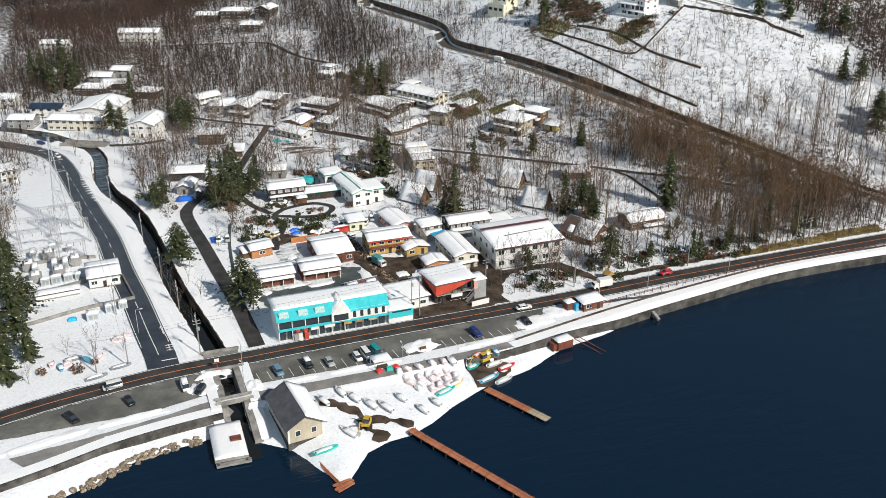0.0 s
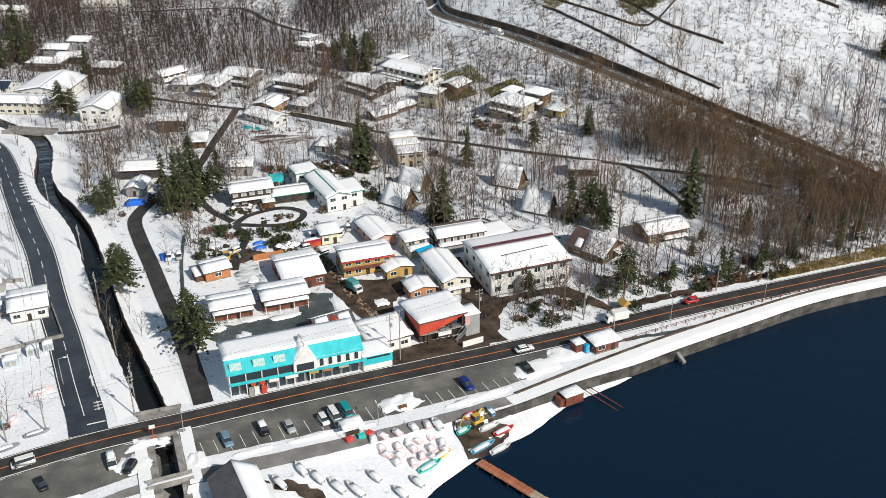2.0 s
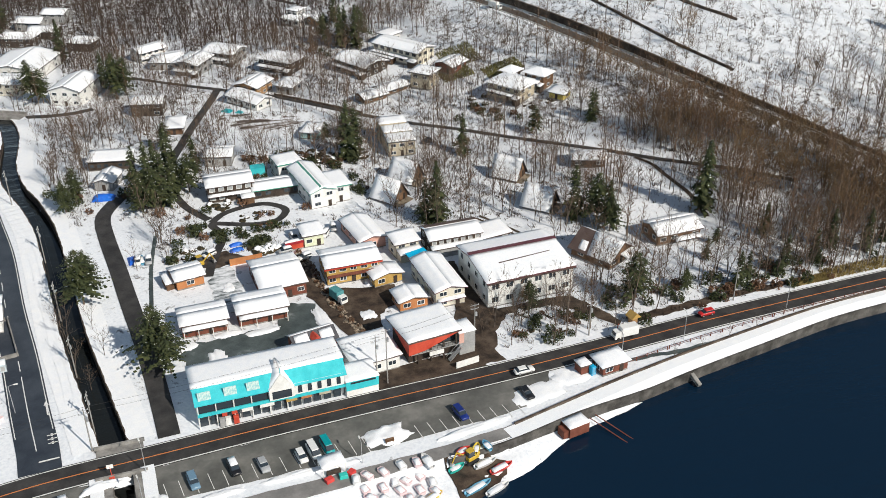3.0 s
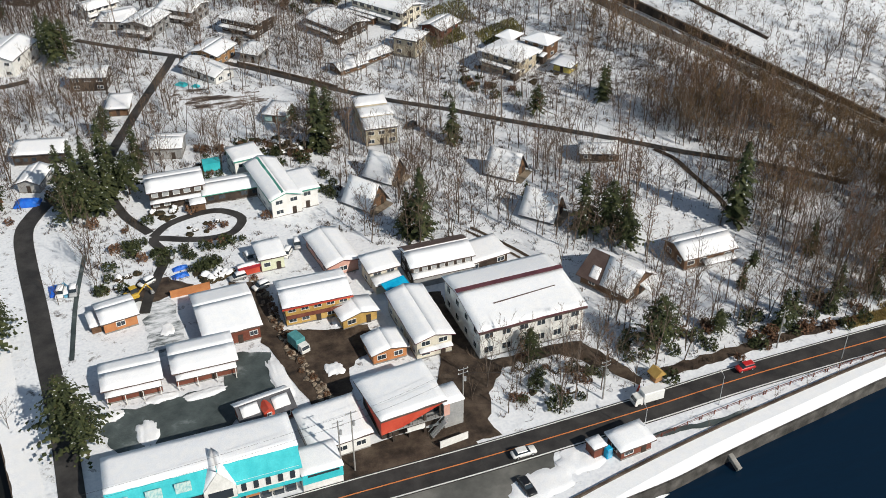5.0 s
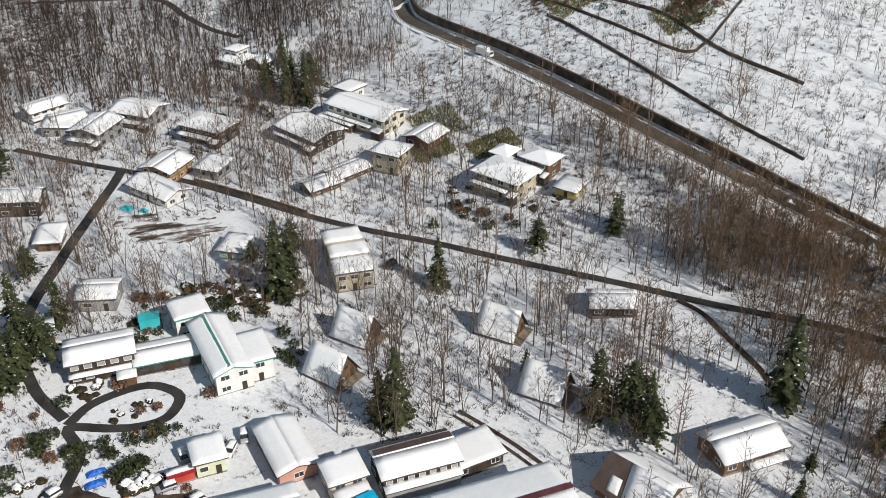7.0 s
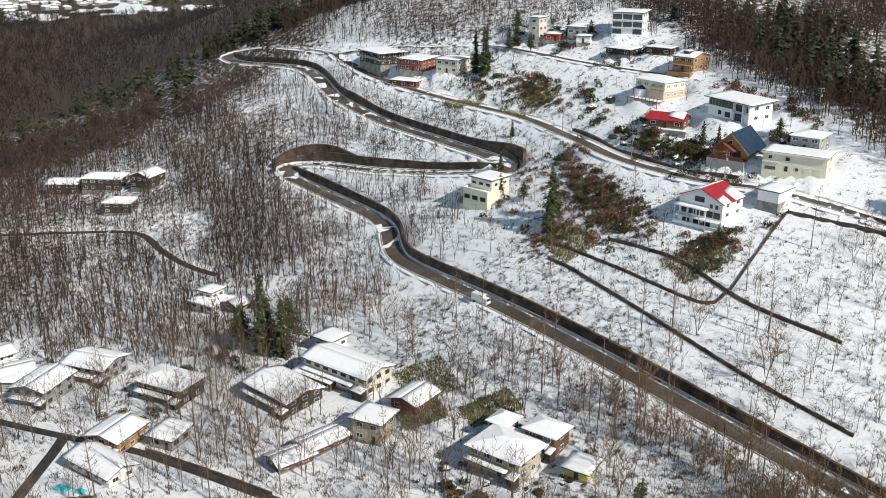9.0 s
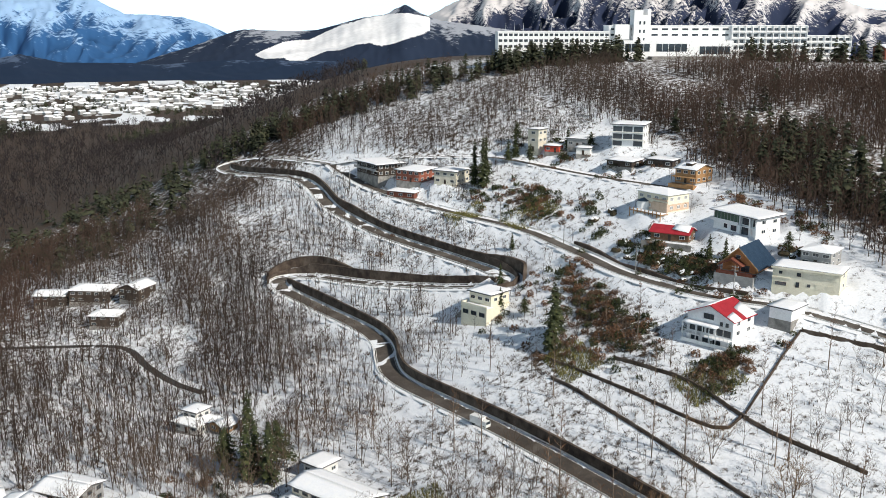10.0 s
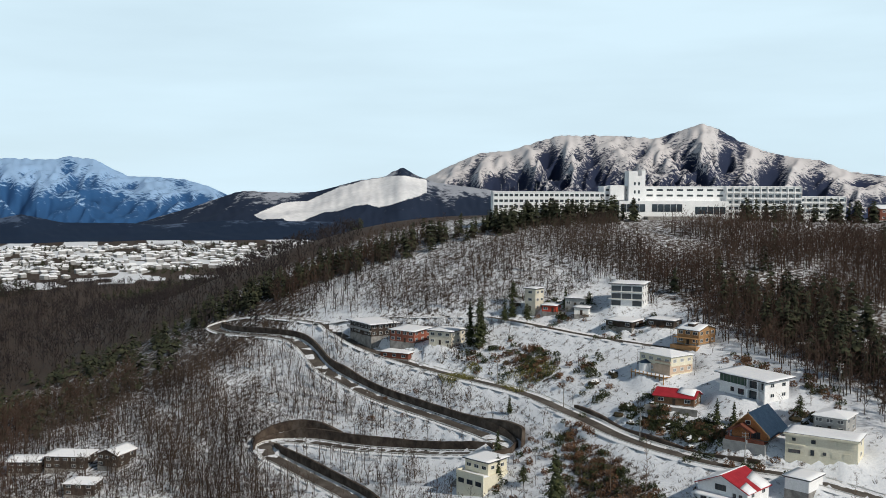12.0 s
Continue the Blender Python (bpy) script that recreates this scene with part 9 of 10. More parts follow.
def boat_mesh(L, W, H, mat):
    rings = []
    for t, w, z in ((0, 0.55, 0.05), (0.2, 0.85, 0.0), (0.5, 1.0, 0.0), (0.78, 0.72, 0.05), (0.93, 0.3, 0.18), (1.0, 0.05, 0.3)):
        x = (t - 0.5) * L
        rings.append([(x, -W / 2 * w * 0.6, z * H), (x, W / 2 * w * 0.6, z * H), (x, W / 2 * w, H * (0.9 + 0.25 * t)), (x, W / 2 * w * 0.82, H * (0.9 + 0.25 * t)), (x, W / 2 * w * 0.5, H * 0.45), (x, -W / 2 * w * 0.5, H * 0.45),
                      (x, -W / 2 * w * 0.82, H * (0.9 + 0.25 * t)), (x, -W / 2 * w, H * (0.9 + 0.25 * t))])
    return Shape().loft(rings).mesh("hull", mat)


M_HULL = {"white": material("white_gelcoat", [(0.6, 0.6, 0.6), (0.7, 0.7, 0.69)], 0.8, 0.4), "teal": material("turquoise_gelcoat", [(0.02, 0.42, 0.36), (0.05, 0.5, 0.44)], 0.8, 0.4), "pink": material("faded_pink_gelcoat", [(0.66, 0.48, 0.49), (0.74, 0.6, 0.6)], 0.8, 0.4),
          "red": material("red_gelcoat", [(0.5, 0.04, 0.04), (0.6, 0.07, 0.06)], 0.8, 0.4), "yellow": material("yellow_gelcoat", [(0.6, 0.45, 0.04), (0.7, 0.55, 0.08)], 0.8, 0.4), "blue": material("sky_blue_gelcoat", [(0.1, 0.3, 0.45), (0.16, 0.4, 0.55)], 0.8, 0.4),
          "grey": material("grey_hull_paint", [(0.16, 0.18, 0.2), (0.25, 0.27, 0.29)], 0.8, 0.5)}
BOATS = ((39.6, 187.0, 118, 6.0, 1.7, "white", 0.1), (47.3, 196, 112, 5.6, 1.8, "white", 0.3), (50.6, 194.2, 112, 6.2, 1.8, "white", 0.2), (44, 199.5, 110, 5.4, 1.7, "white", 0.4), (41.4, 202.2, 105, 5.0, 1.6, "white", 0.4), (55.1, 196.5, 112, 4.6, 1.6, "white", 0.4),
         (58.9, 191, 112, 4.6, 1.6, "white", 0.4), (63, 193, 112, 4.2, 1.5, "white", 0.4), (33.3, 181.8, 12, 6.0, 1.6, "teal", 0.12), (66.9, 196.6, 22, 5.8, 1.8, "teal", 0.05), (70.4, 199, 22, 4.6, 1.6, "yellow", 0.3), (79.6, 199.4, 20, 6.4, 1.8, "blue", 0.12),
         (83.2, 198.4, 20, 5.6, 1.8, "white", 0.1), (85.6, 202.6, 16, 5.2, 1.7, "red", 0.25), (83, 204.6, 14, 5.0, 1.8, "white", 0.3), (77.2, 204.8, 20, 3.6, 1.6, "teal", 0.05), (79.4, 207, 20, 3.0, 1.6, "red", 0.05), (82.0, 206.8, 60, 3.0, 1.5, "yellow", 0.02),
         (84.2, 207, 100, 3.0, 1.5, "blue", 0.02), (36.5, 199.6, 110, 5.2, 1.6, "white", 0.3), (71.8, 206.6, 100, 4.4, 2.0, "white", 0.3), (-20.6, 239.4, 8, 4.6, 1.8, "grey", 0.2), (-9, 231.6, 10, 5.2, 1.5, "grey", 0.12), (-15, 228.2, 14, 5.6, 1.5, "grey", 0.3),
         (-17.2, 237.8, 120, 3.8, 1.7, "blue", 0.0), (-23.6, 236.2, 100, 3.4, 1.6, "blue", 0.1), (-8.4, 247.2, 10, 5.0, 2.2, "pink", 0.1), (-25.8, 238.6, 80, 2.6, 1.6, "pink", 0.1), (-22.0, 237.4, 30, 2.6, 1.6, "pink", 0.1), (-14.0, 238.6, 60, 2.6, 1.6, "pink", 0.1), (25.4, 304.6, 95, 5, 1.7, "blue", 0.1))
for k, (x, y, a, L, W, m, s) in enumerate(BOATS):
    b = thing("boat", x, y, ground_at(x, y) + 0.12, a, {"white": "white rowing boat laid up under snow", "teal": "turquoise boat laid up on the snow", "pink": "faded pink pedal boat on the snow", "red": "red and white boat laid up on shore", "yellow": "yellow boat laid up on shore",
                                                         "blue": "pale blue boat laid up on shore", "grey": "grey boat laid up on the snow"}[m], "boat", "laid-up boats")
    part("hull", shared(("hull", L, W, m), lambda: boat_mesh(L, W, 0.75, M_HULL[m])), b)
    if s:
        part("snow_cover", Shape().add(*snow_slab([(-L * 0.42, -W * 0.36, 0.62), (L * 0.25, -W * 0.38, 0.66), (L * 0.25, W * 0.38, 0.66), (-L * 0.42, W * 0.36, 0.62)], s, k)).mesh("snow_cover", M_SNOW, True), b, "snow lying in the boat")
edge = dense([(30.5, 186.5), (31.2, 180), (33.0, 173.5), (34.2, 170.0)], 1.4)
ed = thing("board_edging", edge[0][0], edge[0][1], 0, 0, "rust-red timber edging of the snowy boat yard", "edging")
for k in range(len(edge) - 1):
    a, b = Vector((*(edge[k] - edge[0]), 0)), Vector((*(edge[k + 1] - edge[0]), 0))
    part("plank", Shape().tube(a + Vector((0, 0, 0.35)), b + Vector((0, 0, 0.3)), 0.42, 0.4, 4).mesh("plank", M_RUST), ed)
for k in range(4):
    part("plank", shared("edge_plank", lambda: Shape().box(-2.2, -0.3, 0, 2.2, 0.3, 0.25).mesh("plank", M_RUST)), ed, at=pose(3.8 + 0.5 * (k % 2), -15.2 - 0.66 * k, 0.25 + 0.02 * k, 0, 0, 14 + 4 * k))
# rows of pink pedal boats under snow
def pedal(colour):
    return Shape().loft([[(x, -0.75 * w, 0), (x, 0.75 * w, 0), (x, 0.8 * w, 0.5), (x, 0.5 * w, h), (x, -0.5 * w, h), (x, -0.8 * w, 0.5)] for x, w, h in ((-1.4, 0.6, 0.6), (-1.1, 1, 0.6), (0.1, 1, 0.75), (0.8, 1, 0.55), (1.4, 0.5, 0.45))]).mesh("hull", M_HULL[colour])


for i in range(5):
    for j in range(4):
        x, y = 57.6 + i * 2.9 + j * 0.9 + 0.7 * math.sin(i * 5 + j * 3), 206.4 - j * 2.5 + i * 0.25 + 0.6 * math.sin(i * 3 + j * 7)
        b = thing("pedal_boat", x, y, ground_at(x, y) + 0.1, 85 + (i * 37 + j * 23) % 47, "faded pink pedal boat under fresh snow", "pedal boat", "stored pedal boats")
        part("hull", shared(("pedal", "pink" if (i + j) % 3 else "white"), lambda: pedal("pink" if (i + j) % 3 else "white")), b)
        part("snow_cover", shared(("pedal_snow", i % 2), lambda: Shape().add(*snow_slab([(-1.1, -0.6, 0.55), (0.7, -0.6, 0.6), (0.7, 0.6, 0.6), (-1.1, 0.6, 0.55)], 0.26, i, rough=0.7)).mesh("snow_cover", M_SNOW, True)), b, "cushion of snow")
hut = thing("ticket_booth", 54, 210.6, ground_at(54, 210.6) + 0.1, 6, "small open booth with a white snowy roof", "booth")
part("roof", Shape().box(-2.4, -1.8, 2.3, 2.4, 1.8, 2.45).mesh("roof", WALLS["white"]), hut)
part("roof_snow", Shape().add(*snow_slab([(-2.4, -1.8, 2.45), (2.4, -1.8, 2.45), (2.4, 1.8, 2.45), (-2.4, 1.8, 2.45)], 0.3, 2)).mesh("roof_snow", M_SNOW, True), hut)
part("counter", Shape().box(-1.4, -1.2, 0, 1.4, -0.8, 0.9).mesh("counter", WALLS["dark"]), hut, "dark counter")
for u in (-2.2, 2.2):
    for v in (-1.6, 1.6):
        part("post", shared("booth_post", lambda: Shape().box(-0.07, -0.07, 0, 0.07, 0.07, 2.3).mesh("post", WALLS["white"])), hut, at=pose(u, v, 0))
for k, (x, y, m) in enumerate(((55.6, 208.0, "teal"), (52.8, 207.8, "red"), (57.2, 208.4, "red"))):
    cr = tagged(new("crate", shared(("crate", m), lambda: Shape().box(-0.8, -0.6, 0, 0.8, 0.6, 0.8, 0.08).mesh("crate", M_HULL[m]))), ("turquoise" if m == "teal" else "red") + " plastic crate beside the booth", "crate", "crates")
    cr.matrix_basis = pose(x, y, ground_at(x, y) + 0.1, 0, 0, 20 * k)
# hut with slipway on the beach
sl = thing("beach_hut", 104.2, 208.6, 1.4, 10, "rust-red beach hut with snowy roof", "hut")
part("wall", Shape().box(-2.4, -1.6, -0.8, 2.4, 1.6, 1.6).box(-3.6, -1.2, -0.8, -2.4, 1.0, 1.1).mesh("wall", WALLS["redbrown"]), sl)
part("roof_snow", Shape().add(*snow_slab([(-2.5, -1.7, 1.62), (2.5, -1.7, 1.62), (2.5, 1.7, 1.62), (-2.5, 1.7, 1.62)], 0.35, 4)).mesh("roof_snow", M_SNOW, True), sl)
rl = tagged(new("slipway_rails", Shape().tube((0, 0, 1.2), (5.2, -9.5, -0.3), 0.12).tube((1.6, 0.6, 1.2), (6.8, -8.9, -0.3), 0.12).mesh("slipway_rails", WALLS["redbrown"])), "pair of rusty slipway rails running into the lake", "rails")
rl.matrix_basis = pose(108.5, 210.6, 0)
dp = tagged(new("drain_pipe", Shape().box(-0.5, -2.6, -0.3, 0.5, 2.4, 0.5, 0.1).mesh("drain_pipe", M_CONCRETE)), "concrete drain outlet on the sea wall", "drain")
dp.matrix_basis = pose(136.0, 215.6, 1.5, 22, 0, 8)
tl = thing("portable_toilet", 114.4, 221.6, 3.3, 8, "bright blue portable toilet beside the kiosk", "toilet")
part("cabin", Shape().box(-0.55, -0.6, 0, 0.55, 0.6, 2.2, 0.08).mesh("cabin", M_TARP_CYAN), tl)
part("door", Shape().box(-0.4, -0.64, 0.1, 0.4, -0.6, 1.95).mesh("door", M_HULL["blue"]), tl)
sh = house(112.8, 223.2, 8, 2.4, 2.6, 2.2, "flat", 0, "redbrown", "brown", 1, "small red-brown shed beside the kiosk", front=0, side=0, over=0.2, name="shed", category="shed")
# promenade fence and young trees
for seg in range(8):
    x0 = 120 + seg * 15
    line = dense([(x0, np.interp(x0, [118, 135, 157, 179, 201, 240], [221.4, 224.3, 227.0, 228.6, 229.0, 229.2])), (x0 + 14.5, np.interp(x0 + 14.5, [118, 135, 157, 179, 201, 240], [221.4, 224.3, 227.0, 228.6, 229.0, 229.2]))], 2.9)
    fr = thing("rope_fence", line[0][0], line[0][1], 3.2, 0, "rusty post-and-rail fence beside the road", "fence", "promenade fences")
    rel = line - line[0]
    part("rail", Shape().tube((0, 0, 0.85), (rel[-1][0], rel[-1][1], 0.85), 0.05).tube((0, 0, 0.45), (rel[-1][0], rel[-1][1], 0.45), 0.04).mesh("rail", WALLS["redbrown"]), fr)
    for p in rel:
        part("post", shared("fence_post_small", lambda: Shape().box(-0.08, -0.08, -0.3, 0.08, 0.08, 1.0).mesh("post", WALLS["redbrown"])), fr, at=pose(p[0], p[1], 0))
bn = tagged(new("bench", Shape().box(-0.9, -0.25, 0.4, 0.9, 0.25, 0.48).box(-0.9, 0.2, 0.5, 0.9, 0.27, 0.95).box(-0.8, -0.2, 0, -0.7, 0.2, 0.4).box(0.7, -0.2, 0, 0.8, 0.2, 0.4).mesh("bench", WALLS["brown"])), "brown bench on a bed of snow", "bench")
bn.matrix_basis = pose(66.6, 214.4, 3.5, 0, 0, 5)

# ---- poles, wires, lamps, signs ----
POLE_TOPS = []


def utility_pole(x, y, h, ang, arms=2, label="grey utility pole with cross-arms"):
    p = thing("utility_pole", x, y, ground_at(x, y), ang, label, "utility pole", "utility poles")
    part("shaft", shared(("shaft", h), lambda: Shape().tube((0, 0, -0.5), (0, 0, h), 0.17, 0.1, 8).mesh("shaft", M_POLE)), p)
    for k in range(arms):
        a = part("cross_arm", shared("cross_arm", lambda: Shape().box(-1.0, -0.05, 0, 1.0, 0.05, 0.1).mesh("cross_arm", M_METAL)), p, at=pose(0, 0.1, h - 0.5 - 0.9 * k))
        for u in (-0.9, 0.0, 0.9):
            part("insulator", shared("insulator", lambda: Shape().tube((0, 0, 0), (0, 0, 0.25), 0.06, 0.04, 6).mesh("insulator", WALLS["white"])), a, at=pose(u, 0, 0.1))
    part("transformer", shared("transformer", lambda: Shape().tube((0.35, 0, 0), (0.35, 0, 0.9), 0.25, sides=10).mesh("transformer", M_METAL)), p, at=pose(0, 0, h - 3.2))
    return (x, y, ground_at(x, y) + h - 0.3)


def wire(tops, label="sagging overhead wires between poles"):
    for u in (-0.9, 0.9):
        rings = []
        for (x0, y0, z0), (x1, y1, z1) in zip(tops, tops[1:]):
            n = 8
            d = Vector((x1 - x0, y1 - y0, 0)).normalized()
            off = Vector((-d.y, d.x, 0)) * u
            pts = [Vector((x0, y0, z0)).lerp(Vector((x1, y1, z1)), k / n) + off - Vector((0, 0, 4 * 0.7 * (k / n) * (1 - k / n))) for k in range(n + 1)]
            side = Vector((-d.y, d.x, 0)) * 0.022
            rings += [[p - side, p + side, p + Vector((0, 0, 0.03))] for p in pts]
        tagged(new("overhead_wire", Shape().loft(rings).mesh("overhead_wire", M_DARK)), label, "wire", "overhead wires")


row = [utility_pole(x, y, h, 80) for x, y, h in ((11.2, 240.3, 11), (8.0, 262, 11), (4.8, 287, 11), (1.0, 318, 11), (-8, 352, 11), (-14, 384, 11))]
wire(row)
row = [utility_pole(x, y, h, 80) for x, y, h in ((-7.2, 232, 10), (-9.2, 262, 10), (-12.5, 295, 10), (-17.5, 330, 10), (-22, 366, 10))]
wire(row)
row = [utility_pole(x, y, h, 5) for x, y, h in ((-15, 231, 10), (10.9, 231.6, 10.5), (69.2, 232.8, 13), (94.2, 240.5, 11), (120.3, 235.2, 9.5), (160, 237, 9.5), (205, 238, 9.5))]
wire(row)
utility_pole(71.6, 233.2, 14, 5, 1)
row = [utility_pole(x, y, 10, -50) for x, y in ((62, 446), (84, 422), (110, 391.5), (137, 364.5))]
wire(row)
row = [utility_pole(x, y, 10, -50) for x, y in ((243.5, 524), (249, 482), (262, 447))]
wire(row)
for x, y in ((304.8, 500), (304.8, 458.6), (236, 566), (196, 655)):
    utility_pole(x, y, 10, -40)


def street_lamp(x, y, h, ang):
    s = thing("street_lamp", x, y, ground_at(x, y), ang, "slim grey street lamp beside the road", "street lamp", "street lamps")
    part("pole", shared(("lamp_pole", h), lambda: Shape().tube((0, 0, -0.3), (0, 0, h), 0.09, 0.06, 8).tube((0, 0, h), (1.3, 0, h + 0.25), 0.05, 0.04, 6).mesh("pole", M_METAL)), s)
    part("lamp_head", shared("lamp_head", lambda: Shape().box(1.1, -0.14, 0.12, 1.9, 0.14, 0.3, 0.05).mesh("lamp_head", WALLS["white"])), s, at=pose(0, 0, h))


for x, y, h, a in ((20.4, 221.6, 7, 100), (19.4, 211.4, 7, 100), (122.5, 223.6, 7, 80), (140, 226.5, 7, 80), (170, 229.8, 7, 80), (-3.8, 249, 7, 0), (60, 210.8, 5, 90)):
    street_lamp(x, y, h, a)
rs = thing("road_sign", 14.2, 222.3, 3.3, 0, "red and white sign post at the bridge", "sign")
part("post", Shape().tube((0, 0, 0), (0, 0, 2.8), 0.08).mesh("post", WALLS["red"]), rs)
part("board", Shape().box(-0.6, -0.06, 2.4, 0.6, 0.06, 3.3).mesh("board", WALLS["white"]), rs)
part("foot", Shape().box(-0.5, -0.4, 0, 0.5, 0.4, 0.6, 0.1).mesh("foot", WALLS["red"]), rs)
cone = thing("marker_cone", 127.4, 234.4, 3.2, 0, "tall red and white marker cone by the road", "cone")
part("cone", Shape().tube((0, 0, 0), (0, 0, 2.0), 0.55, 0.08, 12).mesh("cone", WALLS["red"]), cone)
part("band", Shape().tube((0, 0, 0.05), (0, 0, 0.5), 0.58, 0.46, 12).mesh("band", WALLS["white"]), cone)
gb = thing("garden_shrine", 132.4, 236.6, 3.2, 10, "little golden-brown wooden shrine under trees", "shrine")
part("body", Shape().box(-0.8, -0.8, 0, 0.8, 0.8, 1.9).mesh("body", WALLS["timber"]), gb)
part("roof", Shape().prism([(-1.4, 1.8), (1.4, 1.8), (0, 3.0)], -1.3, 1.3).mesh("roof", WALLS["ochre"]), gb)
stop = Shape()
for k in range(3):
    stop.box(-0.9, 1.3 * k, 0, 0.9, 1.3 * k + 0.28, 0.02).box(-0.2, 1.3 * k - 0.3, 0, 0.2, 1.3 * k + 0.6, 0.02)
ro, _, rz = ROADS["river_road"]
part("road_lettering", stop.mesh("road_lettering", M_LINE_WHITE), ro, "white painted road lettering", at=pose(3.6, 236.5, 3.40, 0, 0, 5))
part("road_arrow", Shape().box(-0.15, 0, 0, 0.15, 3.5, 0.02).add([(-0.55, 3.5, 0.02), (0.55, 3.5, 0.02), (0, 5.0, 0.02)], [(0, 1, 2)]).mesh("road_arrow", M_LINE_WHITE), ro, "white painted arrow", at=pose(2.6, 246, 3.40, 0, 0, 6))
part("stop_line", Shape().box(-3.6, -0.2, 0, 0.2, 0.2, 0.02).mesh("stop_line", M_LINE_WHITE), ro, at=pose(4.6, 231.6, 3.42, 0, 0, 3))

# ---- substation ----
def gantry(x, y, ang, w, h, label="pale lattice gantry of the substation"):
    g = thing("gantry", x, y, ground_at(x, y), ang, label, "gantry", "substation gantries")

    def leg():
        s = Shape()
        for u, v in ((-0.35, -0.35), (0.35, -0.35), (0.35, 0.35), (-0.35, 0.35)):
            s.tube((u, v, -0.3), (u, v, h), 0.06, sides=4)
        for k in range(int(h / 1.2)):
            z = k * 1.2
            s.tube((-0.35, -0.35, z), (0.35, -0.35, z + 1.2), 0.035, sides=3).tube((0.35, 0.35, z), (-0.35, 0.35, z + 1.2), 0.035, sides=3)
            s.tube((-0.35, 0.35, z), (-0.35, -0.35, z + 1.2), 0.035, sides=3).tube((0.35, -0.35, z), (0.35, 0.35, z + 1.2), 0.035, sides=3)
        return s.mesh("leg", M_METAL)
    me = shared(("gantry_leg", h), leg)
    part("leg", me, g, at=pose(-w / 2, 0, 0))
    part("leg", me, g, at=pose(w / 2, 0, 0))

    def beam():
        s = Shape()
        for v, z in ((-0.35, h), (0.35, h), (-0.35, h - 0.7), (0.35, h - 0.7)):
            s.tube((-w / 2, v, z), (w / 2, v, z), 0.06, sides=4)
        n = int(w / 0.9)
        for k in range(n):
            x0, x1 = -w / 2 + w * k / n, -w / 2 + w * (k + 1) / n
            s.tube((x0, -0.35, h - 0.7), (x1, -0.35, h), 0.035, sides=3).tube((x0, 0.35, h), (x1, 0.35, h - 0.7), 0.035, sides=3).tube((x0, -0.35, h), (x1, 0.35, h), 0.035, sides=3)
        return s.mesh("beam", M_METAL)
    part("beam", shared(("gantry_beam", w, h), beam), g)
    ins = shared("gantry_insulator", lambda: Shape().tube((0, 0, -1.3), (0, 0, 0), 0.11, 0.11, 6).mesh("insulator", WALLS["grey"]))
    for k in range(4):
        part("insulator", ins, g, at=pose(-w / 2 + w * (k + 0.5) / 4, 0, h - 0.7))


for x, y, a, w, h in ((-33, 326, 2, 10, 7.5), (-22.5, 330, 2, 9, 9.5), (-31, 315, 2, 11, 7.0), (-20, 317, 2, 9, 8.5), (-32, 303, 2, 9, 5.5), (-21, 305, 2, 8, 6.0), (-27, 335, 2, 9, 7.5)):
    gantry(x, y, a, w, h)
tr_me = shared("power_transformer", lambda: Shape().box(-1.3, -2.0, 0.3, 1.3, 2.0, 2.9, 0.15).box(-1.8, -1.7, 0.6, -1.3, 1.7, 2.5).box(1.3, -1.7, 0.6, 1.8, 1.7, 2.5).tube((0, -0.8, 2.9), (0, -0.8, 4.2), 0.16, 0.1, 8).tube((0, 0.3, 2.9), (0, 0.3, 4.2), 0.16, 0.1, 8).mesh("tank", WALLS["grey"]))
for x, y in ((-31.2, 291), (-24.6, 293), (-33.5, 300), (-20, 300), (-28, 307)):
    t = thing("transformer_bank", x, y, ground_at(x, y), 4, "grey power transformer with snow on top", "transformer", "substation transformers")
    part("tank", tr_me, t)
    part("snow_cap", shared("transformer_snow", lambda: Shape().add(*snow_slab([(-1.2, -1.9, 2.9), (1.2, -1.9, 2.9), (1.2, 1.9, 2.9), (-1.2, 1.9, 2.9)], 0.3, 1)).mesh("snow_cap", M_SNOW, True)), t)
for x, y, w, d, h, m in ((-25, 279.5, 12, 3.4, 1.5, "white"), (-34, 283, 6, 4, 2.0, "grey")):
    house(x, y, 6, w, d, h, "flat", 0, m, "grey", 1, "low pale switchgear hut under snow", front=0, side=0, over=0.2, door=False, name="switchgear_hut", category="hut")
for number, run in enumerate(([(-36, 279), (-30, 280.7), (-20, 285), (-7, 286)], [(-36, 262), (-31, 263.3), (-17.7, 267.7), (-4, 270)], [(-36, 303), (-26, 304), (-14, 303)], [(-6.5, 286), (-5, 277), (-3.8, 270)])):
    run = dense(run, 2.0)
    zr = ground(run[:, 0], run[:, 1])
    wall_strip("wall_substation_%d" % (number + 1), run, zr + 1.1, zr - 0.4, 0.3, M_CONCRETE, "low concrete wall between snowy terraces")
M_CUBICLE = material("pale_blue_grey_steel", [(0.36, 0.42, 0.46), (0.48, 0.54, 0.57)], 0.6, 0.5, 0.1, 8)
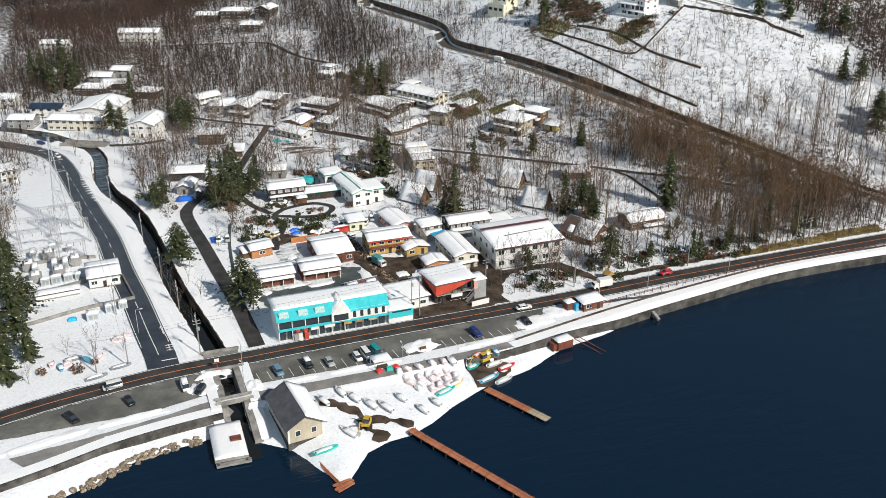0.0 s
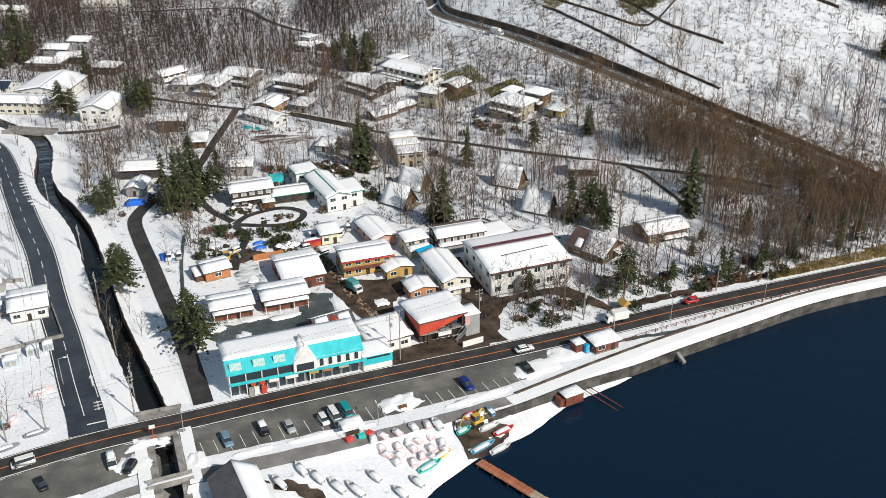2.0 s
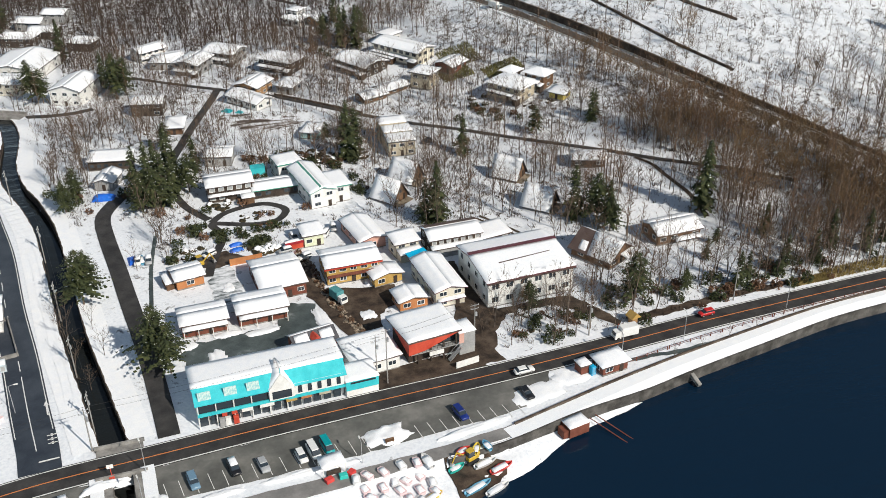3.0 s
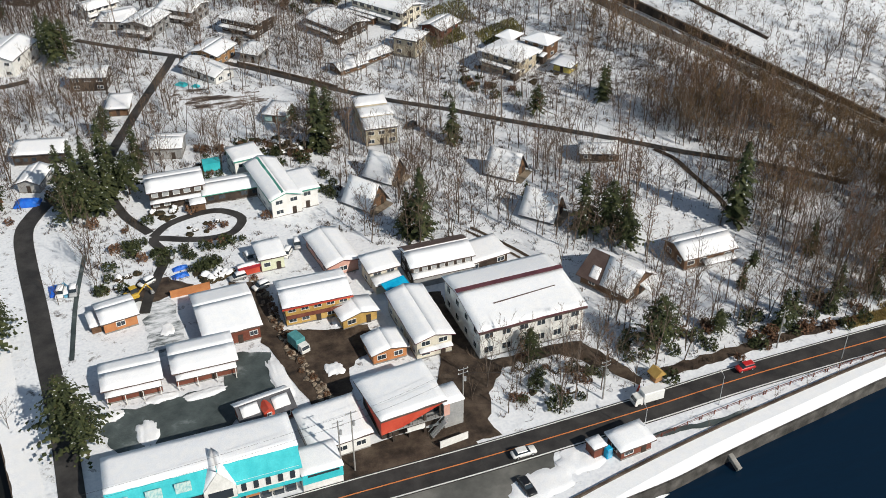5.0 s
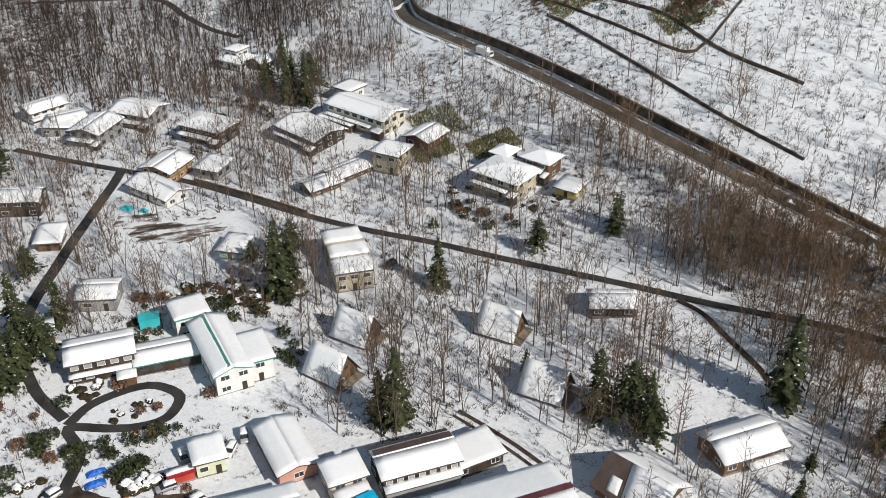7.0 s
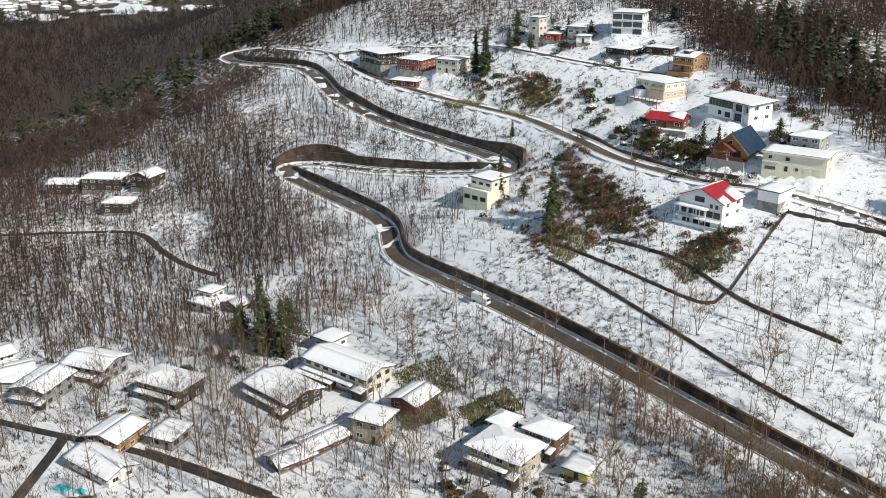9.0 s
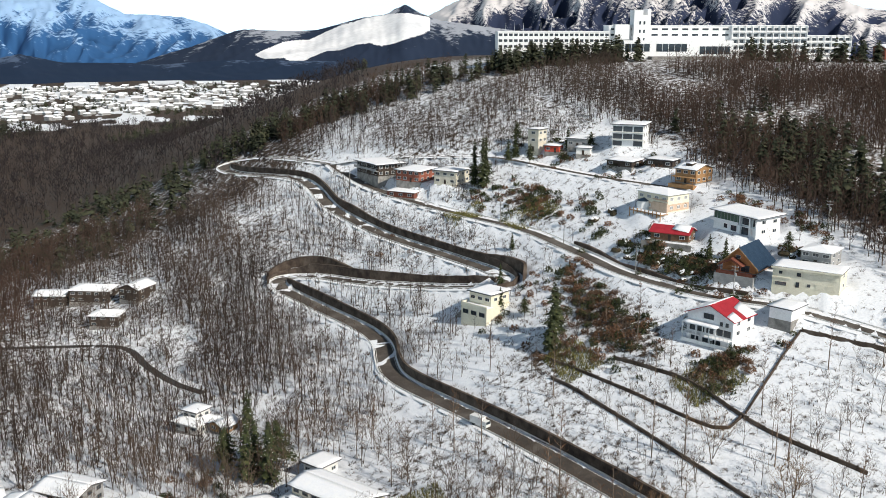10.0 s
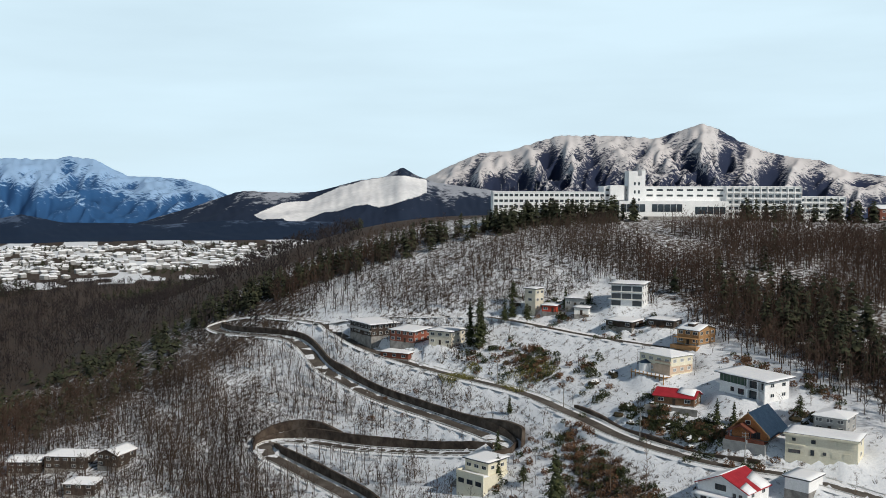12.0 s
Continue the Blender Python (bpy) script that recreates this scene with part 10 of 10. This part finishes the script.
for x, y, w, d, h in ((-28.5, 287.6, 2.6, 1.8, 2.2), (-25.4, 288.0, 3.0, 1.8, 2.5), (-22.0, 288.6, 2.6, 1.8, 2.2), (-19.0, 289.2, 2.2, 1.8, 1.9), (-33.0, 287.0, 2.4, 2.0, 1.8), (-15.4, 261.5, 3.4, 2.6, 2.1), (-10.5, 264.6, 3.0, 2.2, 2.2), (-7.2, 265.8, 2.4, 2.2, 2.0), (-27, 314, 2.0, 1.6, 1.8),
                      (-22, 311, 2.0, 1.6, 1.8), (-32.6, 309, 1.6, 3.6, 2.6), (-26, 298.6, 1.6, 4.0, 2.8), (-22.8, 298.6, 1.6, 4.0, 2.8), (-31.6, 297, 1.6, 4.0, 2.8)):
    cb = thing("switch_cubicle", x, y, ground_at(x, y), 4, "pale grey switch cubicle capped with snow", "switch cubicle", "substation cubicles")
    part("cabinet", Shape().box(-w / 2, -d / 2, -0.2, w / 2, d / 2, h, 0.08).mesh("cabinet", M_CUBICLE), cb)
    part("vent", Shape().box(-w * 0.36, -d / 2 - 0.05, h * 0.2, -w * 0.04, -d / 2, h * 0.8).box(w * 0.04, -d / 2 - 0.05, h * 0.2, w * 0.36, -d / 2, h * 0.8).mesh("vent", WALLS["grey"]), cb)
    part("snow_cap", Shape().add(*snow_slab([(-w / 2, -d / 2, h), (w / 2, -d / 2, h), (w / 2, d / 2, h), (-w / 2, d / 2, h)], 0.4, int(x * 3 + y))).mesh("snow_cap", M_SNOW, True), cb)
lt = thing("lattice_tower", -24, 333, ground_at(-24, 333), 8, "tall pale steel lattice transmission tower", "pylon")
tw = Shape()
for s0, s1, z0, z1 in ((2.6, 2.0, 0, 7), (2.0, 1.45, 7, 14), (1.45, 0.9, 14, 21), (0.9, 0.5, 21, 27), (0.5, 0.25, 27, 32)):
    for sx, sy in ((-1, -1), (1, -1), (1, 1), (-1, 1)):
        tw.tube((sx * s0, sy * s0, z0), (sx * s1, sy * s1, z1), 0.10, 0.09, 4)
    for (ax, ay), (bx, by) in (((-1, -1), (1, -1)), ((1, -1), (1, 1)), ((1, 1), (-1, 1)), ((-1, 1), (-1, -1))):
        tw.tube((ax * s0, ay * s0, z0), (bx * s1, by * s1, z1), 0.055, sides=3).tube((bx * s0, by * s0, z0), (ax * s1, ay * s1, z1), 0.055, sides=3)
        tw.tube((ax * s1, ay * s1, z1), (bx * s1, by * s1, z1), 0.055, sides=3)
part("mast", tw.mesh("mast", M_METAL), lt)
for z in (20, 24, 28):
    part("cross_arm", Shape().tube((-3.6, 0, z), (3.6, 0, z), 0.08, sides=4).tube((-3.6, 0, z), (0, 0, z + 1.3), 0.05, sides=3).tube((3.6, 0, z), (0, 0, z + 1.3), 0.05, sides=3).mesh("cross_arm", M_METAL), lt)

# ---- tarpaulins, sheds and garden pieces ----
def tarp(x, y, w, d, h, mat, label, ang=0):
    n = 8
    v, f = [], []
    for j in range(n + 1):
        for i in range(n + 1):
            a, b = i / n * 2 - 1, j / n * 2 - 1
            v.append((a * w / 2, b * d / 2, h * max(0.0, (1 - max(abs(a), abs(b)) ** 2.2)) * (0.8 + 0.4 * noise.noise(Vector((a * 2, b * 2, x)))) - 0.02))
    for j in range(n):
        for i in range(n):
            k = j * (n + 1) + i
            f.append((k, k + 1, k + n + 2, k + n + 1))
    t = tagged(new("tarpaulin", mesh_of("tarpaulin", v, f, mat)), label, "tarpaulin", "tarpaulins")
    t.matrix_basis = pose(x, y, ground_at(x, y) + 0.1, 0, 0, ang)


tarp(17.5, 347, 6.5, 4.0, 1.8, M_TARP_BLUE, "bright blue tarpaulin over a heap", -10)
tarp(50.1, 305.6, 3.6, 1.6, 0.9, M_TARP_BLUE, "dark blue tarpaulin over a stack in the snow", 10)
tarp(49.8, 302.6, 3.8, 1.8, 0.9, M_TARP_BLUE, "dark blue tarpaulin over a stack in the snow", 10)
tarp(23.2, 305.5, 2.4, 4.6, 1.1, M_TARP_BLUE, "blue cover over a laid-up boat", 5)
tarp(-21, 262.5, 2.6, 1.8, 1.2, M_TARP_CYAN, "bright blue sheet over stored goods", 5)
cy = tagged(new("roof_sheet", Shape().add(*roof_slab([(-2.8, -1.6, 0), (2.8, -1.6, 0.1), (2.8, 1.4, 0.7), (-2.8, 1.4, 0.6)], 0.06)).mesh("roof_sheet", M_TARP_CYAN)), "bright blue sheet over a lean-to roof", "sheet")
cy.matrix_basis = pose(93, 279.4, 5.9, 0, 0, 14)
tarp(62.5, 411.5, 4.0, 2.4, 1.1, WALLS["teal"], "turquoise sheet over stored goods", -40)
tarp(66.5, 408.5, 2.6, 1.8, 0.9, WALLS["teal"], "turquoise sheet half covered by snow", -40)
of = tagged(new("sign_fence", Shape().box(-4.3, -0.12, 0, 4.3, 0.12, 1.9).mesh("sign_fence", WALLS["orange"])), "long orange signboard fence in the snow", "fence")
of.matrix_basis = pose(51.2, 295.2, ground_at(51.2, 295.2), 0, 0, 4)
ra = house(64.6, 298.6, 6, 4.6, 1.6, 2.0, "shed", 0.3, "red", "red", 1, "small red stall with a patchy snowy roof", front=0, side=0, over=0.2, door=False, snow_cut=(0.35, 0), name="stall", category="stall")
gs = house(63.5, 350.6, 0, 4.4, 3, 2.4, "flat", 0, "teal", "teal", 1, "turquoise shed behind the inn", front=0, side=0, over=0.1, door=False, snowy=False, name="shed", category="shed")
st = thing("hill_steps", 203, 516, ground_at(203, 516), -55, "pale concrete steps up the snowy bank", "steps")
step_me = Shape().box(-2.2, -0.35, -0.8, 2.2, 0.35, 0.12).mesh("step", M_CONCRETE)
for k in range(8):
    xk, yk = 203 + math.cos(radians(-55)) * 0 - math.sin(radians(-55)) * (k - 4) * 1.0, 516 + math.cos(radians(-55)) * (k - 4) * 1.0
    part("step", step_me, st, at=pose(0, (k - 4) * 1.0, ground_at(xk, yk) - ground_at(203, 516)))

# ---- clipped bushes and rocks in the gardens ----
M_HEDGE = material("dark_clipped_foliage", [(0.016, 0.015, 0.009), (0.04, 0.034, 0.018), (0.085, 0.06, 0.03)], 1.6, 0.9, 0.9, 5)


def clump_mesh(seed, top):
    """A lumpy low mound; top keeps only its upper part, as lying snow."""
    nu, nv = 12, 6
    v, f = [], []
    for j in range(nv + 1):
        e = j / nv * math.pi / 2
        for i in range(nu):
            a = 2 * math.pi * i / nu
            q = Vector((math.cos(a) * math.cos(e), math.sin(a) * math.cos(e), math.sin(e)))
            k = 1 + 0.42 * noise.noise(q * 1.8 + Vector((seed, 0, 0))) + 0.22 * noise.noise(q * 4.5 + Vector((seed, 5, 0)))
            if top:
                v.append((q.x * k * 0.86, q.y * k * 0.86, q.z * k * 0.8 + 0.12 + 0.25 * noise.noise(q * 3 + Vector((seed, 9, 0)))))
            else:
                v.append((q.x * k, q.y * k, q.z * k * 0.8 - (0.25 if j == 0 else 0)))
    for j in range(nv):
        for i in range(nu):
            n = (i + 1) % nu
            f.append((j * nu + i, j * nu + n, (j + 1) * nu + n, (j + 1) * nu + i))
    return mesh_of("snow_cap" if top else "foliage", v, f, M_SNOW if top else M_HEDGE, top)


CLUMPS = [(clump_mesh(s, False), clump_mesh(s, True)) for s in (1.3, 4.1, 7.7, 9.2)]
q = random.Random(33)
for cx, cy, rx, ry, n, big in ((258, 487, 5, 8, 16, 1.5), (262, 468, 6, 7, 16, 1.4), (254, 498, 3, 5, 6, 1.4), (268, 447, 4, 5, 8, 1.3), (263, 531, 5, 5, 4, 1.6), (255, 466, 3, 9, 10, 1.3), (288, 455, 3, 4, 5, 1.2), (57, 321, 5, 3, 9, 0.8), (48, 330, 4, 3, 8, 1.0), (148, 381, 8, 8, 18, 0.9), (166, 370, 7, 4, 8, 0.9),
                               (80, 361, 15, 4, 30, 1.2), (92, 357, 8, 4, 12, 1.3), (59, 299, 4, 1.6, 8, 1.5), (56, 301, 3, 1.6, 4, 1.4), (285, 553, 7, 6, 8, 1.3), (274, 602, 8, 8, 10, 1.2), (72, 352, 14, 3, 14, 1.0), (40, 302, 4, 5, 7, 1.0), (244, 428, 6, 6, 9, 1.1), (116, 244, 8, 5, 7, 0.8), (227, 612, 8, 6, 8, 1.0)):
    for k in range(n):
        x, y = cx + q.uniform(-rx, rx), cy + q.uniform(-ry, ry)
        if not free(x, y) and y > 400:
            continue
        fol, cap = CLUMPS[q.randrange(4)]
        s2 = big * q.uniform(0.6, 1.25)
        hd = tagged(new("clipped_bush", fol), "dark clipped bush capped with snow in a garden", "bush", "garden bushes")
        hd.matrix_basis = pose(x, y, ground_at(x, y), 0, 0, q.uniform(0, 360)) @ Matrix.Diagonal((s2 * q.uniform(0.8, 1.5), s2, s2 * q.uniform(0.7, 1.1), 1))
        if q.random() < 0.62:
            part("snow_cap", cap, hd)

# ---- stones along the shore ----
M_STONE = material("brown_shore_stone", [(0.11, 0.085, 0.06), (0.24, 0.19, 0.14), (0.36, 0.31, 0.25)], 0.9, 0.9, 0.6, 5, per_piece=0.3)


def stone_mesh(seed):
    v, f = [], []
    for j in range(4):
        e = (j / 3 - 0.3) * math.pi / 2.2
        for i in range(7):
            a = 2 * math.pi * i / 7
            k = 1 + 0.5 * noise.noise(Vector((math.cos(a) * 1.4 + seed, math.sin(a) * 1.4, e)))
            v.append((math.cos(a) * math.cos(e) * k, math.sin(a) * math.cos(e) * k, math.sin(e) * 0.7 * k))
    f = [(j * 7 + i, j * 7 + (i + 1) % 7, (j + 1) * 7 + (i + 1) % 7, (j + 1) * 7 + i) for j in range(3) for i in range(7)] + [tuple(range(21, 28))]
    return mesh_of("stone", v, f, M_STONE)


STONES = [stone_mesh(s) for s in (2.0, 5.5, 8.1, 11.7)]
q = random.Random(8)
line_ = dense([(-62, 171), (-23.3, 186.1), (-16.3, 189.1), (-6.5, 194.9), (2, 196.6), (7, 197.2)], 0.8)
rev = thing("shore_stones", line_[0][0], line_[0][1], 0, 0, "rough brown stones banked along the snowy shore", "stones")
for p in line_:
    for row_ in range(3):
        x, y = p[0] + q.uniform(-0.5, 0.5), p[1] + (row_ - 1) * 0.8 + q.uniform(-0.3, 0.3)
        if q.random() < 0.75:
            k = q.uniform(0.35, 0.75)
            part("stone", STONES[q.randrange(4)], rev, at=pose(x - line_[0][0], y - line_[0][1], 0.1 + 0.22 * row_, q.uniform(-20, 20), q.uniform(-20, 20), q.uniform(0, 360)) @ Matrix.Diagonal((k * 1.3, k, k * 0.9, 1)))

# ---- shrubs, hedges and grasses ----
def shrub_mesh(seed, n, r, h, mat_name):
    q = random.Random(seed)
    v, f = [], []
    for k in range(n):
        a, b, rr = q.uniform(0, 6.28), q.uniform(0.05, 1), q.uniform(0.3, 1) ** 0.5
        p = Vector((math.cos(a) * r * rr * math.sqrt(1 - (b - 0.3) ** 2), math.sin(a) * r * rr * math.sqrt(1 - (b - 0.3) ** 2), b * h))
        d = Vector((q.uniform(-1, 1), q.uniform(-1, 1), q.uniform(-0.4, 0.8))).normalized() * 0.34
        e = Vector((q.uniform(-1, 1), q.uniform(-1, 1), q.uniform(-1, 1))).normalized() * 0.26
        o = len(v)
        v += [tuple(p - e), tuple(p + e), tuple(p + d)]
        f.append((o, o + 1, o + 2))
    return v, f


SHRUBS = [raw_mesh("foliage", *shrub_mesh(s, 130, 1.1, 1.3, ""), M_NEEDLE) for s in (1, 2, 3)]
SHRUB_BROWN = [raw_mesh("foliage", *shrub_mesh(s, 110, 1.0, 1.2, ""), M_TWIG_RED) for s in (4, 5)]
STEM = Shape().tube((0, 0, -0.3), (0, 0, 0.7), 0.07, 0.03, 5).mesh("stem", M_BARK)


far_shrubs = {True: [], False: []}


def shrub(x, y, s, brown=False, snow=True):
    if y > 405:
        far_shrubs[brown].append((x, y))
        return
    k = int(x * 3 + y) % (2 if brown else 3)
    t = tagged(new("shrub", (SHRUB_BROWN if brown else SHRUBS)[k]), "leafless reddish shrub in the snow" if brown else "dark evergreen shrub in the snow", "shrub", "shrubs")
    t.matrix_basis = pose(x, y, ground_at(x, y), 0, 0, (x * 77) % 360) @ Matrix.Diagonal((s, s, s, 1))
    part("stem", STEM, t)


# a rubbly bank between the forecourt and the earth yard
q = random.Random(31)
line_ = dense([(65.6, 296), (66.4, 284), (67.6, 272), (69.4, 261), (71.8, 250)], 0.7)
bank = thing("rubble_bank", line_[0][0], line_[0][1], ground_at(line_[0][0], line_[0][1]), 0, "dark rubbly bank with snow lying between stones", "bank")
for p in line_:
    for row_ in range(2):
        x, y, k = p[0] + q.uniform(-1.3, 1.3), p[1] + q.uniform(-0.4, 0.4), q.uniform(0.2, 0.55)
        part("stone", STONES[q.randrange(4)], bank, at=pose(x - line_[0][0], y - line_[0][1], ground_at(x, y) - ground_at(line_[0][0], line_[0][1]) + 0.15, q.uniform(-20, 20), 0, q.uniform(0, 360)) @ Matrix.Diagonal((k * 1.4, k, k, 1)))
for p in line_[::4]:
    shrub(p[0] + q.uniform(-1, 1), p[1], q.uniform(0.5, 0.9), True)

q = random.Random(21)
for cx, cy, rx, ry, n, br in ((56, 303.5, 5, 2.2, 9, 0.1), (262, 460, 14, 10, 34, 0.4), (240, 421, 9, 8, 26, 0.6), (215, 463, 9, 12, 26, 0.6), (57, 322, 6, 3.5, 16, 0.7), (48, 328, 5, 3, 12, 0.4), (72, 320, 7, 5, 14, 0.6), (60, 312, 10, 4, 12, 0.5), (55, 331, 8, 1.5, 10, 0.4), (110, 240, 8, 5, 12, 0.3), (150, 372, 9, 8, 16, 0.3),
                              (40, 316, 4, 6, 9, 0.3), (247, 575, 18, 14, 18, 0.4), (255, 520, 10, 12, 8, 0.3), (180, 244, 25, 5, 22, 0.3), (150, 245, 14, 5, 14, 0.4), (205, 590, 14, 12, 10, 0.6), (262, 420, 6, 3, 4, 0.2), (-36, 240, 6, 14, 12, 0.3), (68, 360, 12, 5, 14, 0.6), (90, 330, 3, 8, 8, 0.5),
                              (12, 345, 7, 14, 14, 0.5), (225, 500, 10, 16, 16, 0.7), (228, 470, 8, 12, 12, 0.7), (256, 485, 4, 8, 26, 0.2), (261, 470, 5, 7, 26, 0.2), (268, 443, 4, 5, 12, 0.2), (257, 457, 4, 5, 14, 0.3), (255, 518, 3, 3, 8, 0.1), (288, 455, 4, 4, 8, 0.2), (253, 563, 7, 14, 22, 0.4), (275, 590, 8, 8, 16, 0.3), (290, 552, 8, 8, 14, 0.3), (233, 480, 6, 12, 20, 0.6), (232, 452, 7, 8, 18, 0.5), (244, 424, 6, 6, 14, 0.4), (84, 352, 12, 4, 22, 0.2), (34, 300, 5, 8, 10, 0.4), (50, 312, 8, 4, 10, 0.3), (60, 345, 14, 3, 14, 0.3), (100, 470, 12, 12, 14, 0.3), (80, 440, 10, 10, 12, 0.4), (25, 345, 6, 12, 12, 0.4), (206, 500, 6, 7, 12, 0.5), (231, 480, 8, 18, 70, 0.6), (226, 452, 8, 11, 45, 0.55), (243, 425, 7, 8, 40, 0.5), (257, 486, 4, 9, 26, 0.3), (262, 468, 5, 7, 24, 0.25), (251, 566, 9, 18, 50, 0.45), (252, 445, 8, 5, 20, 0.4), (262, 446, 6, 5, 16, 0.2), (280, 586, 9, 6, 20, 0.3), (292, 553, 9, 7, 20, 0.3), (266, 500, 6, 5, 12, 0.3), (-16, 236, 6, 4, 8, 0.9), (-28, 238, 6, 5, 8, 0.7), (120, 244, 7, 5, 12, 0.3), (160, 239, 20, 2.4, 20, 0.6), (282, 560, 8, 8, 30, 0.3), (272, 606, 8, 8, 24, 0.3), (240, 590, 8, 12, 30, 0.5), (262, 540, 6, 10, 20, 0.4), (236, 500, 6, 12, 36, 0.6), (258, 484, 4, 9, 50, 0.15), (263, 467, 4.5, 7, 40, 0.15), (256, 500, 4, 6, 16, 0.2), (267, 446, 5, 4, 16, 0.2), (300, 465, 5, 14, 30, 0.7), (298, 490, 4, 14, 30, 0.7)):
    for k in range(n):
        x, y = cx + q.gauss(0, rx * 0.55), cy + q.gauss(0, ry * 0.55)
        if free(x, y) or q.random() < 0.25:
            shrub(x, y, q.uniform(0.7, 1.7), q.random() < br)

for brown, text in ((False, "dark evergreen garden shrubs on the hill"), (True, "reddish leafless shrubs on the hill")):
    planted([([(0, 0, 0)] * 3, [(0, 1, 2)], *shrub_mesh(s, 120, 1.25, 1.4, "")) for s in (6, 7, 8)], far_shrubs[brown], "russet_shrubs" if brown else "garden_shrubs", (M_BARK, M_TWIG_RED if brown else M_NEEDLE), text)


def grass_area(name, mat, label, spots, n, h):
    q2 = random.Random(len(name))
    v, f = [], []
    P = []
    for cx, cy, rx, ry in spots:
        P += [(cx + q2.uniform(-rx, rx), cy + q2.uniform(-ry, ry)) for _ in range(n)]
    z = ground(np.array([p[0] for p in P]), np.array([p[1] for p in P]))
    for (x, y), g in zip(P, z):
        a = q2.uniform(0, 6.28)
        hh = h * q2.uniform(0.6, 1.3)
        o = len(v)
        v += [(x - math.cos(a) * 0.16, y - math.sin(a) * 0.16, g - 0.05), (x + math.cos(a) * 0.16, y + math.sin(a) * 0.16, g - 0.05), (x + q2.uniform(-0.4, 0.4), y + q2.uniform(-0.4, 0.4), g + hh)]
        f.append((o, o + 1, o + 2))
    tagged(new(name, raw_mesh(name, v, f, mat)), label, "grass", kind="stuff")


grass_area("straw_grass", M_GRASS, "yellowed grass bank beside the road", ((202, 239.5, 14, 2.2), (224, 240.5, 12, 2.2), (183, 238.6, 6, 1.4)), 2600, 0.6)
grass_area("bamboo_grass", M_BAMBOO, "yellow-green dwarf bamboo on the slope", ((156, 424, 7, 9), (150, 410, 6, 5), (213, 455, 6, 9), (236, 420, 8, 7), (246, 560, 10, 9), (228, 585, 8, 6), (166, 402, 7, 5)), 1700, 0.9)
